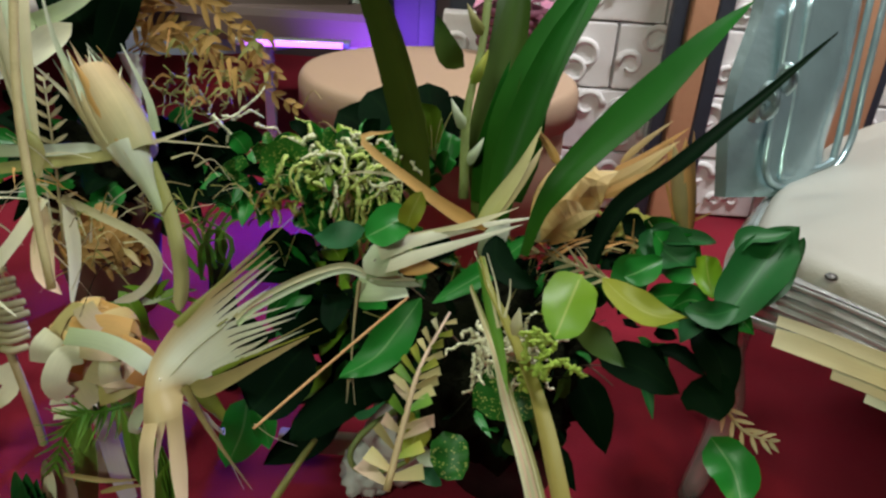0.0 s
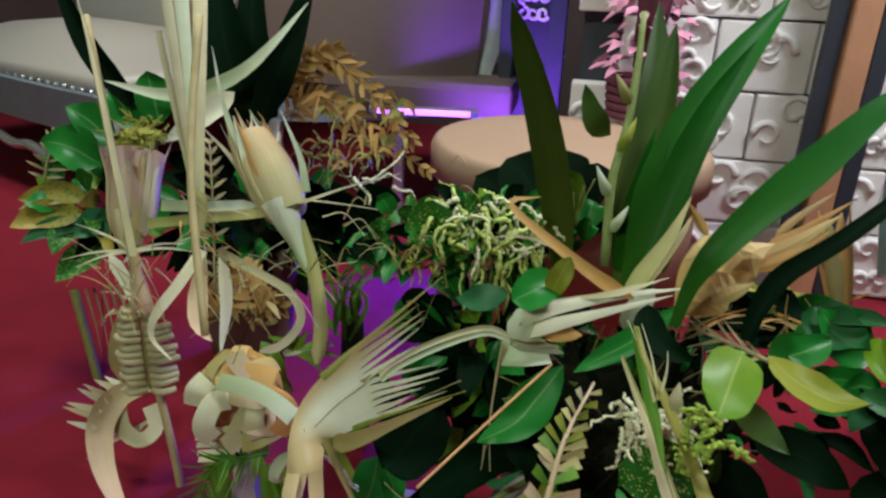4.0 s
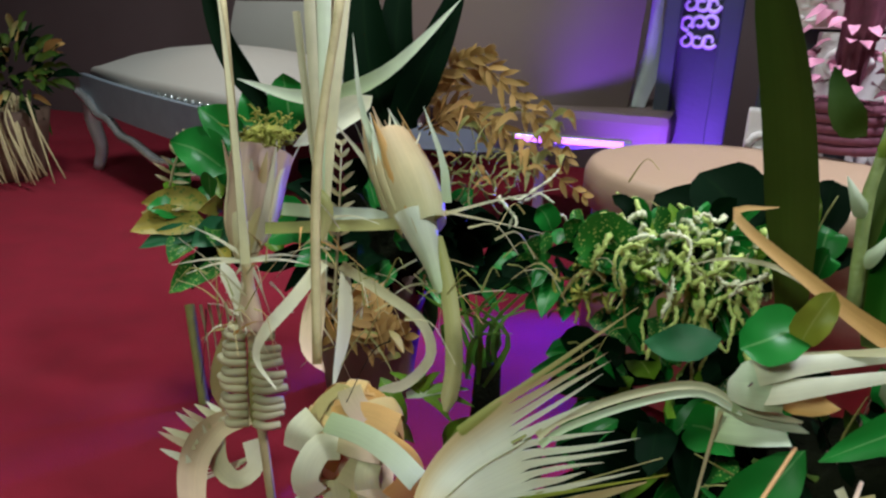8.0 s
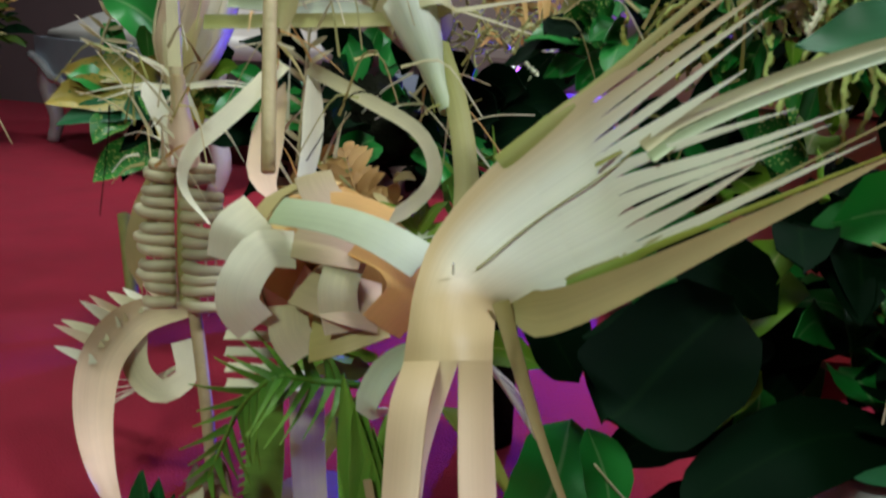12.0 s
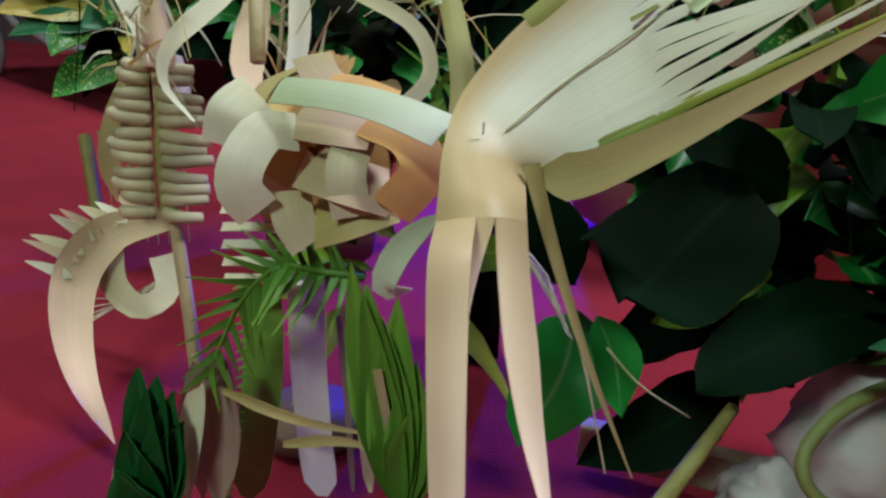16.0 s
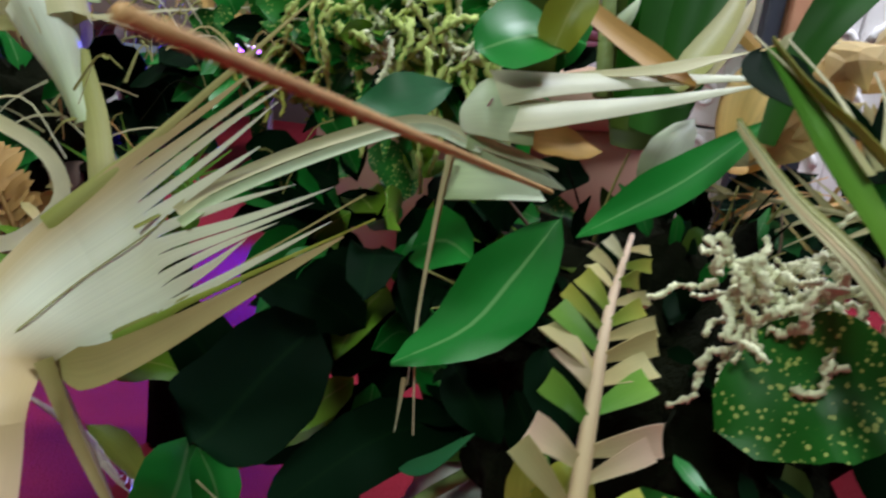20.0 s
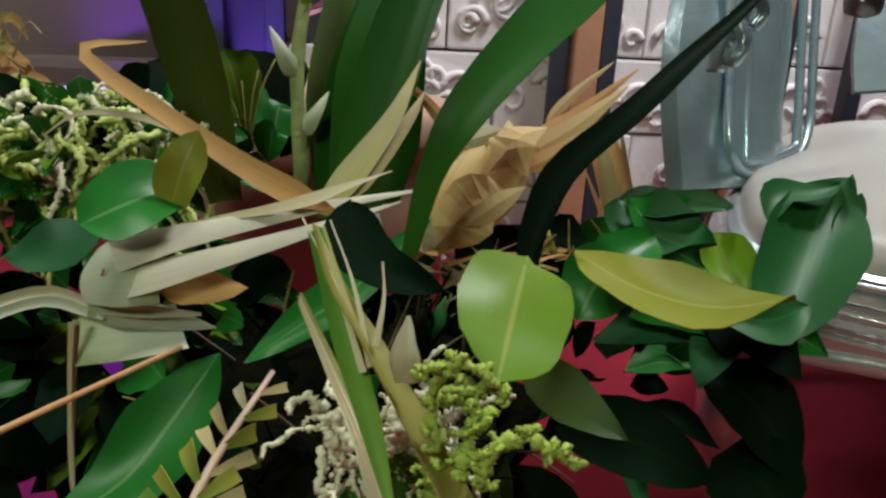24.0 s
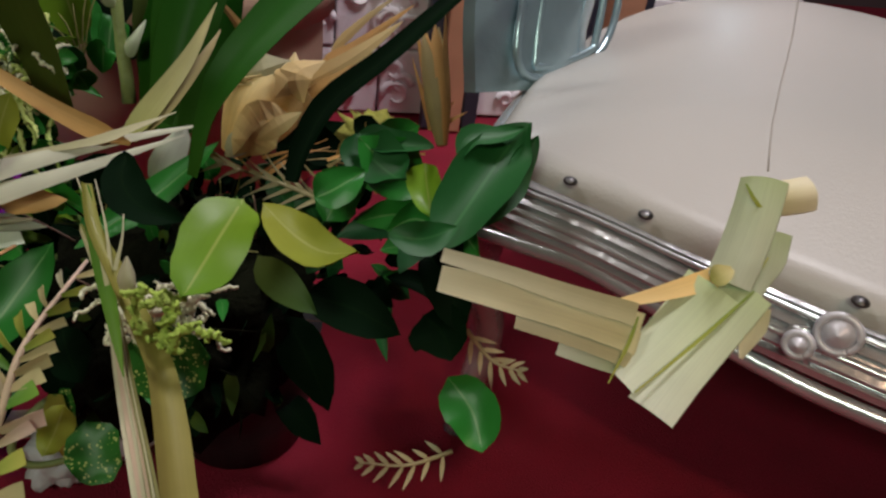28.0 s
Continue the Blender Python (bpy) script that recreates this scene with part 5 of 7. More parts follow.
# cream cut fern, croton, spear and amaranth in front
comb_line = [(-0.040, 0.576, 0.314), (-0.027, 0.636, 0.365), (-0.017, 0.678, 0.393), (0.009, 0.762, 0.408)]
comb = tube("cut_palm_comb", comb_line, 0.0042, 0.0016, TAIL, arr, "cream palm leaf cut into uneven square strips", n=16, sides=7)
rng = random.Random(24)
comb_pts = smooth_line(comb_line, 40)
for i in range(26):
    at_ = 1 + int(i * 1.4)
    q = comb_pts[at_]
    t_ = (comb_pts[at_ + 1] - q).normalized()
    hint = (OPEN - q).normalized()
    s_ = i / 25
    turn = radians((64 - 30 * s_ + rng.uniform(-9, 9)) * (1 if i % 2 else -1))
    d_ = t_.cross((hint - t_ * hint.dot(t_)).normalized()) * math.sin(turn) + t_ * math.cos(turn)
    ln = 0.033 * (1 - 0.4 * s_) * rng.uniform(0.8, 1.15)
    ribbon("leaflet", [q, q + d_ * ln * 0.5 + hint * ln * 0.1, q + d_ * ln + hint * ln * rng.uniform(-0.15, 0.2)], 0.015 * (1 - 0.5 * s_) * rng.uniform(0.7, 1.15), "flare", rng.choice([COMB, PINKISH, COMB, YELLOW_GREEN, GREEN_COMB] if s_ < 0.6 else [COMB, YELLOW_GREEN, CREAM]), comb, face=tuple(hint), cup=0.15, n=7, across=3, roll=rng.uniform(-30, 30))
ribbon("leaf", [(0.113, 0.662, 0.380), (0.079, 0.675, 0.368), (0.045, 0.683, 0.338)], 0.075, "oval", CROTON, arr, "yellow-spotted croton leaf", n=12, cup=0.2, face=(-0.2, -1, 0.5))
ribbon("leaf", [(0.012, 0.671, 0.311), (0.021, 0.652, 0.291), (0.035, 0.636, 0.277)], 0.05, "oval", CROTON, arr, "yellow-spotted croton leaf", n=8)
tassels((0.070, 0.705, 0.392), (0.036, 0.02, 0.024), 60, 0.034, AMARANTH_PALE, arr, "amaranth_tassel", 31, 0.3, 0.0026)
tassels((-0.13, 0.94, 0.50), (0.085, 0.03, 0.03), 30, 0.075, AMARANTH, arr, "amaranth_tassel", 36, 1.3, 0.0030, (0.3, -0.5, 0.1), 0.8)
AM = (-0.155, 0.97, 0.505)
tassels(AM, (0.085, 0.04, 0.035), 70, 0.042, AMARANTH, arr, "amaranth_tassel", 33, 0.7, 0.0030)
tassels((-0.13, 0.955, 0.51), (0.08, 0.035, 0.035), 60, 0.042, AMARANTH_PALE, arr, "amaranth_tassel", 34, 0.7, 0.0030)
ribbon("leaf", [(-0.215, 0.932, 0.481), (-0.223, 0.935, 0.512), (-0.250, 0.918, 0.507)], 0.08, "oval", CROTON, arr, "", n=8)
spear = ribbon("palm_spear", [(0.037, 0.704, 0.514), (0.045, 0.675, 0.496), (0.059, 0.651, 0.480), (0.076, 0.625, 0.456), (0.091, 0.600, 0.434), (0.100, 0.568, 0.418), (0.109, 0.523, 0.397), (0.120, 0.472, 0.366)], 0.025, "flare", SPEAR, arr, "tall olive split palm-leaf spear", cup=0.4, n=24, face=(0.9, -0.6, 0.9))
ribbon("spear_edge", [(0.036, 0.703, 0.512), (0.051, 0.659, 0.474), (0.060, 0.631, 0.452), (0.069, 0.600, 0.425)], 0.012, "strap", GREEN_COMB, spear, "", cup=0.3, n=14)
for k in range(4):
    ribbon("spear_strip", [Vector(q) + Vector((0.0028 * k * i_ / 4, 0.0008 * k, 0.0012 * k)) for i_, q in enumerate([(0.029, 0.701, 0.477), (0.045, 0.670, 0.452), (0.057, 0.637, 0.437), (0.067, 0.597, 0.417), (0.084, 0.537, 0.393), (0.098, 0.482, 0.361)])], 0.0085 - 0.001 * k, "flare", [CREAM, PINKISH, CREAM, OLIVE][k], spear, "cream split strip" if k == 0 else "", cup=0.3, n=16)
for tip, root in (((0.030, 0.710, 0.516), (0.057, 0.642, 0.470)), ((0.043, 0.706, 0.516), (0.060, 0.643, 0.472)), ((0.066, 0.675, 0.506), (0.062, 0.647, 0.479))):
    q0, q1 = Vector(root), Vector(tip)
    ribbon("spear_thread", [q0, q0.lerp(q1, 0.5) + Vector((0.002, 0, 0.002)), q1], 0.0032, "needle", CREAM, spear, n=8, across=2)
lathe("palm_bud", (0.073, 0.629, 0.473), (0.074, 0.635, 0.498), [0.0045, 0.0055, 0.0035, 0.0006], CREAM, spear, "small cream bud", sides=9, uneven=0.3)
# branching strings of florets beside the spear
rng = random.Random(32)
for line in ([(0.084, 0.605, 0.459), (0.080, 0.609, 0.475), (0.085, 0.607, 0.489), (0.095, 0.604, 0.491), (0.107, 0.603, 0.480)],
             [(0.101, 0.608, 0.438), (0.103, 0.607, 0.453), (0.113, 0.603, 0.463), (0.124, 0.601, 0.459), (0.132, 0.603, 0.451)],
             [(0.094, 0.611, 0.445), (0.097, 0.614, 0.458), (0.100, 0.616, 0.467)],
             [(0.086, 0.618, 0.470), (0.097, 0.627, 0.471), (0.105, 0.626, 0.467)],
             [(0.085, 0.617, 0.444), (0.085, 0.617, 0.427), (0.091, 0.623, 0.412)]):
    tube("amaranth_tassel", line, 0.0028, 0.0016, AMARANTH_GREEN, arr, n=30, sides=6, bumpy=0.8)
    for q in smooth_line(line, 9):
        tassels(q, (0.003, 0.003, 0.003), 2, 0.007, AMARANTH_GREEN, arr, "amaranth_tassel", rng.randrange(999), 0.3, 0.0018)

# orange folded strips, star box and orange tulip behind
ribbon("palm_strip", [(0.044, 0.819, 0.490), (0.005, 0.822, 0.508), (-0.039, 0.830, 0.534), (-0.106, 0.848, 0.579), (-0.073, 0.864, 0.587)], 0.021, "lance", ORANGE, arr, "orange-tan palm strip", n=16, cup=0.2)
ribbon("palm_strip", [(-0.031, 0.836, 0.527), (-0.068, 0.838, 0.542), (-0.106, 0.835, 0.545), (-0.136, 0.854, 0.528)], 0.007, "spear", CREAM, arr, "", n=10)
ribbon("palm_strip", [(0.035, 0.830, 0.486), (0.059, 0.867, 0.509), (0.086, 0.907, 0.539), (0.110, 0.952, 0.579)], 0.022, "finger", OLIVE, arr, "olive-tan palm strip", n=12, cup=0.3)
ribbon("palm_strip", [(0.042, 0.838, 0.484), (0.071, 0.875, 0.507), (0.099, 0.915, 0.538), (0.113, 0.942, 0.556)], 0.014, "finger", TAN, arr, "", n=10)
star = lathe("palm_star", (0.117, 0.920, 0.433), (0.172, 0.970, 0.500), [0.012, 0.030, 0.043, 0.047, 0.045], GOLD, arr, "folded cream and orange palm-leaf star", sides=20, squash=0.8, uneven=0.015)
for pts, w, m, shape in (
        ([(0.113, 0.910, 0.434), (0.130, 0.910, 0.454), (0.151, 0.911, 0.462)], 0.026, CREAM, "leaf"), ([(0.123, 0.907, 0.438), (0.150, 0.903, 0.474), (0.179, 0.907, 0.483)], 0.050, GOLD, "leaf"), ([(0.145, 0.898, 0.459), (0.167, 0.896, 0.477), (0.190, 0.902, 0.490)], 0.018, GOLD, "leaf"),
        ([(0.163, 0.911, 0.500), (0.180, 0.921, 0.520), (0.184, 0.949, 0.535)], 0.038, GOLD, "diamond"), ([(0.128, 0.947, 0.507), (0.153, 0.937, 0.520), (0.180, 0.937, 0.530)], 0.040, CREAM, "diamond"), ([(0.192, 0.905, 0.498), (0.185, 0.918, 0.523), (0.214, 0.937, 0.532)], 0.040, GOLD, "diamond"), ([(0.124, 0.952, 0.488), (0.142, 0.950, 0.507), (0.148, 0.969, 0.530)], 0.034, ORANGE, "diamond"),
        ([(0.145, 0.986, 0.516), (0.125, 1.016, 0.540), (0.096, 1.048, 0.565)], 0.016, ORANGE, "lance"), ([(0.222, 0.968, 0.533), (0.255, 0.989, 0.559), (0.292, 1.009, 0.583)], 0.013, GOLD, "lance"), ([(0.194, 0.936, 0.507), (0.240, 0.953, 0.529), (0.297, 0.979, 0.565)], 0.022, GOLD, "finger"), ([(0.198, 0.927, 0.500), (0.234, 0.942, 0.514), (0.284, 0.972, 0.543)], 0.018, ORANGE, "finger"), ([(0.210, 0.950, 0.522), (0.247, 0.967, 0.539), (0.310, 0.993, 0.579)], 0.020, ORANGE, "lance")):
    ribbon("star_fold", pts, w, shape, m, star, n=9, cup=-0.25 if shape == "diamond" else -0.15, across=2, face=(-0.25, -1, 0.35)).data.shade_flat()
for k in range(14):
    rng = random.Random(700 + k)
    q = Vector((0.147, 0.946, 0.498))
    tube("star_stamen", [q, q + Vector((rng.uniform(-0.02, 0.02), -0.01, 0.01)), q + Vector((rng.uniform(-0.035, 0.035), rng.uniform(-0.02, 0.01), rng.uniform(-0.02, 0.03)))], 0.0018, 0.001, GOLD, star, n=6, sides=5)
ot = tulip((0.394, 1.136, 0.347), (0.380, 1.240, 0.491), 0.017, 6, ORANGE, arr, "palm_flower", "orange folded palm-leaf flower", TAN, 0.35, 1.3, 12)
for tip in ((0.388, 1.233, 0.478), (0.414, 1.175, 0.401), (0.355, 1.226, 0.445), (0.399, 1.227, 0.469), (0.428, 1.149, 0.395)):
    q0, q1 = Vector((0.383, 1.164, 0.359)), Vector(tip)
    ribbon("petal_tooth", [q0, q0.lerp(q1, 0.5), q1], 0.011, "spear", ORANGE, ot, n=6)
blob("dry_filler", (0.297, 1.153, 0.346), (0.05, 0.04, 0.035), TINY_YELLOW, arr, "tiny yellow filler flowers", 0.6, 30, 6)

for k in range(46):
    rng = random.Random(900 + k)
    q = Vector((-0.462, 1.406, 0.516)) + Vector((rng.uniform(-0.12, 0.09), rng.uniform(-0.04, 0.05), rng.uniform(-0.07, 0.07)))
    d = Vector((rng.uniform(-1, 1), rng.uniform(-0.6, 0.3), rng.uniform(-0.8, 0.8)))
    ribbon("dry_curl", [q, q + d * 0.025 + Vector((0, 0, 0.012)), q + d * 0.055 + Vector((0, -0.01, -0.01))], rng.uniform(0.006, 0.014), "leaf", rng.choice([DRY_FERN, ORANGE, DRY_FERN, STEM]), arr, "", n=6, across=2, twist=rng.uniform(-60, 60))

# ================= dense low foliage =================
def bush(centre, size, count, mats, parent, length=(0.05, 0.1), width=(0.03, 0.06), seed=1, aim=(0, -0.2, 0.35)):
    rng = random.Random(seed)
    c = Vector(centre)
    for i in range(count):
        d = Vector((rng.gauss(0, 1), rng.gauss(0, 1), rng.gauss(0, 0.7))).normalized()
        q0 = c + Vector((d.x * size[0], d.y * size[1], d.z * size[2])) * rng.uniform(0.5, 1.0)
        o = (d + Vector(aim) + Vector((rng.uniform(-0.5, 0.5), rng.uniform(-0.5, 0.5), rng.uniform(-0.4, 0.4)))).normalized()
        ln = rng.uniform(*length)
        q1 = q0 + o * ln - Vector((0, 0, ln * 0.2))
        if parent is arr and q1.y < 0.80 and q1.z > 0.2 and -0.12 < q1.x < 0.15:
            continue   # the open front, where the long leaf and the foam show
        ribbon("leaf", [q0, q0.lerp(q1, 0.5) + Vector((0, 0, ln * 0.14)), q1], rng.uniform(*width), rng.choice(["leaf", "leaf", "oval"]), rng.choice(mats), parent, "", n=7, across=4, cup=rng.uniform(0.1, 0.5), roll=rng.uniform(-40, 40))


# Mostly near-black leaves, so the shade inside the arrangement sits in their colour.
bush((0.05, 0.92, 0.26), (0.13, 0.06, 0.08), 80, [DARK_SHADED, DARK_SHADED, DARK_SHADED, GREEN, DARK_SHADED], arr, (0.04, 0.085), (0.015, 0.04), 41)
bush((0.22, 0.86, 0.345), (0.10, 0.06, 0.055), 46, [DARK_SHADED, DARK_SHADED, GREEN, DEEP, DARK_SHADED], arr, (0.03, 0.075), (0.015, 0.036), 44)
bush((0.10, 0.89, 0.15), (0.09, 0.06, 0.06), 14, [DARK_SHADED], arr, (0.05, 0.09), (0.025, 0.045), 45)
bush((-0.13, 0.95, 0.36), (0.10, 0.09, 0.08), 60, [DARK_SHADED, GREEN, GREEN, CROTON, LIME, DARK_SHADED], arr, (0.05, 0.09), (0.03, 0.05), 42)
bush((-0.10, 0.98, 0.25), (0.12, 0.08, 0.07), 50, [DARK_SHADED, DARK_SHADED, GREEN], arr, (0.05, 0.09), (0.03, 0.05), 43)
bush((-0.15, 0.985, 0.485), (0.10, 0.05, 0.045), 150, [GREEN, GREEN, LIME, CROTON, GREEN, DARK_SHADED], arr, (0.025, 0.055), (0.012, 0.026), 47)
tassels((-0.235, 0.95, 0.455), (0.035, 0.02, 0.025), 26, 0.03, TINY_YELLOW, arr, "flower_spray", 35, 0.2, 0.0022)
bush((-0.266, 0.991, 0.463), (0.05, 0.04, 0.05), 40, [GREEN, GREEN, CROTON, DARK_SHADED], arr, (0.03, 0.06), (0.018, 0.035), 48)

bush((0.079, 0.964, 0.342), (0.04, 0.03, 0.03), 40, [DARK_SHADED], arr, (0.02, 0.045), (0.008, 0.018), 49)
bush((0.002, 0.738, 0.360), (0.07, 0.04, 0.05), 50, [DARK_SHADED], arr, (0.03, 0.06), (0.012, 0.03), 50)

for k in range(150):
    rng = random.Random(1700 + k)
    a, e = rng.uniform(0, 6.28), rng.uniform(-0.6, 1.4)
    n_ = Vector((math.cos(a) * math.cos(e), math.sin(a) * math.cos(e), math.sin(e)))
    q = Vector((0.06, 0.86, 0.27)) + Vector((n_.x * 0.13, n_.y * 0.13, n_.z * 0.12))
    d = (n_ + Vector((rng.uniform(-1, 1), rng.uniform(-1, 1), rng.uniform(-1, 1)))).normalized()
    if k % 3:
        ribbon("scrap_leaf", [q, q + d * 0.012 + n_ * 0.006, q + d * rng.uniform(0.02, 0.045)], rng.uniform(0.006, 0.018), "leaf", rng.choice([DARK_SHADED, DARK_SHADED, DARK_SHADED, GREEN, DRAC]), arr, "", n=5, across=2, roll=rng.uniform(-50, 50))
    else:
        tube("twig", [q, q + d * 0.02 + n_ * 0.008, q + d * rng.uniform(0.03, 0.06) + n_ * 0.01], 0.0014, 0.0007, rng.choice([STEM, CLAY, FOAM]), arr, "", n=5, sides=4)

# ================= janur bird on a thread =================
bird = empty("palm_leaf_bird", "bird folded from pale green palm leaf, hanging on a thread", "ornament")
neck = ribbon("neck", [(0.446, 0.549, 0.606), (0.437, 0.535, 0.591), (0.427, 0.522, 0.572), (0.421, 0.516, 0.557)], 0.026, "band", PALE, bird, "folded pale green neck", cup=-0.35, n=12, across=6, thick=0.003)
ribbon("beak", [(0.446, 0.545, 0.596), (0.461, 0.543, 0.598), (0.477, 0.543, 0.601)], 0.021, "band", CREAM, bird, "cream folded beak", cup=-0.5, n=10, across=6, thick=0.003)
ribbon("throat", [(0.449, 0.532, 0.581), (0.440, 0.517, 0.564), (0.430, 0.502, 0.543)], 0.024, "taper", PALE, bird, "pale green folded throat", cup=-0.4, n=10, thick=0.002)
ribbon("body", [(0.433, 0.511, 0.555), (0.412, 0.499, 0.538), (0.389, 0.486, 0.519), (0.370, 0.474, 0.501)], 0.028, "band", PALE, bird, "pale green folded body", cup=-0.25, n=12, thick=0.003)
ribbon("body", [(0.414, 0.517, 0.554), (0.398, 0.509, 0.539), (0.377, 0.499, 0.523), (0.358, 0.492, 0.508)], 0.034, "tail", PALE, bird, "pale green folded body", cup=-0.2, n=12, thick=0.002)
ribbon("tail", [(0.366, 0.509, 0.541), (0.328, 0.518, 0.549), (0.291, 0.529, 0.557), (0.258, 0.538, 0.563)], 0.013, "tail", CREAM, bird, "cream tail strip", cup=0.1, n=10)
ribbon("tail", [(0.369, 0.505, 0.530), (0.330, 0.515, 0.539), (0.291, 0.524, 0.546), (0.257, 0.533, 0.551)], 0.024, "tail", CREAM, bird, "cream tail strip", cup=0.05, n=10)
ribbon("tail_step", [(0.368, 0.501, 0.521), (0.334, 0.511, 0.528), (0.300, 0.519, 0.534)], 0.022, "tail", CREAM, bird, "", cup=0.05, n=8)
ribbon("tail_step", [(0.364, 0.499, 0.515), (0.345, 0.504, 0.519), (0.325, 0.510, 0.524)], 0.018, "band", PALE, bird, "", cup=0.05, n=8)
ribbon("wing", [(0.417, 0.522, 0.555), (0.378, 0.519, 0.546), (0.342, 0.518, 0.539)], 0.014, "spear", GOLD, bird, "yellow wing", cup=0.1, n=8)
ribbon("breast", [(0.439, 0.508, 0.544), (0.434, 0.498, 0.533), (0.428, 0.490, 0.522)], 0.018, "taper", CREAM, bird, "", n=8, cup=0.2)
for pts in ([(0.433, 0.507, 0.557), (0.399, 0.493, 0.535), (0.361, 0.480, 0.510)], [(0.367, 0.508, 0.540), (0.361, 0.500, 0.527), (0.350, 0.490, 0.508)], [(0.432, 0.545, 0.605), (0.436, 0.536, 0.598), (0.448, 0.530, 0.589)], [(0.423, 0.513, 0.559), (0.434, 0.513, 0.565), (0.443, 0.518, 0.572)]):
    ribbon("fold_line", pts, 0.0022, "leaf", YELLOW_GREEN, bird, "green folded edge", n=10, across=2)
ribbon("knot", [(0.410, 0.517, 0.559), (0.414, 0.515, 0.563), (0.423, 0.517, 0.566)], 0.013, "leaf", OLIVE, bird, "", n=8)
th = Vector((0.448, 0.551, 0.610))
tube("thread", [th, Vector((0.459, 0.578, 0.636)), Vector((0.488, 0.630, 0.689)), Vector((0.512, 0.708, 0.778))], 0.0005, 0.0005, THREAD, bird, "grey hanging thread", n=8, sides=5)

# ================= palm-leaf stand =================
stand = empty("palm_leaf_stand", "tall stand of woven palm-leaf ornaments on tan sticks", "ornament stand")
tube("stick", [(-0.822, 1.095, 0.745), (-0.760, 1.026, 0.582), (-0.692, 0.951, 0.405), (-0.676, 0.938, 0.233), (-0.643, 0.922, 0.001), (-0.625, 0.892, -0.226)], 0.006, 0.007, STICK, stand, "tan bamboo stick", n=24, sides=7)
ribbon("stick_leaf", [(-0.679, 0.934, 0.413), (-0.741, 1.004, 0.554), (-0.800, 1.065, 0.699), (-0.835, 1.097, 0.776)], 0.012, "spear", CREAM, stand, n=10)
tube("stick", [(-0.596, 1.044, 0.758), (-0.584, 0.973, 0.606), (-0.565, 0.924, 0.498), (-0.523, 0.855, 0.340)], 0.006, 0.006, STICK, stand, "tan bamboo stick", n=14, sides=7)
for top, w, m in (((-0.670, 1.083, 0.789), 0.010, CREAM), ((-0.657, 1.105, 0.805), 0.013, PALE), ((-0.629, 1.112, 0.791), 0.014, CREAM), ((-0.652, 1.134, 0.815), 0.012, PINKISH), ((-0.677, 1.116, 0.791), 0.009, WHITE_PALM), ((-0.681, 1.070, 0.731), 0.007, CREAM)):
    kn = Vector((-0.587, 0.980, 0.467))
    ribbon("stick_leaf", [kn + Vector((0, 0, -0.02)), kn.lerp(Vector(top), 0.4) + Vector((0, -0.004, 0)), Vector(top)], w * 1.5, "flare", m, stand, "", n=12, cup=-0.4)

# cup with tiny yellow flowers
cup = lathe("palm_cup", (-0.738, 1.005, 0.385), (-0.769, 1.098, 0.522), [0.009, 0.030, 0.039, 0.041, 0.046], PINKISH, stand, "cream palm-leaf cup open at its top", sides=16, uneven=0.06)
for k in range(16):
    an = k * math.tau / 16
    o = Vector((math.cos(an), math.sin(an), 0))
    q0, q1 = Vector((-0.738, 1.008, 0.392)), Vector((-0.770, 1.099, 0.527))
    ribbon("cup_strip", [q0 + o * 0.014, q0.lerp(q1, 0.35) + o * 0.037, q0.lerp(q1, 0.75) + o * 0.042, q1 + o * (0.046 + 0.008 * (k % 3)) + Vector((0, 0, 0.012 * (k % 4 - 1)))], 0.019, "strap", [CREAM, PINKISH, CREAM, PALE, TAN][k % 5], cup, face=tuple(o), n=10, across=3, cup=-0.3)
blob("flower_cushion", (-0.769, 1.118, 0.546), (0.034, 0.03, 0.018), TINY_YELLOW, cup, "tiny yellow flowers", 0.7, 30, 7)
tassels((-0.757, 1.102, 0.553), (0.042, 0.03, 0.03), 60, 0.022, TINY_YELLOW, cup, "flower_spray", 51, 0.1, 0.0016)
for tip in ((-0.799, 0.955, 0.372), (-0.834, 0.965, 0.376), (-0.819, 0.990, 0.431), (-0.630, 1.026, 0.389), (-0.658, 1.040, 0.395), (-0.777, 0.981, 0.423), (-0.743, 0.968, 0.348), (-0.679, 0.983, 0.320), (-0.719, 0.931, 0.281)):
    q0, q1 = Vector((-0.726, 1.000, 0.390)), Vector(tip)
    ribbon("spike", [q0, q0.lerp(q1, 0.5) + Vector((0, 0, 0.006)), q1], 0.007, "needle", WHITE_PALM, cup, n=6, across=2)
# pleated cone
cone_a, cone_b = Vector((-0.687, 0.951, 0.332)), Vector((-0.674, 0.931, 0.183))
cone = tube("pleated_cone", [cone_a, cone_a.lerp(cone_b, 0.5), cone_b], 0.006, 0.006, STICK, stand, "pleated palm-leaf cone", n=6, sides=8)
ax = (cone_b - cone_a).normalized()
sx = Vector((0.93, 0.36, 0))
for i in range(12):
    k = 0.10 + 0.90 * i / 11
    c = cone_a.lerp(cone_b, k)
    w = 0.042 * (0.42 + 0.62 * math.sin(math.pi * min(1, 0.08 + k * 0.66)))
    for sg in (-1, 1):
        q0, q1 = c + sx * sg * 0.005, c + sx * sg * w * (1 + 0.08 * math.sin(i * 3.7 + sg)) + Vector((0, -0.002, -0.002 * sg + 0.004 * math.sin(i * 2.1)))
        mid = q0.lerp(q1, 0.55) + Vector((0.0, -0.014, 0.001))
        tube("pleat", [q0 + Vector((0, -0.008, 0)), mid, q1], 0.0074, 0.0056, CREAM, cone, n=9, sides=8)
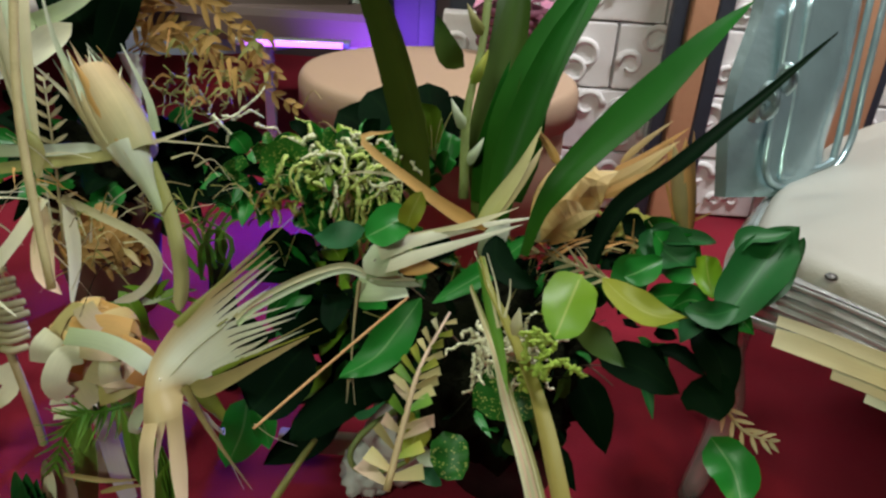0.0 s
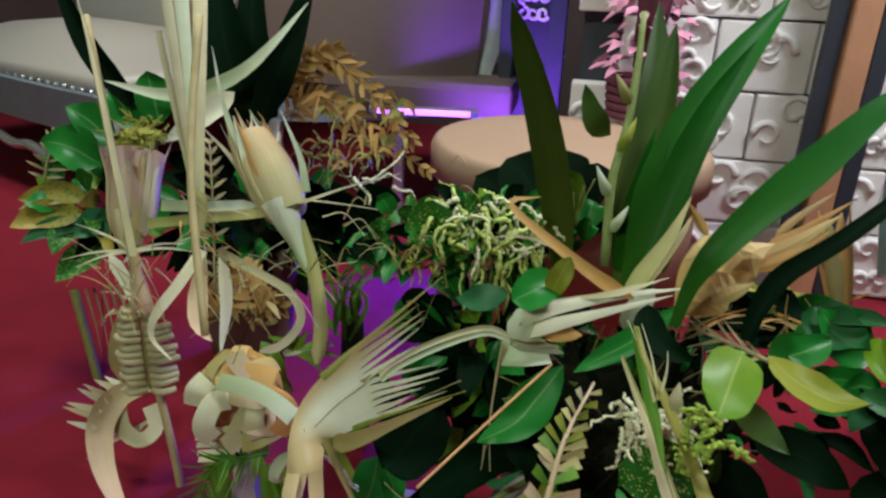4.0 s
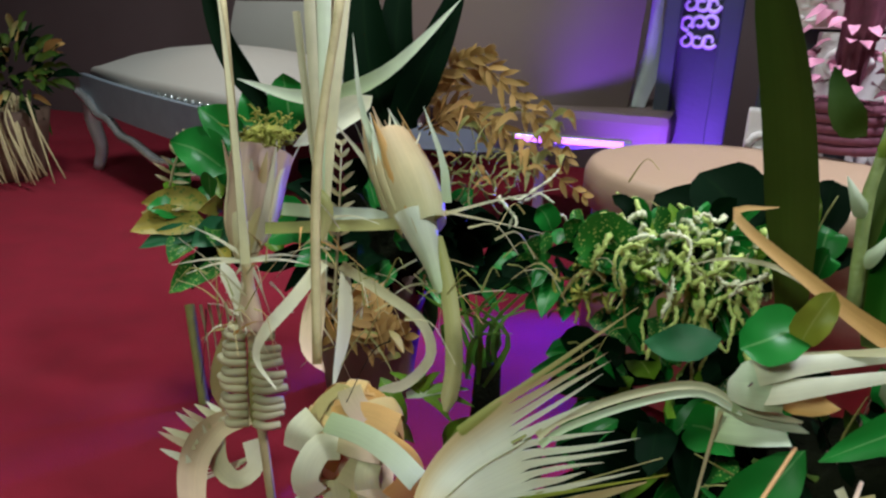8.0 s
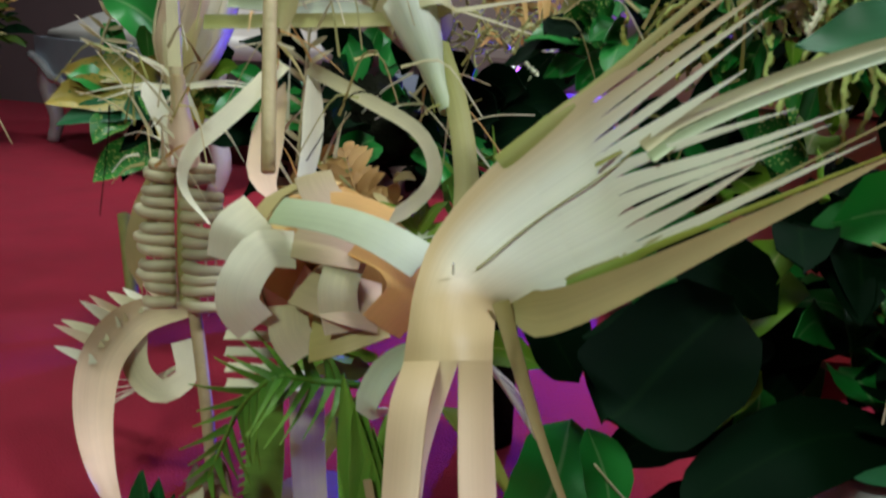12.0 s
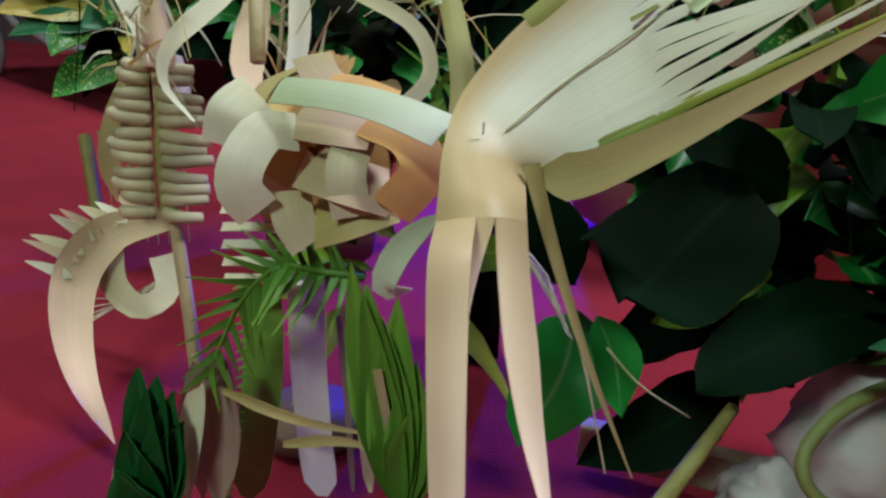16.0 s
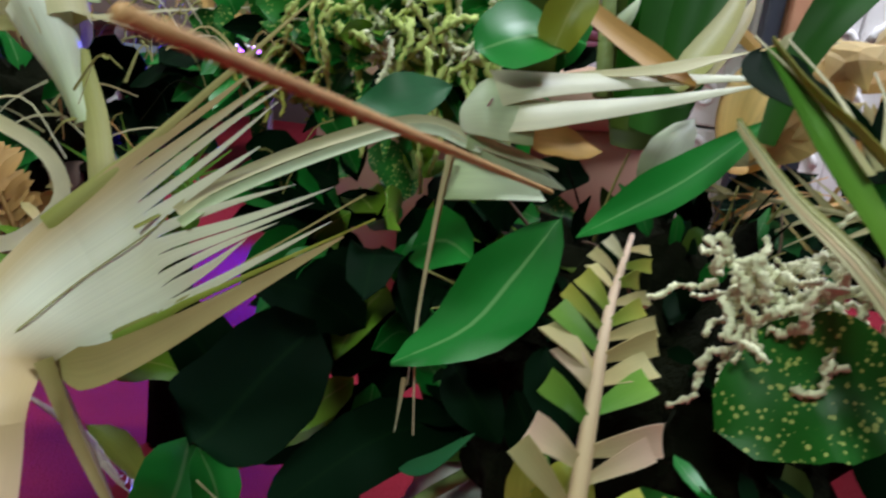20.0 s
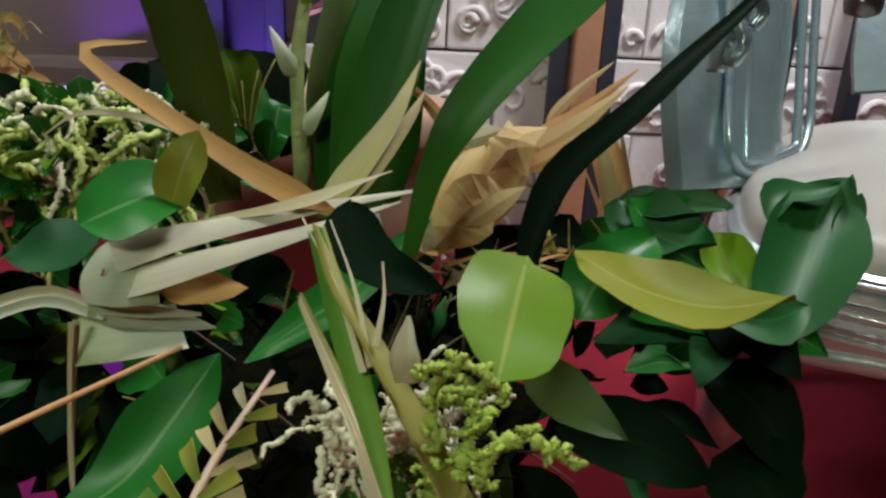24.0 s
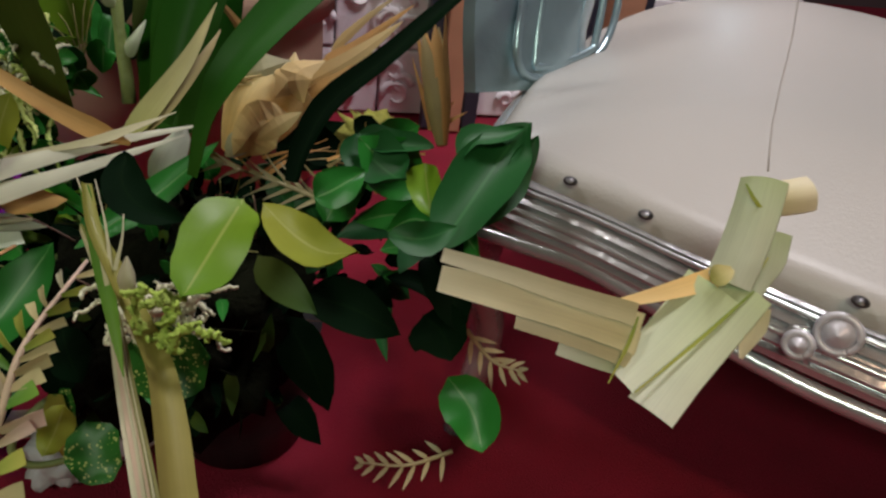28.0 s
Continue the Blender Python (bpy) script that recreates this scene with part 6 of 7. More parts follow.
lathe("cone_neck", (-0.690, 0.950, 0.405), (-0.686, 0.948, 0.318), [0.009, 0.012, 0.021, 0.026], PINKISH, cone, "smooth tan neck", sides=12, uneven=0.08, squash=0.7)
ribbon("cone_leaf", [(-0.687, 0.959, 0.337), (-0.720, 0.944, 0.292), (-0.731, 0.928, 0.227), (-0.726, 0.925, 0.182)], 0.03, "leaf", TAN, cone, n=10)
# Core in darker olive, to colour in the shaded gap between the pleats.
lathe("cone_core", cone_a, cone_b, [0.006, 0.011, 0.014, 0.011], STEM, cone, "", sides=12, squash=0.6)
ribbon("cone_leaf", [(-0.681, 0.937, 0.333), (-0.698, 0.940, 0.357), (-0.741, 0.962, 0.395)], 0.02, "strip", WHITE_PALM, cone, n=8)
for k in range(70):
    rng = random.Random(1200 + k)
    c_ = [Vector((-0.721, 0.993, 0.395)), Vector((-0.586, 0.978, 0.460)), Vector((-0.687, 0.920, 0.343)), Vector((-0.576, 0.995, 0.336)), Vector((-0.459, 1.033, 0.410))][k % 5]
    q = c_ + Vector((rng.uniform(-0.03, 0.03), rng.uniform(-0.02, 0.03), rng.uniform(-0.04, 0.03)))
    d = Vector((rng.uniform(-0.8, 0.8), rng.uniform(-0.5, 0.4), rng.uniform(-0.9, 0.9)))
    ribbon("straw", [q, q + d * 0.045 + Vector((0, 0, 0.006)), q + d * rng.uniform(0.07, 0.12)], rng.uniform(0.0018, 0.0045), "needle", rng.choice([CREAM, TAN, CREAM, WHITE_PALM, OLIVE, ORANGE]), stand, "", n=6, across=1)
for k in range(26):
    rng = random.Random(1400 + k)
    q = Vector((-0.577, 1.098, 0.276)) + Vector((rng.uniform(-0.07, 0.06), rng.uniform(-0.02, 0.04), rng.uniform(-0.06, 0.05)))
    d = Vector((rng.uniform(-1, 1), rng.uniform(-0.5, 0.4), rng.uniform(-0.9, 0.9)))
    ribbon("dry_leaf", [q, q + d * 0.02 + Vector((0, 0, 0.006)), q + d * rng.uniform(0.03, 0.05)], rng.uniform(0.008, 0.016), "leaf", rng.choice([DRY_FERN, TAN, OLIVE, DRY_FERN]), stand, "", n=6, across=2, twist=rng.uniform(-60, 60))
# bow on the second stick
ribbon("bow_tail", [(-0.582, 0.966, 0.422), (-0.599, 0.923, 0.383), (-0.618, 0.881, 0.346), (-0.619, 0.869, 0.315), (-0.586, 0.861, 0.288)], 0.017, "taper", WHITE_PALM, stand, "curling white palm ribbon", n=16, cup=0.1, twist=30)
ribbon("bow_tail", [(-0.554, 0.974, 0.412), (-0.534, 0.938, 0.351), (-0.522, 0.887, 0.291)], 0.020, "strap", WHITE_PALM, stand, "white palm ribbon", n=10, cup=0.1)
ribbon("bow_tail", [(-0.588, 0.980, 0.404), (-0.583, 0.943, 0.355), (-0.570, 0.914, 0.322), (-0.544, 0.905, 0.300)], 0.03, "leaf", PINKISH, stand, n=10)
ribbon("bow_ring", [(-0.559, 0.974, 0.419), (-0.494, 0.968, 0.394), (-0.438, 0.959, 0.370), (-0.417, 0.944, 0.335), (-0.436, 0.915, 0.306), (-0.462, 0.892, 0.303)], 0.013, "strip", CREAM, stand, "curled palm-leaf ring", n=20, cup=0.1, face=(0.3, -1, 0.2), twist=40)
ribbon("cross_strip", [(-0.670, 0.966, 0.455), (-0.580, 1.004, 0.462), (-0.497, 1.039, 0.469), (-0.454, 1.072, 0.483)], 0.016, "strip", OLIVE, stand, n=10)
ribbon("cross_strip", [(-0.659, 0.990, 0.478), (-0.594, 1.014, 0.475), (-0.524, 1.042, 0.475)], 0.018, "strip", PALE, stand, n=8)
ribbon("cross_strip", [(-0.457, 1.069, 0.479), (-0.399, 1.120, 0.495), (-0.326, 1.176, 0.509)], 0.006, "needle", CREAM, stand, n=8)
ribbon("cross_strip", [(-0.457, 1.070, 0.483), (-0.394, 1.112, 0.466), (-0.319, 1.156, 0.445)], 0.004, "needle", CREAM, stand, n=8)
ribbon("wrap_knot", [(-0.605, 0.990, 0.516), (-0.590, 0.986, 0.488), (-0.587, 0.973, 0.446)], 0.024, "leaf", OLIVE, stand, n=8, cup=-0.5)
# large tan tulip on a curved stalk
tul = lathe("palm_tulip", (-0.477, 1.055, 0.460), (-0.567, 1.124, 0.564), [0.032, 0.042, 0.043, 0.038, 0.030], BUD, stand, "tan and cream palm-leaf tulip bud", sides=14, uneven=0.05)
for k in range(14):
    an = k * math.tau / 14
    o = Vector((math.cos(an), math.sin(an), 0))
    q0, q1 = Vector((-0.500, 1.071, 0.485)), Vector((-0.593, 1.138, 0.601) if k % 2 else (-0.587, 1.134, 0.583))
    ribbon("tulip_tooth", [q0 + o * 0.0415, q0.lerp(q1, 0.35) + o * 0.045, q0.lerp(q1, 0.7) + o * 0.037, q1 + o * (0.024 + 0.006 * (k % 3))], 0.019, "claw", [BUD, ORANGE, BUD, PALE, BUD][k % 5], tul, face=tuple(o), n=12, cup=-0.3)
for k, tip in enumerate(((-0.615, 1.130, 0.604), (-0.576, 1.145, 0.601), (-0.555, 1.148, 0.587), (-0.593, 1.115, 0.599), (-0.522, 1.134, 0.575))):
    q0, q1 = Vector((-0.508, 1.062, 0.482)), Vector(tip)
    ribbon("tulip_tooth", [q0, q0.lerp(q1, 0.5) + Vector((0, -0.022, 0)), q1], 0.016, "claw", [PALE, CREAM, ORANGE][k % 3], tul, n=10)
lathe("tulip_neck", (-0.436, 1.022, 0.386), (-0.493, 1.056, 0.481), [0.011, 0.014, 0.026, 0.036], PALE, tul, "pale green folded neck", sides=10, squash=0.7)
ribbon("tulip_stalk", [(-0.463, 1.057, 0.450), (-0.424, 1.017, 0.390), (-0.392, 0.961, 0.325), (-0.386, 0.924, 0.275)], 0.022, "strip", OLIVE, tul, "olive stalk leaf", n=12, cup=-0.5)
ribbon("tulip_stalk", [(-0.483, 1.054, 0.464), (-0.459, 1.033, 0.410), (-0.385, 1.013, 0.335)], 0.018, "spear", CREAM, tul, n=10, cup=0.3)
ribbon("tulip_leaf", [(-0.456, 1.075, 0.494), (-0.471, 1.097, 0.542), (-0.515, 1.127, 0.612)], 0.016, "spear", PALE, tul, n=8)
ribbon("tulip_leaf", [(-0.525, 1.044, 0.484), (-0.571, 1.067, 0.536), (-0.634, 1.083, 0.587)], 0.014, "spear", CREAM, tul, n=8)
ribbon("tulip_leaf", [(-0.549, 1.074, 0.530), (-0.600, 1.104, 0.607), (-0.642, 1.155, 0.704)], 0.014, "spear", PALE, tul, n=8)
# orange woven ball with loops
cb = Vector((-0.457, 0.820, 0.285))
ball = blob("woven_ball", cb, (0.046, 0.046, 0.05), ORANGE, stand, "orange woven palm-leaf ball", 0.12, 6, 9)
rng = random.Random(77)
for i in range(46):
    a_ = rng.uniform(0, 6.28)
    e_ = rng.uniform(-0.95, 0.95)
    n_ = Vector((math.cos(a_) * math.cos(e_), math.sin(a_) * math.cos(e_), math.sin(e_)))
    t_ = n_.orthogonal().normalized()
    t_ = (t_ * math.cos(i) + n_.cross(t_) * math.sin(i)).normalized()
    rr = rng.uniform(0.050, 0.060)
    ribbon("woven_band", [cb + n_ * rr * math.cos(q) + t_ * rr * math.sin(q) for q in (-1.0, -0.5, 0, 0.5, 1.0)], 0.022, "band", rng.choice([ORANGE, GOLD, ORANGE, PINKISH, TAN]), ball, face=tuple(n_), n=9, across=3, cup=-0.1)
for pts, w, m in (([(-0.440, 0.762, 0.311), (-0.454, 0.748, 0.312), (-0.461, 0.734, 0.295), (-0.461, 0.730, 0.279), (-0.452, 0.735, 0.265)], 0.028, WHITE_PALM),
                  ([(-0.472, 0.768, 0.331), (-0.482, 0.755, 0.319), (-0.485, 0.752, 0.299)], 0.030, WHITE_PALM),
                  ([(-0.454, 0.762, 0.335), (-0.411, 0.756, 0.336), (-0.373, 0.742, 0.334), (-0.335, 0.721, 0.329)], 0.022, PALE),
                  ([(-0.445, 0.768, 0.317), (-0.416, 0.764, 0.317), (-0.394, 0.768, 0.316)], 0.030, PINKISH),
                  ([(-0.397, 0.770, 0.322), (-0.368, 0.763, 0.315), (-0.358, 0.758, 0.297), (-0.375, 0.756, 0.272)], 0.028, ORANGE),
                  ([(-0.459, 0.779, 0.324), (-0.425, 0.790, 0.332), (-0.392, 0.794, 0.325)], 0.032, ORANGE),
                  ([(-0.432, 0.761, 0.291), (-0.401, 0.756, 0.287), (-0.382, 0.768, 0.280)], 0.036, PINKISH),
                  ([(-0.424, 0.755, 0.257), (-0.401, 0.756, 0.267), (-0.383, 0.771, 0.274)], 0.036, TAN),
                  ([(-0.403, 0.765, 0.312), (-0.402, 0.749, 0.293), (-0.397, 0.749, 0.267)], 0.024, CREAM),
                  ([(-0.440, 0.753, 0.276), (-0.435, 0.748, 0.260), (-0.425, 0.750, 0.245)], 0.026, CREAM),
                  ([(-0.452, 0.803, 0.353), (-0.440, 0.795, 0.341), (-0.422, 0.790, 0.331)], 0.026, PINKISH)):
    ribbon("woven_loop", pts, w, "band", m, ball, n=14, across=4, cup=-0.1)
for i in range(5):
    ribbon("side_strip", [(-0.493, 0.758, 0.245), (-0.466, 0.762, 0.248), (-0.440, 0.775, 0.245)], 0.007, "strip", WHITE_PALM, ball, n=6).location.z = -0.012 * i + 0.01
# feathered curl with cut edge
curl = [(-0.711, 0.977, 0.156), (-0.752, 0.943, 0.144), (-0.764, 0.907, 0.114), (-0.742, 0.868, 0.078), (-0.697, 0.830, 0.041), (-0.635, 0.796, 0.013)]
frond_curl = ribbon("feather_curl", curl, 0.046, "strap", PINKISH, stand, "feather-cut tan palm-leaf curl", n=24, cup=0.3, face=(0.2, -1, 0.3))
curl_line = smooth_line(curl, 30)
rng = random.Random(515)
for i in range(9):
    q = curl_line[1 + int(i * 1.5)]
    away = (q - Vector((-0.715, 0.93, 0.06))).normalized()
    out = away * 0.35 + Vector((-1.0, 0, rng.uniform(-0.12, 0.12)))
    o = q + away * 0.004
    ln = rng.uniform(0.038, 0.056)
    ribbon("feather_tooth", [o, o + out * ln * 0.5 + Vector((0, -0.004, 0.004)), o + out * ln], rng.uniform(0.014, 0.019), "lance", [CREAM, PINKISH, WHITE_PALM][i % 3], frond_curl, n=8, across=2, face=(0.2, -1, 0.6), roll=rng.uniform(-15, 15))
for i in range(5):
    q = Vector((-0.725, 0.944, 0.077)) + Vector((0.004 * i, 0.004 * i, 0.004 * i))
    ribbon("feather_thread", [q, q + Vector((-0.05, 0.0, -0.03)), q + Vector((-0.12, 0.0, -0.085 + 0.01 * i))], 0.005, "needle", WHITE_PALM, frond_curl, n=6, across=2)
ribbon("curl_loop", [(-0.757, 0.943, 0.135), (-0.739, 0.924, 0.095), (-0.710, 0.926, 0.074), (-0.692, 0.948, 0.089), (-0.710, 0.964, 0.119)], 0.026, "band", CREAM, stand, "cream palm-leaf loop", n=14)
# lower leaves of the stand
frond([(-0.404, 0.785, 0.214), (-0.424, 0.760, 0.223), (-0.443, 0.744, 0.229), (-0.468, 0.738, 0.202), (-0.486, 0.726, 0.151)], 0.045, 16, GREEN_COMB, stand, "palm_sprig", "green sago palm sprig", width=0.006, angle=65, shape="needle", seed=61)
comb_pts = [(-0.487, 0.794, 0.189), (-0.481, 0.786, 0.133), (-0.482, 0.776, 0.075), (-0.490, 0.771, 0.020)]
ribbon("comb_leaf", comb_pts, 0.031, "strip", LIME_COMB, stand, "fringed yellow-green palm leaf", n=14, cup=0.1, face=(0.1, -1, 0.3))
for q in smooth_line(comb_pts, 26):
    ribbon("comb_tooth", [q + Vector((-0.012, -0.002, 0)), q + Vector((-0.021, -0.004, -0.005))], 0.0045, "needle", LIME_COMB, stand, n=3, across=1)
ribbon("white_strip", [(-0.456, 0.803, 0.203), (-0.450, 0.796, 0.135), (-0.442, 0.792, 0.071), (-0.435, 0.792, 0.022)], 0.028, "strip", WHITE_PALM, stand, "flat white palm strip", n=12, cup=0.05, face=(0.1, -1, 0.35))
ribbon("white_strip", [(-0.427, 0.808, 0.180), (-0.412, 0.806, 0.101), (-0.400, 0.804, 0.027)], 0.009, "strip", CREAM, stand, "", n=12, cup=0.1, face=(0.1, -1, 0.35))
ribbon("white_strip", [(-0.432, 0.809, 0.170), (-0.421, 0.803, 0.100), (-0.413, 0.800, 0.027)], 0.005, "strip", BRACT, stand, "", n=12, cup=0.1, face=(0.1, -1, 0.35))
ribbon("bract", [(-0.490, 0.725, 0.153), (-0.493, 0.715, 0.111), (-0.496, 0.711, 0.057)], 0.018, "leaf", WHITE_PALM, stand, "pale pink bract", n=12, cup=0.4, face=(0.1, -1, 0.35))
ribbon("bract", [(-0.490, 0.740, 0.163), (-0.481, 0.731, 0.118), (-0.480, 0.723, 0.050)], 0.034, "leaf", BRACT, stand, "brown dry bract", n=12, cup=0.5, face=(0.1, -1, 0.35))
ribbon("bract", [(-0.507, 0.741, 0.150), (-0.499, 0.732, 0.103), (-0.497, 0.728, 0.046)], 0.026, "leaf", BRACT, stand, "", n=12, cup=0.4, face=(0.1, -1, 0.35))
ribbon("bract", [(-0.529, 0.717, 0.100), (-0.541, 0.713, 0.068), (-0.552, 0.714, 0.019)], 0.028, "leaf", PINKISH, stand, "large pale pink bract", n=12, cup=0.3, face=(0.1, -1, 0.35))
ribbon("strip", [(-0.472, 0.722, 0.146), (-0.426, 0.730, 0.132), (-0.374, 0.747, 0.122)], 0.008, "finger", TAN, stand, "", n=12, cup=0.2, face=(0.1, -1, 0.35))
ribbon("strip", [(-0.432, 0.727, 0.113), (-0.399, 0.734, 0.120), (-0.369, 0.741, 0.117)], 0.008, "finger", TAN, stand, "", n=12, cup=0.2, face=(0.1, -1, 0.35))
ribbon("strip", [(-0.375, 0.743, 0.173), (-0.363, 0.740, 0.126), (-0.360, 0.744, 0.071)], 0.006, "strip", PINKISH, stand, "", n=12, cup=0.2, face=(0.1, -1, 0.35))
# two pleated palm leaves low on the stand
root = Vector((-0.351, 0.737, 0.077))
for k, tip in enumerate(((-0.401, 0.758, 0.235), (-0.390, 0.757, 0.222), (-0.377, 0.754, 0.204), (-0.370, 0.760, 0.215), (-0.352, 0.752, 0.179), (-0.342, 0.748, 0.160))):
    q = Vector(tip)
    ribbon("pleat_leaf", [root, root.lerp(q, 0.5) + Vector((0, -0.004, 0.003 * (k % 2))), q], 0.030, "leaf", GREEN_COMB, stand, "bright green pleated palm leaf" if k == 0 else "", n=12, cup=0.7, face=(0.1, -1, 0.3))
root = Vector((-0.507, 0.700, 0.052))
for k, tip in enumerate(((-0.527, 0.710, 0.156), (-0.515, 0.713, 0.153), (-0.502, 0.713, 0.144), (-0.493, 0.709, 0.126), (-0.528, 0.696, 0.118), (-0.530, 0.686, 0.092))):
    q = Vector(tip)
    ribbon("pleat_leaf", [root, root.lerp(q, 0.5) + Vector((0, -0.004, 0.003 * (k % 2))), q], 0.030, "leaf", DEEP, stand, "dark green pleated palm leaf" if k == 0 else "", n=12, cup=0.7, face=(0.1, -1, 0.3))
tube("stand_base", [(-0.5, 0.9, 0.0), (-0.5, 0.9, 0.01), (-0.5, 0.9, 0.02)], 0.05, 0.05, CLAY, stand, "brown base", n=4, sides=20)
bush((-0.44, 0.95, 0.17), (0.07, 0.06, 0.06), 14, [LIME, GREEN, YELLOW_GREEN], stand, (0.06, 0.1), (0.02, 0.035), 64)
ribbon("green_burst", [(-0.441, 0.927, 0.282), (-0.409, 0.942, 0.291), (-0.370, 0.958, 0.292)], 0.016, "finger", PALE, stand, n=6)
for tip in ((-0.403, 0.943, 0.316), (-0.361, 0.955, 0.272), (-0.461, 0.919, 0.313), (-0.380, 0.931, 0.257), (-0.428, 0.947, 0.323), (-0.370, 0.958, 0.292)):
    q0, q1 = Vector((-0.425, 0.935, 0.286)), Vector(tip)
    ribbon("green_burst", [q0, q0.lerp(q1, 0.5) + Vector((0, 0, 0.006)), q1], 0.012, "finger", LIME, stand, n=5, across=2)

# ================= second arrangement, behind the stand =================
arr2 = empty("flower_arrangement", "arrangement of green leaves and dry orange fern in a pot", "flower arrangement", "flower arrangements")
C2 = Vector((-0.72, 1.36, 0.36))
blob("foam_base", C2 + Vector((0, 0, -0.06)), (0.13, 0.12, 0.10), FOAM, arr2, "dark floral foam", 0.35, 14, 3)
tube("pot", [(-0.72, 1.36, 0.28), (-0.72, 1.36, 0.14), (-0.72, 1.36, 0.0)], 0.12, 0.085, CLAY, arr2, "brown pot", n=5, sides=24)
bush(C2 + Vector((0.05, -0.02, -0.02)), (0.17, 0.12, 0.11), 80, [DARK_SHADED, DARK_SHADED, GREEN, DARK_SHADED, GREEN], arr2, (0.07, 0.13), (0.035, 0.06), 71)
bush(C2 + Vector((-0.27, -0.1, 0.0)), (0.08, 0.07, 0.07), 34, [GREEN, CROTON_YELLOW, DARK_SHADED, CROTON, LIME], arr2, (0.06, 0.1), (0.03, 0.05), 72)
for tip, w, m in (((-1.055, 1.216, 0.500), 0.09, GREEN), ((-1.031, 1.268, 0.558), 0.07, GREEN), ((-0.907, 1.362, 0.622), 0.08, GREEN), ((-0.971, 1.325, 0.589), 0.07, GREEN), ((-1.097, 1.143, 0.341), 0.06, CROTON_YELLOW), ((-1.101, 1.180, 0.385), 0.05, CROTON_YELLOW),
                  ((-1.078, 1.141, 0.312), 0.04, TEAL_LEAF), ((-1.014, 1.139, 0.236), 0.06, CROTON), ((-0.965, 1.151, 0.331), 0.06, TEAL_LEAF)):
    q1 = Vector(tip)
    q0 = q1.lerp(C2 + Vector((-0.15, 0, 0)), 0.42)
    ribbon("leaf", [q0, q0.lerp(q1, 0.5) + Vector((0, 0, 0.012)), q1], w, "leaf", m, arr2, "", n=9, cup=0.3)
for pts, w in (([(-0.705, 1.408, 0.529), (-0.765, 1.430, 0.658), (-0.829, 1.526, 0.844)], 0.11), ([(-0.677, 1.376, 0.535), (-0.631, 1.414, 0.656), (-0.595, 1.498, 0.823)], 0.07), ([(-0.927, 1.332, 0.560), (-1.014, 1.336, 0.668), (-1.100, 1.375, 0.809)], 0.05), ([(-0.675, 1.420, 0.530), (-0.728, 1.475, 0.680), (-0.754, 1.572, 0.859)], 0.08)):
    ribbon("strap_leaf", pts, w, "strap", DARK_SHADED, arr2, "dark green strap leaf", face=(0.3, -1, 0.1), n=12, cup=0.35)
ribbon("palm_strip", [(-0.772, 1.336, 0.592), (-0.693, 1.359, 0.635), (-0.638, 1.402, 0.695), (-0.588, 1.445, 0.763)], 0.034, "spear", PALE, arr2, "pale green palm strip", n=10, cup=0.2)
ribbon("palm_strip", [(-0.772, 1.336, 0.592), (-0.835, 1.289, 0.591), (-0.919, 1.243, 0.618)], 0.04, "spear", PALE, arr2, "pale green palm strip", n=10, cup=0.2)
ribbon("palm_strip", [(-0.706, 1.341, 0.597), (-0.745, 1.290, 0.559), (-0.799, 1.230, 0.513)], 0.05, "leaf", WHITE_PALM, arr2, n=10, cup=0.3)
for k, (pts, ln) in enumerate((([(-0.642, 1.451, 0.519), (-0.586, 1.499, 0.656), (-0.478, 1.485, 0.592), (-0.371, 1.468, 0.491)], 0.05), ([(-0.675, 1.471, 0.546), (-0.624, 1.510, 0.632), (-0.512, 1.518, 0.628), (-0.412, 1.498, 0.524)], 0.045), ([(-0.646, 1.432, 0.531), (-0.552, 1.480, 0.566), (-0.446, 1.473, 0.492), (-0.331, 1.453, 0.436)], 0.04),
                               ([(-0.660, 1.437, 0.561), (-0.616, 1.461, 0.645), (-0.537, 1.481, 0.679)], 0.04), ([(-0.672, 1.465, 0.525), (-0.597, 1.509, 0.570), (-0.495, 1.486, 0.517)], 0.05))):
    frond(pts, ln, 13, DRY_FERN, arr2, "fern_frond", "dry orange fern frond", width=0.012, angle=50, seed=80 + k, stem=0.002)
tassels((-0.508, 1.399, 0.477), (0.07, 0.03, 0.035), 26, 0.09, STEM, arr2, "dry_grass", 73, 0.2, 0.0022, (0.4, -0.4, 0.1))
tassels((-0.410, 1.322, 0.440), (0.06, 0.02, 0.015), 6, 0.08, AMARANTH_PALE, arr2, "amaranth_tassel", 74, 0.3, 0.003, (0.8, -0.3, 0))
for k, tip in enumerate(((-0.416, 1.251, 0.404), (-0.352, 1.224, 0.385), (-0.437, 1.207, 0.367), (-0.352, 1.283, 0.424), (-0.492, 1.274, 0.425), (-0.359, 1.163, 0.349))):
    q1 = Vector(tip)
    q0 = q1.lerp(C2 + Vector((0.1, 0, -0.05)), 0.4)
    ribbon("leaf", [q0, q0.lerp(q1, 0.5) + Vector((0, 0, 0.02)), q1], 0.06, "leaf", DARK_SHADED, arr2, "", n=9, cup=0.3)
frond([(-0.607, 1.032, 0.315), (-0.629, 1.088, 0.434), (-0.654, 1.141, 0.549)], 0.035, 12, CREAM_FERN, arr2, "fern_frond", "cream fern sprig", width=0.007, angle=60, seed=91)
frond([(-1.072, 1.224, 0.412), (-1.069, 1.239, 0.453), (-1.057, 1.262, 0.504)], 0.04, 6, CREAM_FERN, arr2, "fern_frond", "pale cream fern sprig", width=0.007, angle=70, seed=92)
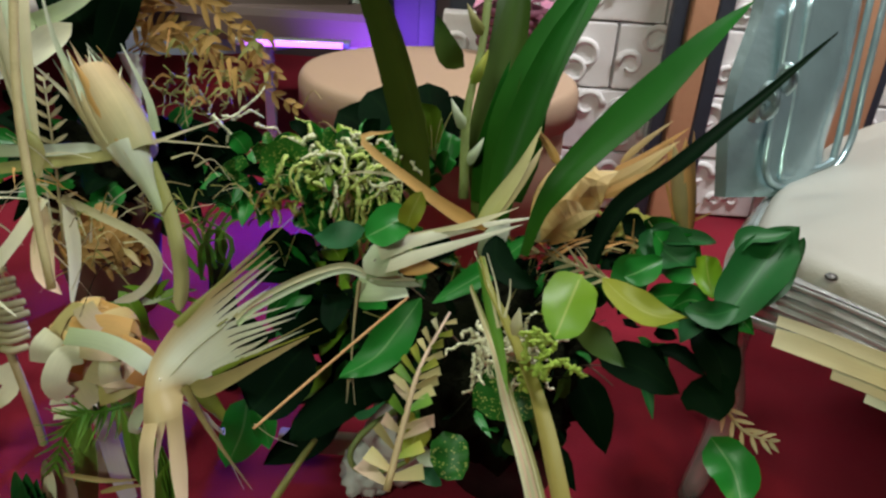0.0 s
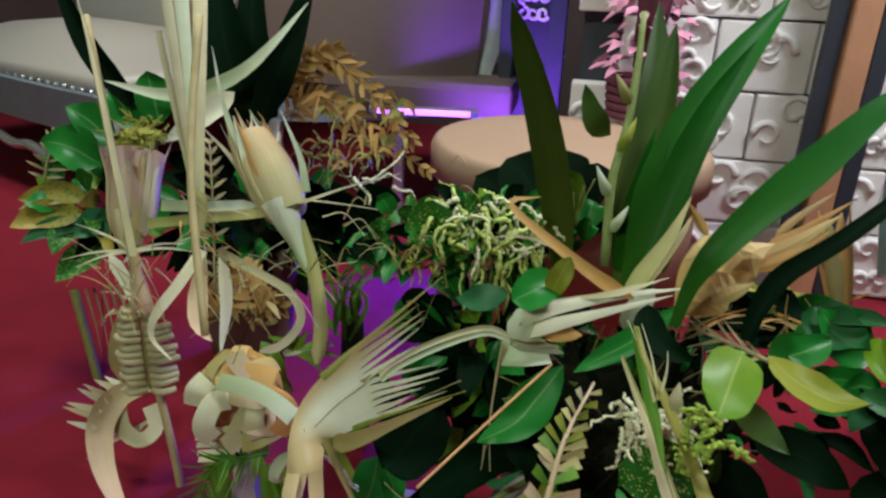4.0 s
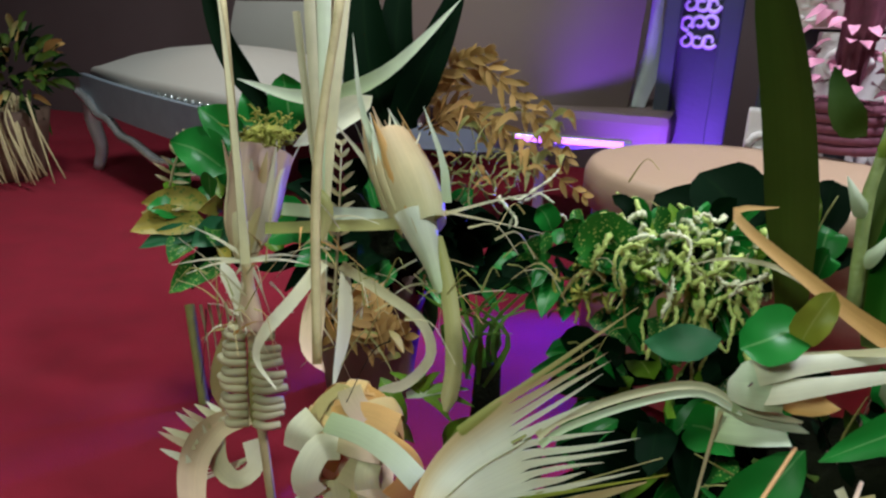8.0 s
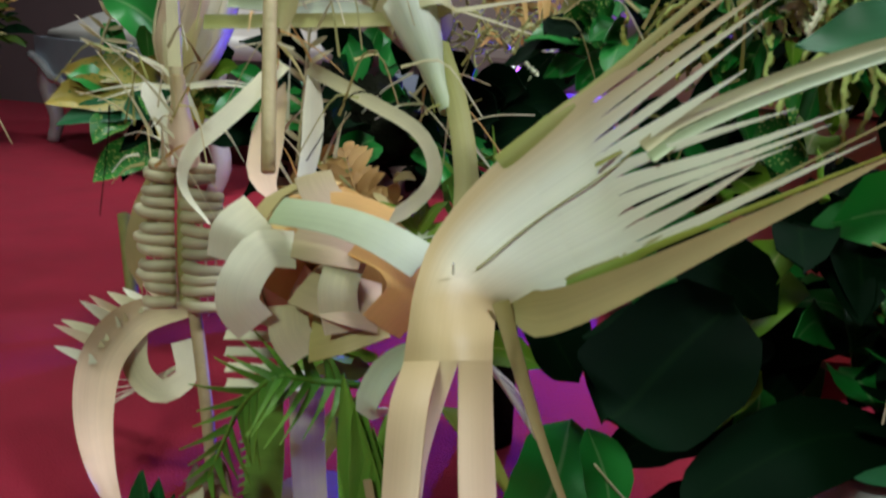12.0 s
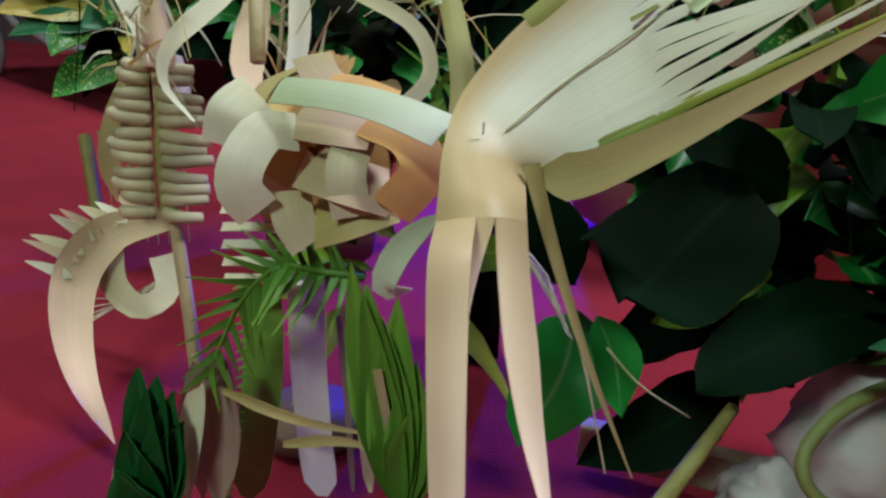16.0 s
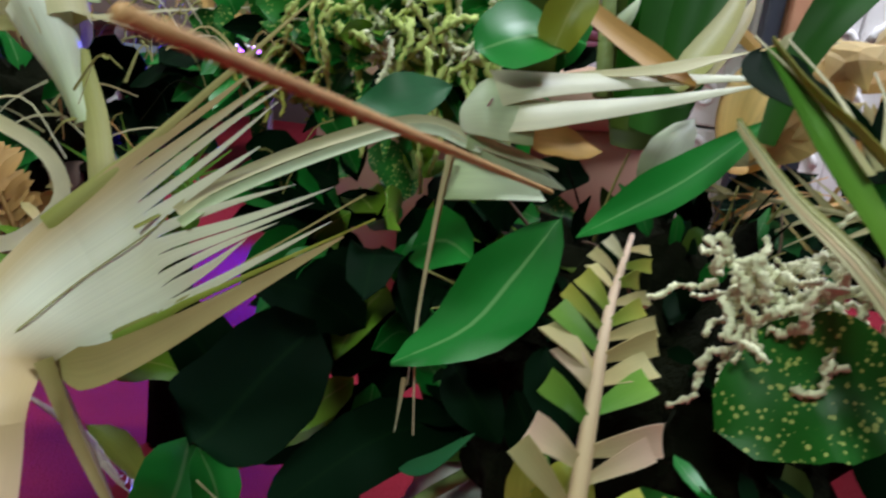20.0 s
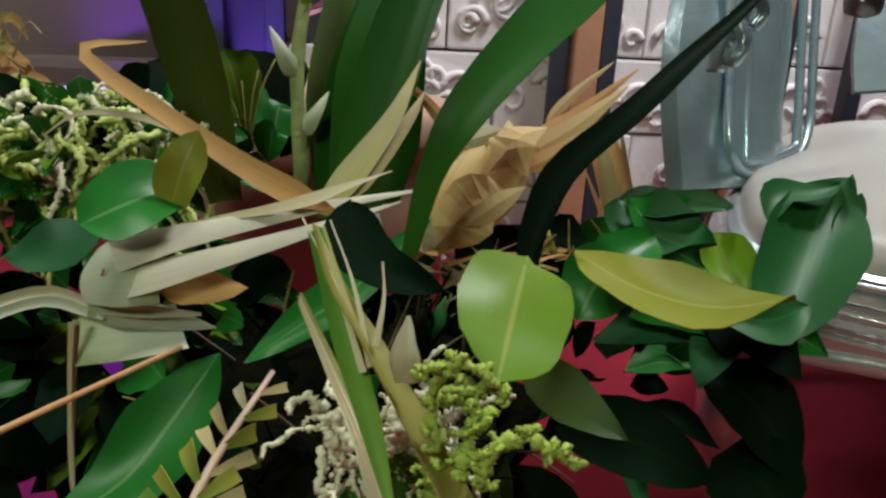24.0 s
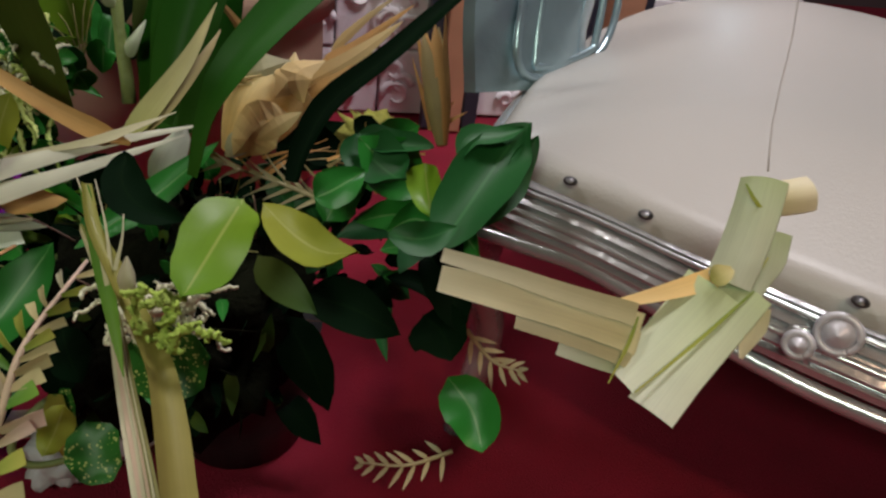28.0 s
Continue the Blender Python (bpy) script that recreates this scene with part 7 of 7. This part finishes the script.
frond([(-0.680, 1.102, 0.273), (-0.603, 1.110, 0.276), (-0.526, 1.113, 0.262)], 0.05, 9, DRY_FERN, arr2, "fern_frond", "dry tan fern frond", width=0.014, angle=60, seed=93)
frond([(-0.552, 1.087, 0.249), (-0.579, 1.103, 0.293), (-0.612, 1.145, 0.319)], 0.05, 9, DRY_FERN, arr2, "fern_frond", "dry tan fern frond", width=0.014, angle=60, seed=94)
tube("support_stick", [(-1.071, 1.249, 0.162), (-1.025, 1.210, 0.064), (-0.980, 1.171, -0.032)], 0.01, 0.01, STEM, arr2, "olive stick", n=6, sides=7)
for i in range(8):
    q = Vector((-1.024, 1.228, 0.179)) + Vector((0.02 * i * 0.6, 0.01 * i, 0.0))
    ribbon("dry_thread", [q, q + Vector((0.01, 0, -0.08)), q + Vector((0.012, 0, -0.15 - 0.01 * i))], 0.006, "needle", CREAM, arr2, n=5, across=2)

# grass tuft between the arrangements
tuft = empty("grass_tuft", "tuft of thin green grass blades between the arrangements", "grass")
for k in range(16):
    rng = random.Random(200 + k)
    q = Vector((-0.395, 1.118, 0.324)) + Vector((rng.uniform(-0.03, 0.03), rng.uniform(-0.03, 0.03), -0.1))
    ribbon("blade", [q, q + Vector((rng.uniform(-0.04, 0.04), rng.uniform(-0.03, 0.02), 0.08)), q + Vector((rng.uniform(-0.1, 0.1), rng.uniform(-0.05, 0.03), rng.uniform(0.1, 0.17)))], 0.008, "finger", GREEN_COMB, tuft, n=7, across=2)
tube("root", [Vector((-0.395, 1.118, 0.324)) + Vector((0, 0, -0.08)), Vector(((-0.395, 1.118, 0.324)[0], (-0.395, 1.118, 0.324)[1], 0.0))], 0.02, 0.03, FOAM, tuft, n=4, sides=8)

# ================= third arrangement, by the sofa =================
arr3 = empty("flower_arrangement", "dark potted arrangement with dry roots beside the white sofa", "flower arrangement", "flower arrangements")
C3 = (-3.027, 2.360, 0.000)
C3 = Vector((C3[0] + 0.02, C3[1] - 0.02, 0))
tube("pot", [C3 + Vector((0, 0, 0.3)), C3 + Vector((0, 0, 0.15)), C3], 0.17, 0.12, CLAY, arr3, "brown pot", n=5, sides=24)
bush(C3 + Vector((0.02, -0.02, 0.46)), (0.25, 0.2, 0.2), 190, [DARK_SHADED, DRAC, DARK_SHADED, DRAC, DRY_FERN, OLIVE], arr3, (0.06, 0.13), (0.015, 0.04), 101)
for k in range(22):
    rng = random.Random(300 + k)
    q = C3 + Vector((rng.uniform(-0.05, 0.2), rng.uniform(-0.15, 0.05), 0.36))
    tube("dry_root", [q, q + Vector((rng.uniform(0.03, 0.15), -0.05, -0.1)), q + Vector((rng.uniform(0.1, 0.25), -0.06, -0.33))], 0.006, 0.003, STICK, arr3, n=8, sides=5)

# ---- plank and stem loop on the floor in front ----
tagged(slab("wooden_plank", (-0.134, 0.937, 0.032), (0.24, 0.02, 0.035), PLANK, bevel=0.004), "beige painted plank lying among the plants", "plank")
